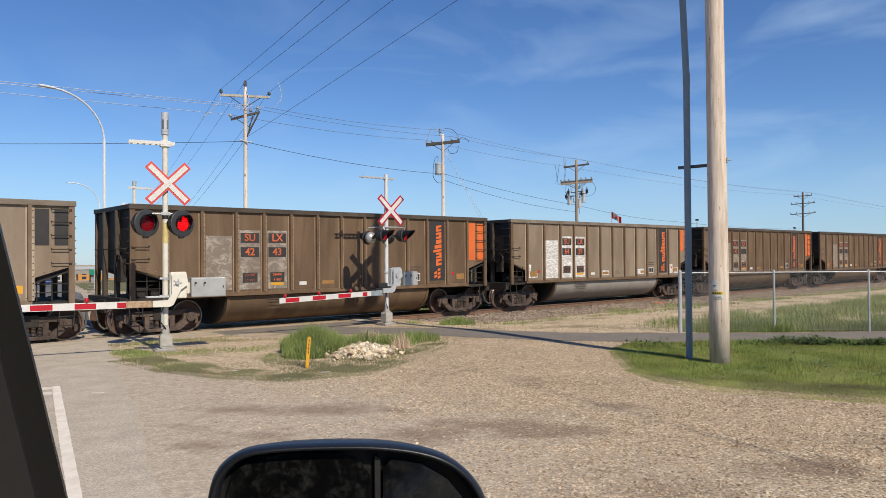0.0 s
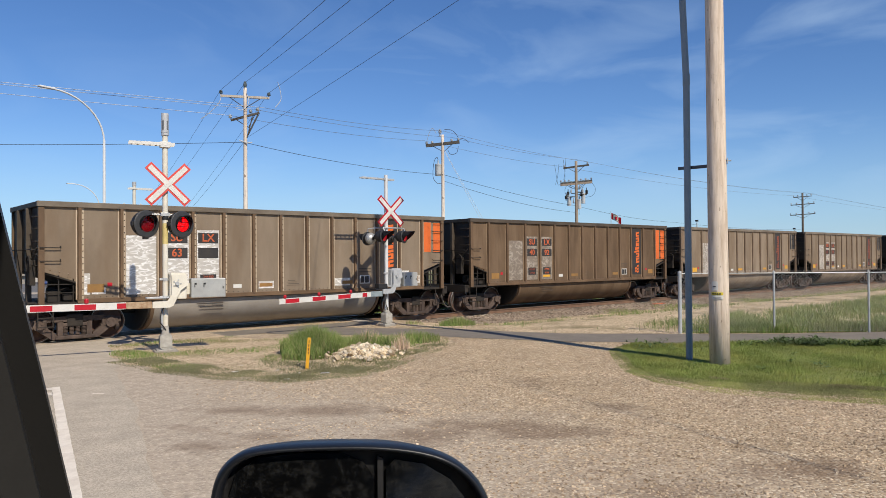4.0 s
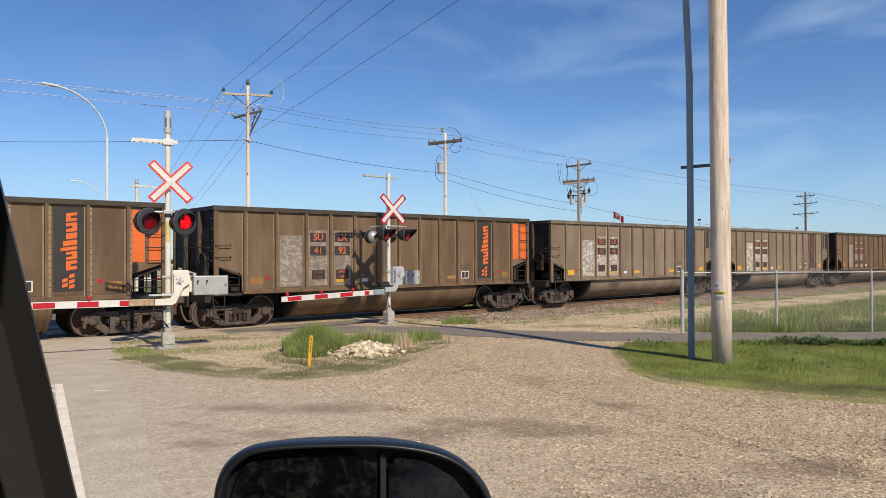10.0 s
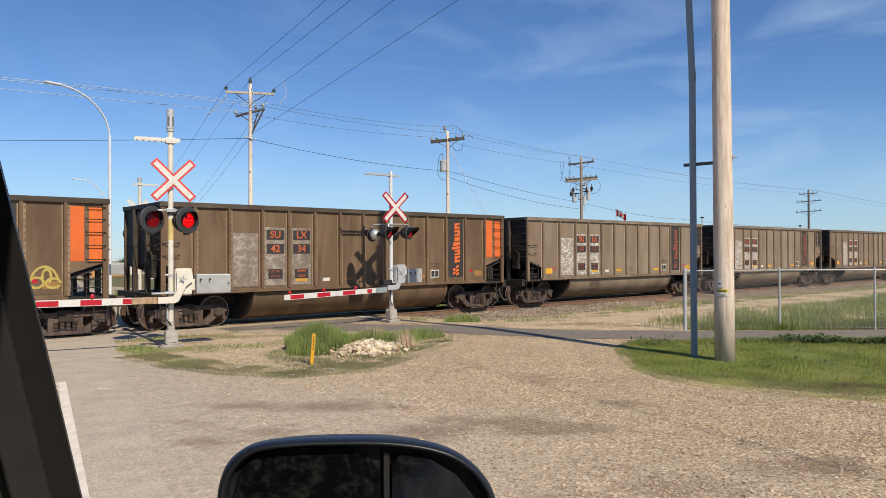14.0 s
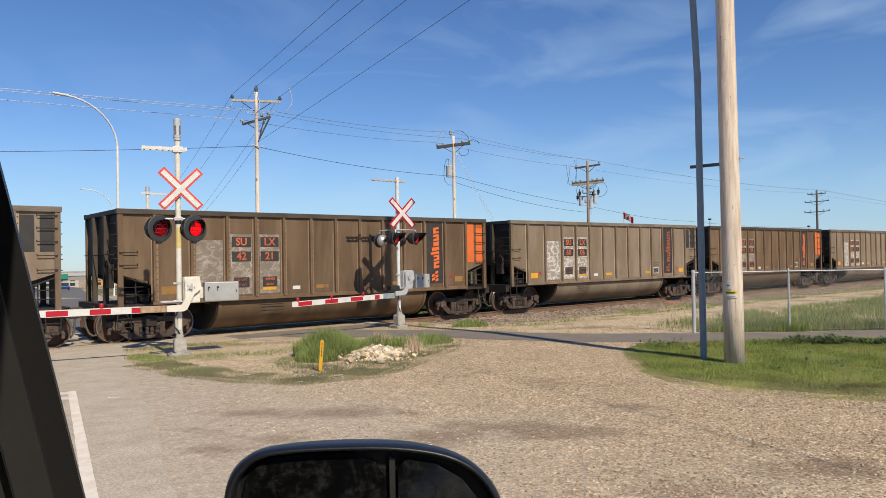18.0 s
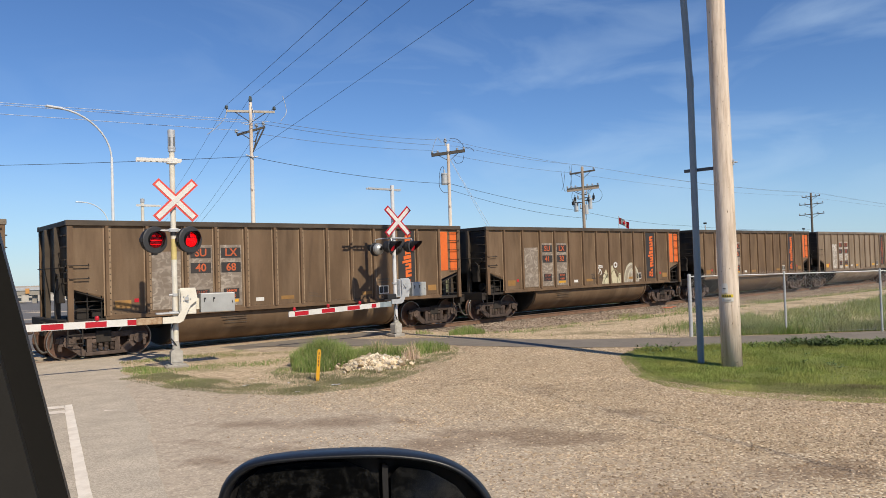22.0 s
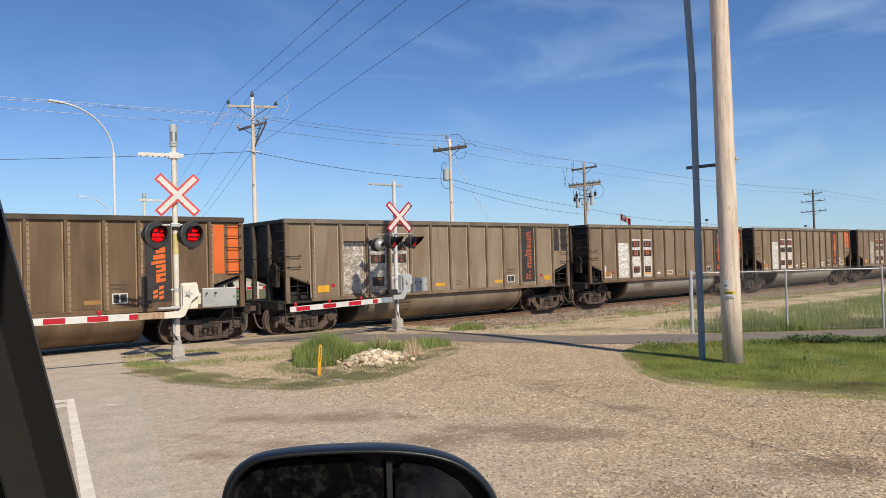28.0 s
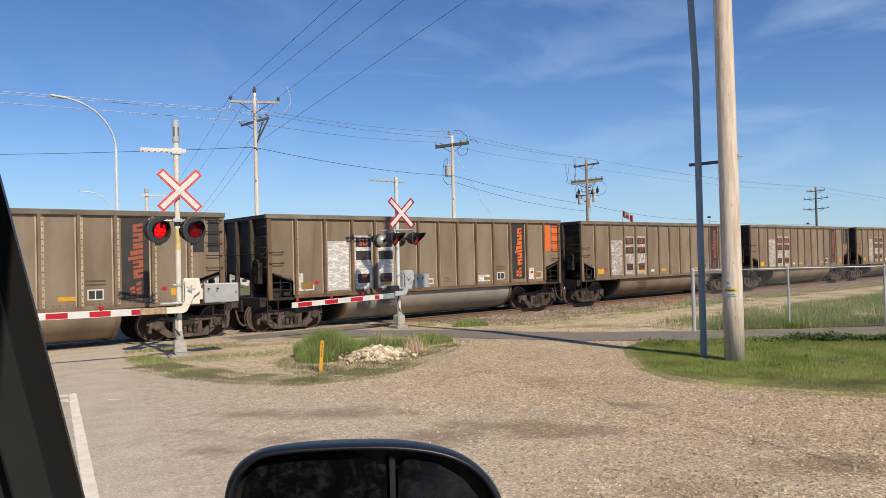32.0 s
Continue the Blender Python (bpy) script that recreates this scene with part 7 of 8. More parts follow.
def wires(name, spans, r, material, label):
    """Wires that hang a little between their ends."""
    for pts, sag in spans:
        bm = B()
        line = []
        for a, b in zip(pts, pts[1:]):
            a, b = Vector(a), Vector(b)
            n = 14
            for i in range(n + (b == Vector(pts[-1]))):
                f = i / n
                q = a.lerp(b, f)
                q.z -= sag * 4 * f * (1 - f)
                line.append(q)
        tube(bm, line, r, 5)
        tagged(new(name, mesh_of(name, bm, material)), label, "wire", "overhead wires", "structure")


def on(a, b, k):
    return tuple(a[i] + (b[i] - a[i]) * k for i in range(3))


lead = []
for a, b, c in (((17.02, 38.05, 11.25), (12.98, 21.37, 10.72), (24.35, 65.6, 9.99)), ((18.2, 37.5, 11.75), (13.67, 20.93, 10.76), (24.8, 65.5, 9.0)),
                ((19.3, 36.95, 11.2), (14.87, 20.09, 10.81), (26.36, 64.85, 7.76)), ((18.25, 37.4, 8.7), (16.55, 18.74, 10.82), (22.6, 55.6, 6.42))):
    lead.append(([on(a, b, 3.2), a], 0.25))
    lead.append(([a, on(a, c, 1.6)], 0.3))
wires("overhead_wire", lead, 0.0085, WIRE, "dark overhead wire over the lot and road")
A1 = [(17.5, 37.85, 9.9), (18.6, 37.3, 10.3), (19.1, 37.05, 10.4)]
A2 = [(35.7, 43.3, 11.0), (37.3, 41.95, 11.25), (36.8, 42.4, 11.75)]
A3 = [(56.2, 47.0, 10.95), (57.2, 45.9, 11.6), (58.0, 44.9, 11.3)]
A4 = [(118.4, 51.7, 11.5), (119, 50.4, 11.95), (119.5, 49.2, 11.7)]
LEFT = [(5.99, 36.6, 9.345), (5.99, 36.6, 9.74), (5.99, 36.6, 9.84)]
along = []
for i in range(3):
    along += [([A1[i], A2[i]], 0.22), ([A2[i], A3[i]], 0.2), ([A3[i], A4[i]], 0.5), ([A4[i], (260 + i, 60, 12)], 0.6)]
# the same line, with sunlight put into a paler material west of the pole
wires("line_wire", [([on(A1[i], LEFT[i], 2.4), A1[i]], 0.04) for i in range(3)], 0.013, surf("sunlit_wire", (0.60, 0.63, 0.68), (0.52, 0.55, 0.60), 2, 0.4, 0.2, 0, 50, 0.1), "bright bare aluminium line wire west of the pole row")
wires("line_wire", along, 0.0115, PALEWIRE, "thin pale line wire along the pole row")
wires("guy_wire", [([(36.8, 42.4, 10.5), (41.4, 38.3, ground_z(41.4, 38.3))], 0.05), ([(36.9, 42.3, 10.2), (41.1, 38.6, ground_z(41.1, 38.6))], 0.05)], 0.012, GALV, "galvanised guy wire bracing a utility pole")
wires("cable", [([(-2.0, 60, 9.4), (18.2, 37.4, 8.45)], 0.2), ([(18.3, 37.4, 8.4), (36.8, 42.3, 8.38)], 0.28), ([(36.8, 42.3, 8.38), (57.1, 46.0, 7.06)], 0.2), ([(57.1, 46.0, 7.06), (85.3, 52.2, 6.39), (118, 50, 6)], 0.3), ([(36.8, 42.3, 7.9), (57.1, 46.0, 6.4)], 0.35)], 0.014, WIRE, "dark communication cable along the pole row")


def street_lamp(x, y, h, arm, toward, label):
    g = ground_z(x, y)
    s = thing("street_lamp", pose(x, y, g), label, "street lamp", "street lamps")
    part("pole", rod(B(), (0, 0, 0), (0, 0, h * 0.8), 0.085, 0.06, seg=12), PALEPOLE, s)
    ux, uy = toward
    pts = [(0, 0, h * 0.79)]
    for i in range(1, 11):
        a = radians(9 * i)
        pts.append((ux * arm * (1 - math.cos(a)), uy * arm * (1 - math.cos(a)), h * 0.79 + h * 0.21 * math.sin(a)))
    part("arm", tube(B(), pts, 0.043, 8), PALEPOLE, s, "curved arm")
    bm = B()
    box(bm, -0.10, 0.62, -0.11, 0.11, -0.04, 0.045, 0.03)
    hd = part("lamp_head", bm, PALEPOLE, s, "flat lamp head")
    hd.matrix_basis = pose(ux * arm, uy * arm, h, 0, 0, math.degrees(math.atan2(uy, ux)))
    return s


street_lamp(10.58, 36.5, 9.75, 2.5, (-0.954, -0.30), "tall galvanised street lamp with a curved arm")
street_lamp(21.3, 75.0, 10.2, 2.4, (-0.99, -0.12), "distant galvanised street lamp with a curved arm")
for x, y, z in ((78, 45, 6.1), (101, 43.9, 5.6)):
    g = ground_z(x, y)
    s = thing("yard_light", pose(x, y, g), "small dark floodlight on a thin post", "light")
    part("post", rod(B(), (0, 0, 0), (0, 0, z - g - 0.2), 0.06, seg=8), GALV, s)
    part("floodlight", box(B(), -0.2, 0.14, -0.13, 0.13, z - g - 0.1, z - g + 0.1, 0.04), SIGBLACK, s)
# flag
gf_ = ground_z(113, 82.6)
fl = thing("flag", pose(113.0, 82.6, gf_), "red and white flag flying on a pole", "flag")
part("flag_pole", rod(B(), (0, 0, 0), (0, 0, 10.4 - gf_), 0.06, seg=8), GALV, fl)
for a, b, mt in ((0.0, 0.26, RED), (0.26, 0.74, WHITE), (0.74, 1.0, RED)):
    bm = B()
    cols = []
    for i in range(6):
        f = a + (b - a) * i / 5
        x, y, z = 1.9 * f * 0.62, -1.9 * f * 0.78 + 0.18 * math.sin(f * 9), -1.05 * f + 0.1 * math.sin(f * 7)
        cols.append([bm.verts.new((x, y, 10.2 - gf_ + z)), bm.verts.new((x + 0.05, y + 0.05, 9.0 - gf_ + z))])
    for p, q in zip(cols, cols[1:]):
        bm.faces.new((p[0], p[1], q[1], q[0]))
    bmesh.ops.solidify(bm, geom=bm.faces[:], thickness=0.02)
    part("flag_panel", bm, mt, fl, "red panel" if mt == RED else "white panel")
bm = B()
rod(bm, (1.9 * 0.5 * 0.62, -1.9 * 0.5 * 0.78 + 0.08, 9.10 - gf_), (1.9 * 0.5 * 0.62 - 0.03, -1.9 * 0.5 * 0.78 - 0.16, 9.10 - gf_), 0.3, seg=7)
part("flag_emblem", bm, RED, fl)


# ---------------------------------------------------------------- fence, marker, stones
def chain_fence():
    pts = [(17.40, 10.55), (19.22, 8.90), (21.05, 7.25), (22.9, 5.58), (24.7, 3.95), (26.5, 2.3), (28.3, 0.7)]
    fc = thing("chain_link_fence", pose(0, 0, 0), "galvanised chain-link fence along the footpath", "fence")
    h = 1.58
    for i, (x, y) in enumerate(pts):
        g = ground_z(x, y)
        r = 0.048 if i == 0 else 0.027
        bm = rod(B(), (x, y, g - 0.1), (x, y, g + h + (0.06 if i == 0 else 0.03)), r, seg=12)
        rod(bm, (x, y, g + h + 0.02), (x, y, g + h + 0.07), r * 1.15, r * 0.5, seg=12)
        part("post", bm, FENCEM, fc)
    for (ax, ay), (bx, by) in zip(pts, pts[1:]):
        ga, gb = ground_z(ax, ay), ground_z(bx, by)
        part("top_rail", rod(B(), (ax, ay, ga + h), (bx, by, gb + h), 0.013, seg=8), FENCEM, fc)
        part("tension_wire", rod(B(), (ax, ay, ga + 0.07), (bx, by, gb + 0.07), 0.002, seg=4), MESHWIRE, fc)
        ln = math.hypot(bx - ax, by - ay)
        top = h + 0.075
        bm = B()
        step = 0.088

        def at_(d, z):
            f = d / ln
            return (ax + (bx - ax) * f, ay + (by - ay) * f, ga + (gb - ga) * f + z)
        d = -top
        while d < ln:
            for s in (1, -1):
                a0, z0, a1, z1 = d, 0.05, d + top, top
                if a0 < 0:
                    z0 += -a0
                    a0 = 0
                if a1 > ln:
                    z1 -= a1 - ln
                    a1 = ln
                if a1 - a0 > 0.02 and z1 > z0:
                    p, q = (at_(a0, z0), at_(a1, z1)) if s > 0 else (at_(ln - a0, z0), at_(ln - a1, z1))
                    tube(bm, [p, q], 0.0016, 3)
            d += step
        part("mesh_panel", bm, MESHWIRE, fc, "woven wire mesh")
    return fc


chain_fence()
mk = thing("marker_post", pose(6.99, 11.92, ground_z(7.0, 11.9)), "slim yellow plastic marker post leaning in the grass", "post")
bm = prism(B(), [(-0.030, -0.05), (0.030, -0.05), (0.030, 0.57), (0.020, 0.59), (-0.020, 0.59), (-0.030, 0.57)], -0.008, 0.008)
ps = part("blade", bm, YPOST, mk)
ps.matrix_basis = pose(0, 0, 0, 0, 4.5, -25)
bm = B()
for z in (0.28, 0.35, 0.42, 0.49):
    box(bm, -0.006, 0.008, -0.0105, -0.008, z, z + 0.05)
pl = part("lettering_bars", bm, SIGBLACK, mk)
pl.matrix_basis = pose(0, 0, 0, 0, 4.5, -25)


def chips(name, where, size, material, label, category, seed, flat=0.7, kind="stuff", round_=True, blocky=4, rough=0.38):
    """Many small faceted stones in one mesh; where gives x, y, z, scale."""
    rnd = np.random.RandomState(seed)
    bm = B()
    if round_:
        bmesh.ops.create_icosphere(bm, subdivisions=1, radius=1)
    else:
        bmesh.ops.create_cone(bm, segments=blocky, radius1=1, radius2=0.7, depth=1.3, cap_ends=True)
        bmesh.ops.triangulate(bm, faces=bm.faces[:])
    bm.verts.index_update()
    base = np.array([v.co[:] for v in bm.verts])
    tri = np.array([[v.index for v in f.verts] for f in bm.faces])
    bm.free()
    n = len(where)
    nv = len(base)
    vs = np.zeros((n * nv, 3))
    fs = np.zeros((n * len(tri), 3), dtype=int)
    for i, (x, y, z, s) in enumerate(where):
        p = base * (1 + rough * rnd.uniform(-1, 1, (nv, 1)))
        p = p * np.array([1, rnd.uniform(0.6, 1), rnd.uniform(0.4, flat)]) * s * size
        a, b = rnd.uniform(0, 6.28), rnd.uniform(-0.5, 0.5)
        c, s_ = math.cos(a), math.sin(a)
        p = p @ np.array([[1, 0, 0], [0, math.cos(b), -math.sin(b)], [0, math.sin(b), math.cos(b)]]) @ np.array([[c, -s_, 0], [s_, c, 0], [0, 0, 1]])
        vs[i * nv:(i + 1) * nv] = p + np.array([x, y, z])
        fs[i * len(tri):(i + 1) * len(tri)] = tri + i * nv
    return tagged(new(name, raw_mesh(name, vs, fs, material, True)), label, category, kind=kind)


rnd = random.Random(4)
heap = []
for i in range(2200):
    a, d = rnd.uniform(0, 6.28), rnd.random() ** 0.55
    u, v = d * math.cos(a), d * math.sin(a)
    # long axis across, short axis away, heaped higher towards the back
    x, y = 8.96 + 0.60 * u * 0.76 + 0.84 * v * 0.54, 12.90 - 0.60 * u * 0.65 + 0.84 * v * 0.84
    if rnd.random() < 0.07:
        x, y = x + rnd.uniform(-0.6, 0.35), y + rnd.uniform(-0.45, 0.2)
    heap.append((x, y, ground_z(x, y) + 0.01 + 0.18 * max(0, 1 - d ** 2.2) * rnd.uniform(0.55, 1), rnd.choice((0.5, 0.6, 0.8, 1.0, 1.3, 1.7)) * rnd.uniform(0.8, 1.2)))
chips("stone_heap", heap, 0.040, ROCK, "low heap of pale broken limestone in the grass", "stones", 5, 1.0)
for i, (x, y, s_) in enumerate(((5.84, 12.45, 0.07), (6.91, 11.2, 0.09), (6.09, 11.07, 0.05), (6.25, 13.1, 0.05), (6.47, 12.06, 0.05), (6.6, 11.5, 0.04), (7.6, 11.15, 0.04))):
    bm = B()
    vs = [bm.verts.new((s_ * (1 + 0.5 * math.sin(5 * k + i)) * math.cos(k * 1.05), s_ * 0.7 * math.sin(k * 1.05), 0.012 + 0.006 * (math.sin(3.1 * k + i) + 1))) for k in range(6)]
    mid_ = bm.verts.new((0, 0, 0.015))
    for k in range(6):
        bm.faces.new((vs[k], vs[(k + 1) % 6], mid_))
    bmesh.ops.solidify(bm, geom=bm.faces[:], thickness=0.004)
    ob = tagged(new("paper_scrap", mesh_of("paper_scrap", bm, WHITE)), "crumpled white paper scrap lying in the grass", "litter", "scraps of litter")
    ob.location = (x, y, ground_z(x, y) + 0.012)
peb = []
SPOTS = ((6.2, 6.45, 0.8), (6.7, 5.95, 0.9), (5.2, 6.65, 0.7), (5.3, 8.5, 0.8), (4.5, 9.3, 0.6), (7.1, 3.05, 0.8), (8.35, 6.0, 0.45))
for i in range(84000):
    y = 2.2 + 15 * rnd.random() ** 1.5
    x = rnd.uniform(0.35 * y - 1.2, 16)
    if x > 1.9 + 0.21 * y + 3.2 * rnd.random() and not inside(lawn, x, y) and not inside(path_near + path_far, x, y) and (rnd.random() < 0.12 or all(math.hypot(x - a, y - b) > c for a, b, c in SPOTS)):
        peb.append((x, y, ground_z(x, y) + 0.002, rnd.uniform(0.5, 1.3) * (1.6 if rnd.random() < 0.05 else 1)))
chips("loose_gravel", peb, 0.0145, PEBBLE, "loose tan pebbles lying on the lot", "gravel", 6, round_=False)
bal = []
for i in range(21000):
    x = 6 + 60 * rnd.random() ** 1.3
    o = -1.0 - 2.75 * rnd.random() + 0.25 * noise.noise((x * 0.6, 3.0, 0.0))
    if x < 14.4:
        continue
    z = -0.26 if o > -2.1 else -0.26 - 0.04 * (-2.1 - o)
    bal.append((x, TRACK_Y + o, z + 0.01, rnd.uniform(0.5, 1.4)))
chips("ballast_stones", bal, 0.036, BALLAST_ST, "grey-brown crushed ballast stones beside the rails", "ballast", 7, 0.9)
# splash of orange paint on the ballast edge
tagged(new("paint_mark", mesh_of("paint_mark", box(B(), 30.6, 31.6, 19.9, 20.15, -0.30, -0.235, 0.02), surf("survey_orange", (0.70, 0.16, 0.05)))), "sprayed orange survey mark on the ballast", "paint mark")


# ---------------------------------------------------------------- grass and trees
def blades(name, spots, material, label, seed, lean=0.35):
    """Grass in one mesh; spots give x, y, height, width."""
    rs = np.random.RandomState(seed)
    s = np.array(spots)
    n = len(s)
    a = rs.uniform(0, 6.28, n)
    le = rs.uniform(0.1, lean, n) * s[:, 2]
    la = rs.uniform(0, 6.28, n)
    g = np.array([ground_z(x, y) for x, y in s[:, :2]]) + 0.005
    ux, uy = np.cos(a) * s[:, 3] / 2, np.sin(a) * s[:, 3] / 2
    lx, ly = np.cos(la) * le, np.sin(la) * le
    v = np.zeros((n, 5, 3))
    v[:, 0] = np.c_[s[:, 0] - ux, s[:, 1] - uy, g]
    v[:, 1] = np.c_[s[:, 0] + ux, s[:, 1] + uy, g]
    v[:, 2] = np.c_[s[:, 0] - ux * 0.8 + lx * 0.3, s[:, 1] - uy * 0.8 + ly * 0.3, g + s[:, 2] * 0.6]
    v[:, 3] = np.c_[s[:, 0] + ux * 0.8 + lx * 0.3, s[:, 1] + uy * 0.8 + ly * 0.3, g + s[:, 2] * 0.6]
    v[:, 4] = np.c_[s[:, 0] + lx, s[:, 1] + ly, g + s[:, 2] * np.cos(np.minimum(le / s[:, 2], 1))]
    t = np.array([[0, 1, 3], [0, 3, 2], [2, 3, 4]])
    f = (t[None] + (np.arange(n) * 5)[:, None, None]).reshape(-1, 3)
    return tagged(new(name, raw_mesh(name, v.reshape(-1, 3), f, material)), label, "grass", kind="stuff")


def scatter(outline, count, seed, keep, hmin, hmax, wid):
    """Spots inside an outline, thinned by a patchy cover."""
    r = random.Random(seed)
    x0, x1 = min(p[0] for p in outline), max(p[0] for p in outline)
    y0, y1 = min(p[1] for p in outline), max(p[1] for p in outline)
    out, tries = [], 0
    while len(out) < count and tries < count * 12:
        tries += 1
        x, y = r.uniform(x0, x1), r.uniform(y0, y1)
        if inside(outline, x, y):
            c = keep(x, y)
            if r.random() < c:
                out.append((x, y, r.uniform(hmin, hmax) * (0.6 + 0.6 * c), wid * r.uniform(0.6, 1.4)))
    return out


def patchy(scale, cut, soft=0.3, z=0.0):
    return lambda x, y: min(max((noise.noise((x * scale, y * scale, z)) - cut) / soft, 0), 1)


near_lawn = [(14.47, 10.15), (13.2, 9.55), (12.3, 8.6), (11.5, 7.94), (11.05, 7.25), (11.0, 6.82), (11.12, 6.4), (11.25, 5.95), (11.5, 5.22), (11.95, 4.16), (12.7, 2.8), (22, 3.2), (19.0, 6.1), (17.3, 7.55), (15.3, 9.3)]
blades("lawn_grass", scatter(near_lawn, 162000, 21, lambda x, y: 0.35 + 0.65 * patchy(0.9, -0.25)(x, y), 0.014, 0.048, 0.0058), LAWN, "short green lawn grass round the poles", 31, 1.1)
blades("lawn_tufts", scatter(near_lawn, 7000, 30, patchy(1.1, 0.0, 0.3, 12.0), 0.05, 0.11, 0.006), LAWN, "longer tufts standing out of the lawn", 40, 0.6)
rim_core = [(14.6, 10.2), (13.3, 9.7), (12.2, 8.7), (11.3, 7.85), (10.8, 6.9), (10.65, 6.1), (10.8, 5.4), (11.05, 4.6), (11.6, 3.6), (12.5, 2.4), (16, 4), (14, 9)]
rim = [(14.47, 10.2), (13.2, 9.75), (11.95, 8.7), (10.9, 7.7), (10.4, 6.8), (10.2, 6.03), (10.3, 5.3), (10.5, 4.7), (10.8, 4.15), (11.05, 3.65), (11.5, 2.6), (13.3, 2.8), (12.5, 4.14), (11.9, 5.24), (11.55, 6.08), (11.2, 6.82), (11.7, 7.94), (13.0, 9.3)]
blades("lawn_border", scatter(rim, 74000, 28, lambda x, y: (0.40 + 0.60 * patchy(1.3, -0.20, 0.6, 6.0)(x, y)) * (1.0 if inside(rim_core, x, y) else 0.30), 0.006, 0.026, 0.0075), LAWNRIM, "thin yellow-green grass fading into the gravel", 38, 0.8)
blades("dry_lawn_streak", scatter([(11.25, 6.3), (11.45, 5.6), (11.75, 4.8), (12.3, 3.6), (12.5, 3.75), (12.0, 4.9), (11.62, 5.75), (11.42, 6.4)], 9000, 73, patchy(1.5, -0.25, 0.4, 27.0), 0.012, 0.05, 0.0065), DRYG, "streak of dead grey-tan grass along the lawn edge", 74, 0.9)
blades("lawn_edge_weeds", scatter([(14.5, 10.0), (15.3, 9.2), (17.3, 7.5), (19.0, 6.05), (22, 3.2), (21.5, 2.6), (18.4, 5.5), (16.6, 7.2), (14.6, 8.9), (13.8, 9.6)], 9500, 22, lambda x, y: 0.3 + 0.7 * patchy(1.2, -0.2, 0.5, 9.0)(x, y), 0.04, 0.12, 0.009), LAWN, "taller green weeds along the path edge", 32, 0.6)


def leaf_clumps(name, outline, count, leaves, material, label, seed, keep):
    """Broad-leaved weeds in one mesh: clumps of pointed leaves that stand out from their middles."""
    rs = np.random.RandomState(seed)
    c = np.array([(x, y, h) for x, y, h, w in scatter(outline, count, seed, keep, 0.05, 0.15, 1.0)])
    n = len(c) * leaves
    mid_ = np.repeat(c, leaves, 0)
    r = rs.uniform(0.01, 0.14, n)
    a = rs.uniform(0, 6.28, n)
    g = np.array([ground_z(x, y) for x, y in mid_[:, :2]])
    p = np.c_[mid_[:, 0] + r * np.cos(a), mid_[:, 1] + r * np.sin(a), g + mid_[:, 2] * rs.uniform(0.25, 1.1, n)]
    size = rs.uniform(0.018, 0.045, n)[:, None]
    out_ = np.c_[np.cos(a), np.sin(a), rs.uniform(-0.3, 0.9, n)] * size
    side = np.c_[-np.sin(a), np.cos(a), rs.uniform(-0.4, 0.4, n)] * size * 0.45
    v = np.stack([p - out_, p + side, p + out_, p - side], 1).reshape(-1, 3)
    return tagged(new(name, raw_mesh(name, v, np.arange(n * 4).reshape(n, 4), material, True)), label, "weeds", kind="stuff")


leaf_clumps("broad_weeds", [(16.3, 8.6), (17.3, 7.6), (19.0, 6.15), (22, 3.4), (21.2, 2.8), (18.2, 5.6), (16.4, 7.5), (15.6, 8.7)], 420, 26, WEEDLEAF, "dark broad-leaved weeds along the path edge", 63, lambda x, y: 0.15 + 0.85 * patchy(0.9, -0.1, 0.4, 14.0)(x, y))
leaf_clumps("broad_weeds", near_lawn, 110, 18, WEEDLEAF, "broad-leaved weeds scattered in the lawn", 64, patchy(0.8, 0.15, 0.3, 17.0))
foot = [(17.2, 10.75), (18.3, 9.8), (19.5, 8.7), (21.6, 6.95), (28, 2.2), (36, 2), (42, 13), (26, 13.2), (21.5, 13.2), (18.0, 12.6)]


def by_fence(x, y):
    """Thick from the fence to the sandy track, thin at the path's end."""
    d = (x - 17.4) * 0.743 + (y - 10.55) * 0.669
    edge = 12.7 - y + 0.5 * noise.noise((x * 0.5, y * 0.5, 2.0))
    thick = min(1.0, 0.05 + 0.42 * max(0.0, x - 17.6)) * min(1.0, max(0.0, edge / 0.8))
    return thick * (0.10 + 0.90 * patchy(0.75, -0.25, 0.6)(x, y)) * (1.0 if d < 1.6 else 0.5)


def by_track(x, y):
    """Low patches behind the sandy track and beside the ballast."""
    if 12.4 < y < 14.9 + 0.02 * (x - 20):
        return 0.03
    if y > 18.3 and x < 25:
        return 0.0
    thin = 0.10 + 0.90 * smooth(20.0, 26.0, x)
    return patchy(0.35, -0.12, 0.4, 5.0)(x, y) * thin if x < 45 else 0.4


by_path = [(17.4, 10.5), (19.4, 8.62), (21.6, 7.06), (28.0, 2.32), (28.3, 2.75), (21.95, 7.5), (19.8, 9.1), (17.9, 10.8)]
blades("path_edge_grass", scatter(by_path, 34000, 81, lambda x, y: min(1.0, 0.35 + 0.6 * (x - 17.5)) * (0.25 + 0.75 * patchy(0.9, -0.2, 0.5, 31.0)(x, y)), 0.06, 0.30, 0.009), WEED, "dense green grass at the path edge below the fence", 82, 0.6)
blades("fence_grass", scatter(foot, 62000, 23, by_fence, 0.06, 0.40, 0.0085), FENCEG, "tall wispy green grass along the foot of the fence", 33, 0.7)
blades("verge_grass", scatter(verge, 42000, 24, by_track, 0.03, 0.15, 0.015), FENCEG, "patchy green and dry grass on the verge", 34, 0.6)
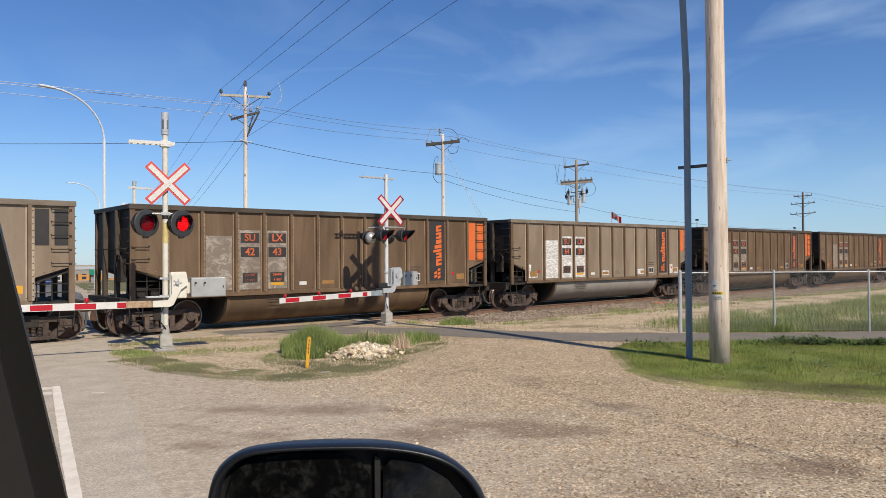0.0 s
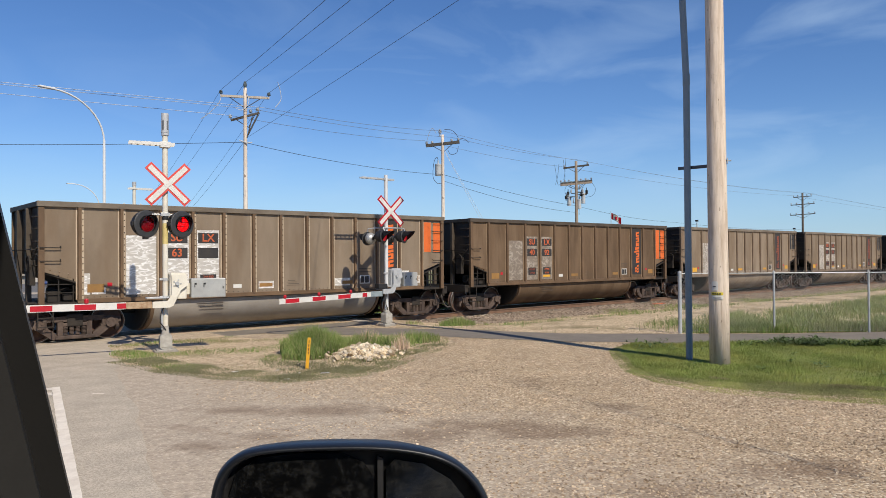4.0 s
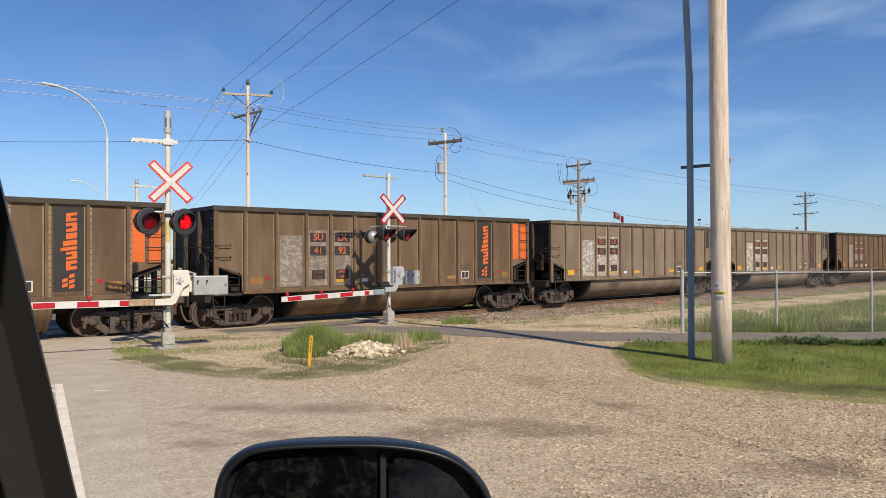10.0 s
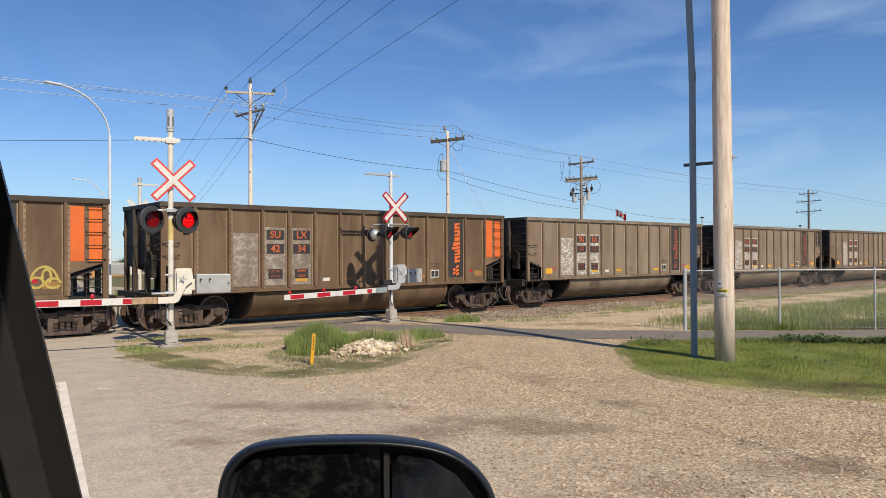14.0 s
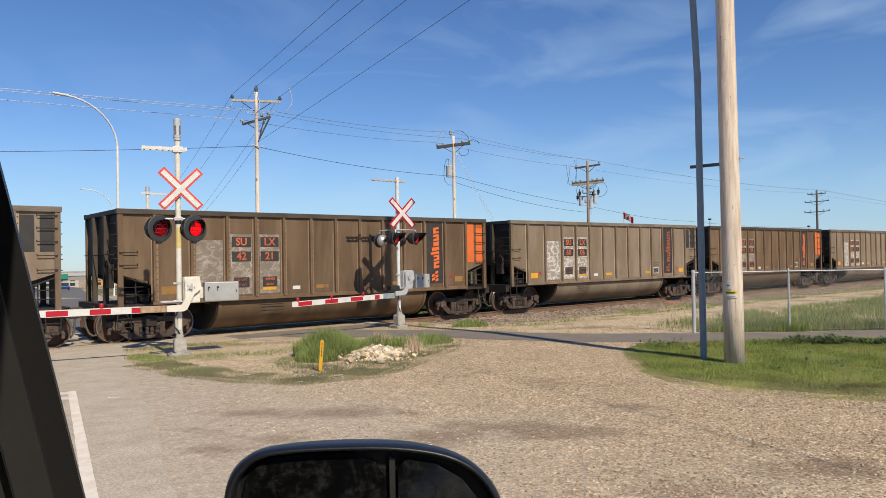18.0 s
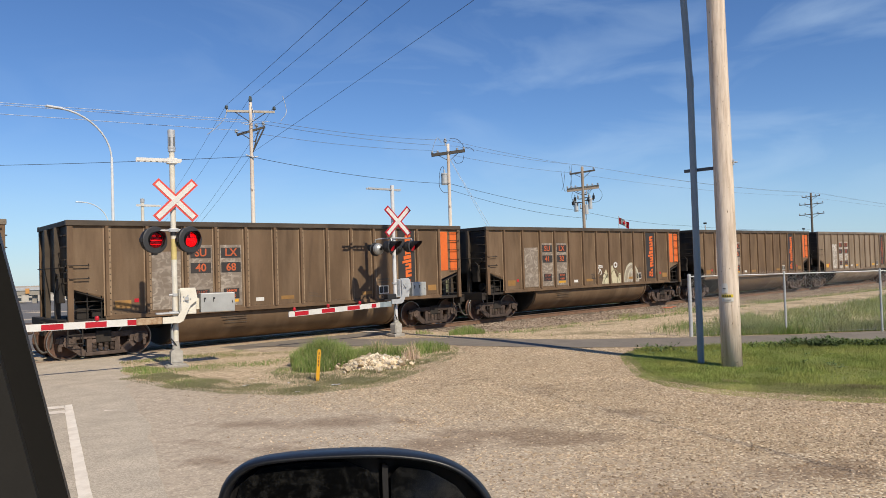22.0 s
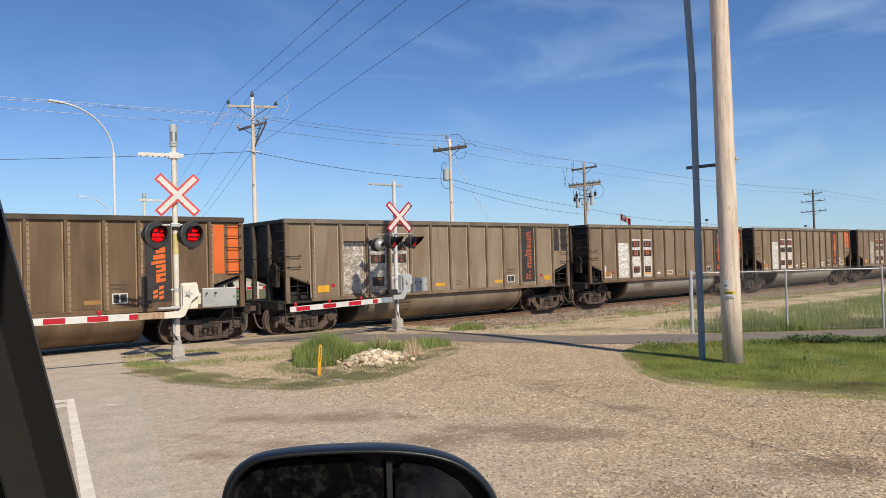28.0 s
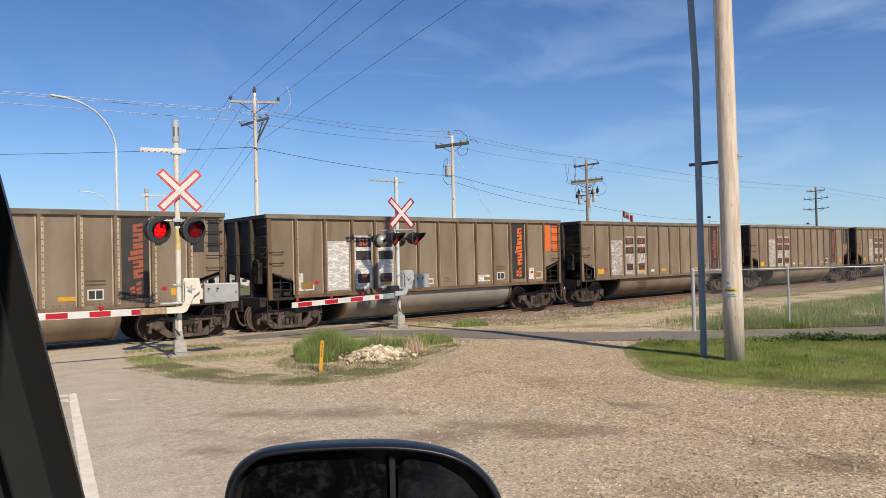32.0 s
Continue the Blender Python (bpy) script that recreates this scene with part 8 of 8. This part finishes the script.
blades("track_edge_grass", scatter([(13.2, 18.3), (14.6, 16.2), (15.4, 14.0), (19, 14.5), (34, 18.0), (34, 18.5), (17.0, 18.4), (14.6, 19.3)], 2900, 26, patchy(0.9, 0.25, 0.3, 8.0), 0.04, 0.16, 0.010), WEED, "clumps of grass between path and ballast", 36, 0.6)
blades("island_grass", scatter(isle, 5000, 25, patchy(0.55, 0.0, 0.4, 2.0), 0.02, 0.07, 0.010), WEED, "sparse short grass on the dry island", 35, 0.6)
front = [(4.55, 15.6), (4.75, 13.4), (5.2, 12.0), (5.95, 10.8), (7.41, 10.5), (8.8, 11.2), (10.3, 12.1), (11.8, 13.0), (10.9, 13.3), (9.6, 12.7), (8.5, 12.1), (7.4, 11.6), (6.5, 11.9), (6.0, 12.8), (5.7, 14), (5.6, 15.6)]
blades("island_edge_grass", scatter(front, 42000, 29, lambda x, y: (0.12 + 0.88 * patchy(1.3, -0.3, 0.6, 4.0)(x, y)) * (1.0 if inside(isle, x, y) else 0.35) * (1.0 if x < 8.8 else 0.45), 0.012, 0.050, 0.006), OLIVE, "short olive grass round the edge of the island", 39, 0.8)
blades("island_dry_grass", scatter(isle, 7000, 27, lambda x, y: patchy(0.7, -0.1, 0.5, 3.0)(x, y) * min(1.0, max(0.05, math.hypot((x - 6.9) / 1.6, (y - 14.2) / 1.2) - 0.6)), 0.02, 0.06, 0.008), DRYG, "thin dry grass on the island", 37, 0.8)


def tuft(cx, cy, rx, ry, count, hmin, hmax, seed):
    r = random.Random(seed)
    out = []
    for i in range(count):
        a, d = r.uniform(0, 6.28), r.random() ** 0.6
        out.append((cx + rx * d * math.cos(a), cy + ry * d * math.sin(a), r.uniform(hmin, hmax) * (1.15 - 0.6 * d), 0.009 * r.uniform(0.6, 1.3)))
    return out


blades("tall_grass_clump", tuft(8.35, 13.95, 0.72, 0.66, 11000, 0.26, 0.66, 41), WEED, "tall green grass clump beside the stone heap", 51, 0.55)
blades("tall_grass_clump", tuft(7.75, 13.35, 0.42, 0.5, 1800, 0.14, 0.40, 42), WEED, "green grass clump beside the marker post", 52, 0.6)
blades("short_island_grass", scatter([(6.5, 12.0), (7.3, 11.5), (8.3, 11.9), (9.4, 12.5), (8.7, 12.75), (8.2, 12.9), (8.0, 13.5), (7.4, 14.2), (6.9, 13.6), (6.6, 12.8)], 5200, 71, lambda x, y: 0.25 + 0.75 * patchy(1.6, -0.25, 0.5, 21.0)(x, y), 0.015, 0.065, 0.006), OLIVE, "short olive-green grass round the marker post", 72, 0.7)
blades("tall_grass_clump", tuft(10.1, 14.5, 0.75, 0.45, 1300, 0.12, 0.38, 43), WEED, "grass clump behind the stone heap", 53, 0.6)
blades("dry_grass_clump", tuft(10.05, 13.05, 0.22, 0.20, 190, 0.18, 0.50, 44), STRAW, "tall dry straw-coloured grass by the stones", 54, 0.5)
blades("dry_grass_clump", tuft(10.2, 14.5, 0.26, 0.22, 120, 0.20, 0.48, 48), STRAW, "dry straw-coloured grass by the path", 58, 0.5)
blades("tall_grass_clump", tuft(11.1, 14.0, 0.85, 0.5, 1500, 0.12, 0.36, 45), WEED, "low grass beside the footpath", 55, 0.6)
blades("tall_grass_clump", tuft(15.6, 17.3, 0.7, 0.4, 1700, 0.12, 0.36, 46), WEED, "green grass clump between path and track", 56, 0.6)
blades("tall_grass_clump", tuft(5.45, 16.8, 0.4, 1.0, 900, 0.04, 0.13, 47), WEED, "low grass at the road edge beside the signal", 57, 0.6)
far_spots = []
rr_ = random.Random(61)
for i in range(26000):
    x, y = rr_.uniform(8, 60), 25.5 + 16 * rr_.random() ** 1.5
    if x > 7.2 + 0.24 * (y - 25) + 0.8:
        far_spots.append((x, y, rr_.uniform(0.15, 0.45), 0.035))
blades("meadow_grass", far_spots, WEED, "rough green grass beyond the track", 62, 0.6)


def tree(x, y, h, spread_, seed, label):
    g = ground_z(x, y)
    r = random.Random(seed)
    t = thing("tree", pose(x, y, g), label, "tree", "distant trees")
    bm = rod(B(), (0, 0, 0), (0.1, 0, h * 0.55), h * 0.028, h * 0.012, seg=9)
    tips = []
    for i in range(9):
        a, z0 = r.uniform(0, 6.28), h * r.uniform(0.25, 0.55)
        e = (math.cos(a) * spread_ * r.uniform(0.4, 0.8), math.sin(a) * spread_ * r.uniform(0.4, 0.8), z0 + h * r.uniform(0.15, 0.38))
        rod(bm, (0.1 * z0 / h, 0, z0), e, h * 0.010, h * 0.003, seg=6)
        tips.append(e)
    part("trunk", bm, BARK, t)
    n = 2600
    rs = np.random.RandomState(seed)
    tips.append((0, 0, h * 0.85))
    c = np.array(tips)[rs.randint(0, len(tips), n)] + rs.normal(0, 1, (n, 3)) * np.array([spread_ * 0.25, spread_ * 0.25, h * 0.085])
    d1, d2 = rs.normal(0, 1, (n, 3)), rs.normal(0, 1, (n, 3))
    d1 /= np.linalg.norm(d1, axis=1)[:, None]
    d2 /= np.linalg.norm(d2, axis=1)[:, None]
    s = rs.uniform(0.10, 0.28, (n, 1)) * h / 8
    v = np.stack([c - d1 * s, c + d2 * s * 0.7, c + d1 * s, c - d2 * s * 0.7], 1).reshape(-1, 3)
    part("crown", raw_mesh("crown", v, np.arange(n * 4).reshape(n, 4), LEAVES), None, t)
    return t


tree(15.6, 46.0, 3.4, 0.8, 71, "small green tree beside the far road")
for i, (x, y, h) in enumerate(((74, 240, 6), (98, 260, 7), (14, 265, 5), (120, 250, 7))):
    tree(x, y, h, h * 0.36, 80 + i, "green broadleaf tree in the distance")


# ---------------------------------------------------------------- distance beyond the crossing
def building(x, y, w, d, h, material, rz, label, stories=2):
    g = ground_z(x, y)
    b = thing("building", pose(x, y, g, 0, 0, rz), label, "building", "distant buildings")
    part("wall", box(B(), -w / 2, w / 2, -d / 2, d / 2, -1, h), material, b)
    part("roof", box(B(), -w / 2 - 0.3, w / 2 + 0.3, -d / 2 - 0.3, d / 2 + 0.3, h, h + 0.5), GALV, b)
    n = max(int(w / 4), 2)
    for s in range(stories):
        for i in range(n):
            xx = -w / 2 + w * (i + 0.5) / n
            z = h * (s + 0.35) / stories
            part("window", box(B(), xx - 0.9, xx + 0.9, -d / 2 - 0.05, -d / 2 + 0.1, z, z + h * 0.3 / stories + 0.6), DARKGLASS, b)


building(62, 330, 34, 18, 3.6, BUILDW, -12, "pale commercial building far beyond the crossing")
building(98, 345, 18, 18, 3.8, BUILDO, -12, "orange shop building far beyond the crossing")
building(20, 350, 40, 18, 3.2, BUILDW, -10, "long pale warehouse far beyond the crossing")
building(128, 300, 30, 18, 3.6, BUILDW, -15, "pale shop building far beyond the crossing")
ov = thing("overpass", pose(50.5, 214, ground_z(50, 214), 0, 0, -13), "concrete road overpass with green signs in the distance", "bridge")
part("deck", box(B(), -60, 60, -5, 5, 2.2, 3.4), CONC, ov)
part("parapet", box(B(), -60, 60, -5.2, -4.9, 3.4, 4.2), GALV, ov)
for x in (-22, -8, 8, 22):
    part("pier", box(B(), x - 0.5, x + 0.5, -4, 4, -2, 2.2), CONC, ov)
for x, w, mt in ((-2.5, 2.4, SIGNGREEN), (-9.5, 0.9, BUILDO)):
    part("sign_panel", box(B(), x - w / 2, x + w / 2, -5.5, -5.35, 2.6, 3.9), mt, ov, "road sign panel")
sg = thing("road_sign", pose(23.3, 84, ground_z(23.3, 84)), "green road sign beside the far highway", "sign")
part("post", rod(B(), (0, 0, 0), (0, 0, 2.2), 0.06, seg=8), GALV, sg)
part("sign_panel", box(B(), -0.5, 0.5, -0.05, 0.02, 1.55, 2.15), SIGNGREEN, sg)
cb = thing("relay_cabinet", pose(11.6, 27.6, ground_z(11.6, 27.6), 0, 0, 0), "pale green equipment cabinet beside the track", "cabinet")
part("cabinet_body", box(B(), -0.9, 0.9, -0.5, 0.5, 0, 1.25, 0.03), surf("cabinet_green", (0.16, 0.24, 0.16)), cb)
part("cabinet_lid", box(B(), -0.95, 0.95, -0.55, 0.55, 1.25, 1.33, 0.02), surf("cabinet_green", (0.16, 0.24, 0.16)), cb)
lb = thing("grit_bin", pose(17.2, 27.2, ground_z(17.2, 27.2)), "lime green plastic bin beyond the track", "bin")
part("bin_body", box(B(), -0.8, 0.8, -0.45, 0.45, 0, 1.1, 0.06), LIME, lb)


def far_car(x, y, material, rz, label):
    c = thing("car", pose(x, y, ground_z(x, y) + 0.03, 0, 0, rz), label, "car", "cars on the far highway")
    part("body", box(B(), -0.88, 0.88, -2.2, 2.2, 0.3, 0.85, 0.12), material, c)
    bm = B()
    prism(bm, [(-1.5, 0.85), (-0.9, 1.42), (0.7, 1.42), (1.3, 0.85)], -0.75, 0.75, "x")
    part("cabin", bm, DARKGLASS, c)
    part("roof", box(B(), -0.70, 0.70, -0.85, 0.65, 1.40, 1.46, 0.02), material, c)
    for x_ in (-0.8, 0.8):
        for y_ in (-1.35, 1.35):
            part("wheel", rod(B(), (x_ - 0.1, y_, 0.32), (x_ + 0.1, y_, 0.32), 0.32, seg=14), RUBBER, c)
    return c


FAR_CARS = [(far_car(10, 62, CARBLUE, -13, "small blue car on the far highway"), 160.0, 2.0), (far_car(9, 78, CARWHITE, -13, "white car on the far highway"), 185.0, 0.5), (far_car(9, 95, CARDARK, -13, "dark car on the far highway"), 205.0, -3.0)]


# ---------------------------------------------------------------- the truck that the view is taken from
def own_truck():
    t = thing("pickup_truck", pose(0, 0, ground_z(0, 0) + 0.015, 0, 0, -13), "dark pickup truck with its side window open", "truck")
    # A pillar with its seal and trim ridge
    def pillar(name, a, b, wide, deep, material, label=""):
        a, b = Vector(a), Vector(b)
        bm = B()
        rings = []
        for k in range(7):
            f = k / 6
            p = b.lerp(a, f) + Vector((0.0045 * 4 * f * (1 - f), 0, 0))
            rings.append([bm.verts.new(p + Vector(d)) for d in ((0, 0, 0), (-wide, 0.03, 0), (-wide, 0.03 + deep, 0), (0, deep, 0))])
        bm.faces.new(rings[0])
        bm.faces.new(rings[-1])
        for u, w in zip(rings, rings[1:]):
            for i in range(4):
                bm.faces.new((u[i], u[(i + 1) % 4], w[(i + 1) % 4], w[i]))
        long_ = [e for e in bm.edges if abs(e.verts[0].co.z - e.verts[1].co.z) > 0.05]
        bmesh.ops.bevel(bm, geom=long_, offset=0.012, segments=4, affect="EDGES")
        return part(name, bm, material, t, label, smooth=False)
    pillar("a_pillar", (-0.111, 0.53, 2.36), (0.057, 0.68, 1.52), 0.10, 0.07, TRIM, "dark grey window pillar")
    pillar("door_seal", (-0.093, 0.542, 2.36), (0.077, 0.692, 1.52), 0.05, 0.03, SEAL, "black rubber seal")
    pillar("pillar_trim", (-0.153, 0.51, 2.36), (0.015, 0.66, 1.52), 0.34, 0.05, TRIM)
    pillar("pillar_ridge", (-0.135, 0.522, 2.36), (0.033, 0.672, 1.52), 0.012, 0.012, SEAL, "raised black bead")
    pillar("pillar_ridge", (-0.178, 0.505, 2.36), (-0.010, 0.655, 1.52), 0.020, 0.012, surf("worn_trim_bead", (0.125, 0.120, 0.112), None, 2, 0.6, 0, 0, 300, 0.02), "raised grey bead")
    def shell(name, prof, x0, x1, material, label="", bevel=0.03):
        """A body panel: a side profile (y, z) drawn across the truck, with rounded edges."""
        bm = prism(B(), prof, x0, x1, "x")
        bmesh.ops.bevel(bm, geom=bm.edges[:], offset=bevel, segments=3, affect="EDGES")
        return part(name, bm, material, t, label)
    # unseen cab shell, added so the mirror glass reflects something dark
    shell("roof", [(-1.34, 2.30), (-1.30, 2.40), (-0.6, 2.46), (0.30, 2.44), (0.58, 2.36), (0.56, 2.33), (-0.6, 2.36)], -1.53, 0.0, TRUCKPAINT, "dark blue roof", 0.01)
    part("headliner", box(B(), -1.48, -0.06, -1.25, 0.5, 2.325, 2.345), TRIM, t)
    shell("rear_wall", [(-1.38, 0.9), (-1.28, 0.9), (-1.24, 2.34), (-1.32, 2.34)], -1.55, 0.06, TRIM, "", 0.02)
    part("rear_window", box(B(), -1.35, -0.15, -1.395, -1.37, 1.55, 2.2, 0.01), DARKGLASS, t, "dark tinted rear window")
    part("b_pillar", box(B(), 0.0, 0.08, -0.75, -0.55, 1.3, 2.36, 0.02), TRIM, t)
    shell("far_side", [(-1.36, 0.5), (1.05, 0.5), (1.05, 1.30), (0.70, 1.46), (-1.36, 1.50)], -1.62, -1.55, TRUCKPAINT, "", 0.02)
    # opaque pane added to keep bright ground out of the mirror
    part("far_window", box(B(), -1.60, -1.57, -1.28, 0.6, 1.5, 2.32), DARKGLASS, t, "dark tinted window")
    part("far_pillar", box(B(), -1.6, -1.52, -0.75, -0.45, 1.4, 2.34, 0.02), TRIM, t)
    shell("seat", [(-0.95, 0.95), (-0.35, 0.95), (-0.30, 1.12), (-0.72, 1.18), (-0.80, 1.90), (-0.95, 1.95)], -1.3, -0.15, TRIM, "", 0.04)
    part("floor", box(B(), -1.55, 0.05, -1.3, 1.0, 0.45, 0.55), TRIM, t)
    shell("dashboard", [(0.38, 1.0), (0.74, 1.0), (0.74, 1.40), (0.50, 1.45), (0.38, 1.34)], -1.5, -0.15, TRIM, "", 0.04)
    wheel_ = part("steering_wheel", lathe(B(), [(0.165, -0.014), (0.195, -0.014), (0.195, 0.014), (0.165, 0.014), (0.165, -0.014)], 28, "y", False), TRIM, t)
    wheel_.matrix_basis = pose(-1.15, 0.22, 1.42, 25, 0, 0)
    shell("door", [(-0.75, 0.5), (0.72, 0.5), (0.72, 1.34), (0.40, 1.47), (-0.75, 1.48)], 0.03, 0.10, TRUCKPAINT, "", 0.02)
    part("door_handle", box(B(), 0.10, 0.125, -0.62, -0.42, 1.26, 1.30, 0.008), PLASTIC, t)
    shell("bonnet", [(0.74, 1.10), (2.30, 1.0), (2.34, 1.10), (2.10, 1.22), (0.80, 1.33), (0.74, 1.30)], -1.50, -0.02, TRUCKPAINT, "", 0.025)
    for x in (-1.60, -0.10):
        # wings with an arch cut over each front wheel
        arch = [(1.55 + 0.47 * math.cos(radians(a)), 0.42 + 0.47 * math.sin(radians(a))) for a in range(170, 9, -20)]
        shell("front_wing", [(0.76, 0.5)] + arch + [(2.28, 0.5), (2.34, 0.95), (2.20, 1.12), (0.76, 1.20)], x, x + 0.17, TRUCKPAINT, "", 0.012)
        part("headlight", box(B(), x + 0.0, x + 0.17, 2.30, 2.36, 0.92, 1.06, 0.015), surf("headlight_lens", (0.60, 0.62, 0.64), (0.5, 0.52, 0.54), 4, 0.15), t, "clear headlight")
        arch = [(-2.4 + 0.47 * math.cos(radians(a)), 0.42 + 0.47 * math.sin(radians(a))) for a in range(170, 9, -20)]
        shell("bed_side", [(-3.45, 0.55)] + arch + [(-1.42, 0.5), (-1.42, 1.34), (-3.45, 1.34)], x, x + 0.14, TRUCKPAINT, "", 0.012)
        part("tail_light", box(B(), x + 0.01, x + 0.13, -3.49, -3.44, 0.95, 1.25, 0.01), RED, t, "red tail light")
    part("grille", box(B(), -1.38, -0.14, 2.30, 2.36, 0.72, 1.04, 0.02), SIGBLACK, t, "black grille")
    part("front_bumper", box(B(), -1.60, 0.08, 2.28, 2.44, 0.45, 0.66, 0.05), PLASTIC, t)
    part("rear_bumper", box(B(), -1.58, 0.06, -3.62, -3.46, 0.48, 0.64, 0.04), GALV, t)
    part("tailgate", box(B(), -1.44, -0.12, -3.47, -3.40, 0.72, 1.32, 0.015), TRUCKPAINT, t)
    part("bed_floor", box(B(), -1.46, -0.10, -3.42, -1.42, 0.72, 0.78, 0.01), TRIM, t)
    for x in (-1.48, -0.12):
        for y in (-2.4, 1.55):
            w = part("wheel", lathe(B(), [(0.20, -0.12), (0.36, -0.13), (0.40, -0.10), (0.40, 0.10), (0.36, 0.13), (0.20, 0.12)], 24, "x"), RUBBER, t)
            w.location = (x, y, 0.40)
            part("rim", lathe(B(), [(0.0005, -0.05), (0.06, -0.06), (0.17, -0.03), (0.21, -0.11), (0.225, -0.12), (0.225, 0.12), (0.21, 0.11), (0.17, 0.03), (0.06, 0.06), (0.0005, 0.05)], 20, "x"), ALU, w, "silver wheel rim")
    # door mirror
    mir = new("door_mirror")
    mir.parent = t
    mir.matrix_basis = pose(0, 0, 0, 0, 0, 13) @ pose(0.4985, 0.7445, MIRROR_Z + 0.008, 0, 0, -35)
    out = [(-0.150, -0.125), (-0.165, -0.05), (-0.168, 0.04), (-0.166, 0.062), (-0.158, 0.085), (-0.141, 0.102), (-0.118, 0.110), (-0.073, 0.113), (-0.017, 0.113), (0.038, 0.111), (0.087, 0.104), (0.121, 0.093), (0.147, 0.076), (0.166, 0.052), (0.176, 0.025), (0.182, -0.03), (0.178, -0.09), (0.16, -0.13), (0.11, -0.145), (0.0, -0.15), (-0.11, -0.148)]

    # rounded by cutting the corners twice
    for _ in range(2):
        out = [(a[0] * f + b[0] * (1 - f), a[1] * f + b[1] * (1 - f)) for a, b in zip(out, out[1:] + out[:1]) for f in (0.75, 0.25)]

    def loop(bm, k, y, dz=0.0):
        return [bm.verts.new((u * k * 0.992, y, v * k + dz)) for u, v in out]

    bm = B()
    rings = [loop(bm, 0.925, 0.010), loop(bm, 0.945, -0.002), loop(bm, 0.97, -0.006), loop(bm, 0.99, -0.001), loop(bm, 1.0, 0.010), loop(bm, 0.985, 0.030), loop(bm, 0.87, 0.09), loop(bm, 0.66, 0.135), loop(bm, 0.3, 0.15)]
    for a, b in zip(rings, rings[1:]):
        for i in range(len(out)):
            j = (i + 1) % len(out)
            bm.faces.new((a[i], a[j], b[j], b[i]))
    bm.faces.new(rings[-1])
    part("housing", bm, PLASTIC, mir, "black plastic mirror housing", smooth=True)
    bm = B()
    back = loop(bm, 0.94, 0.018)
    bm.faces.new(back)
    bmesh.ops.solidify(bm, geom=bm.faces[:], thickness=0.003)
    part("glass_bed", bm, SIGBLACK, mir)

    def glass(name, pts, y, label):
        part(name, prism(B(), pts, y, y + 0.004), MIRROR, mir, label)

    glass("main_glass", [(-0.140, -0.13), (-0.148, -0.02), (-0.147, 0.045), (-0.137, 0.080), (-0.112, 0.098), (-0.06, 0.102), (-0.010, 0.100), (0.016, 0.088), (0.028, 0.070), (0.030, 0.0), (0.030, -0.13)], 0.010, "dusty mirror glass")
    glass("wide_angle_glass", [(0.043, -0.13), (0.043, 0.080), (0.054, 0.091), (0.090, 0.084), (0.122, 0.064), (0.144, 0.036), (0.156, -0.01), (0.158, -0.07), (0.150, -0.12)], 0.008, "small wide-angle mirror glass")
    part("glass_divider", prism(B(), [(0.033, -0.135), (0.040, -0.135), (0.040, 0.092), (0.033, 0.095)], 0.010, 0.016), SIGBLACK, mir)
    arm = part("mirror_arm", box(B(), -0.38, -0.02, 0.05, 0.11, -0.15, -0.08, 0.02), PLASTIC, mir)
    return t


MIRROR_Z = 1.705 - ground_z(0, 0) - 0.015
own_truck()


# ---------------------------------------------------------------- what moves
def motions():
    for k, car in CARS.items():
        walk(car, [(t, car_pose(k, t)) for t in (0, 3, 6, 9, 12, 15, 18, 21, 24, 27, 30, 32)])
    # added slats block the two lamps by turns, about once a second, as flashing
    beat = 1.0055
    for slat, road_side in FLASH_SLATS:
        at = slat.matrix_basis.translation.copy()
        shut, wide = pose(*at, 1), pose(*at, 88)
        now = wide if not road_side else shut
        rows = [(0, now)]
        for k in range(32):
            lit, dark = (0.40 + k * beat, 0.83 + k * beat) if road_side else (0.86 + k * beat, 0.42 + k * beat)
            for t, m in sorted([(lit - 0.07, shut), (lit + 0.03, wide), (dark, wide), (dark + 0.12, shut)], key=lambda q: q[0]):
                if rows[-1][0] + 0.03 < t < 31.95:
                    rows.append((t, m))
        rows.append((32, rows[-1][1]))
        walk(slat, rows)
    for car, y0, v in FAR_CARS:
        rows = []
        for t in (0, 16, 32):
            y = y0 + v * (t - 18)
            x = 4.6 + RDX * (y - 24.5)
            rows.append((t, pose(x, y, ground_z(x, y) + 0.05, 0, 0, -13)))
        walk(car, rows)


motions()
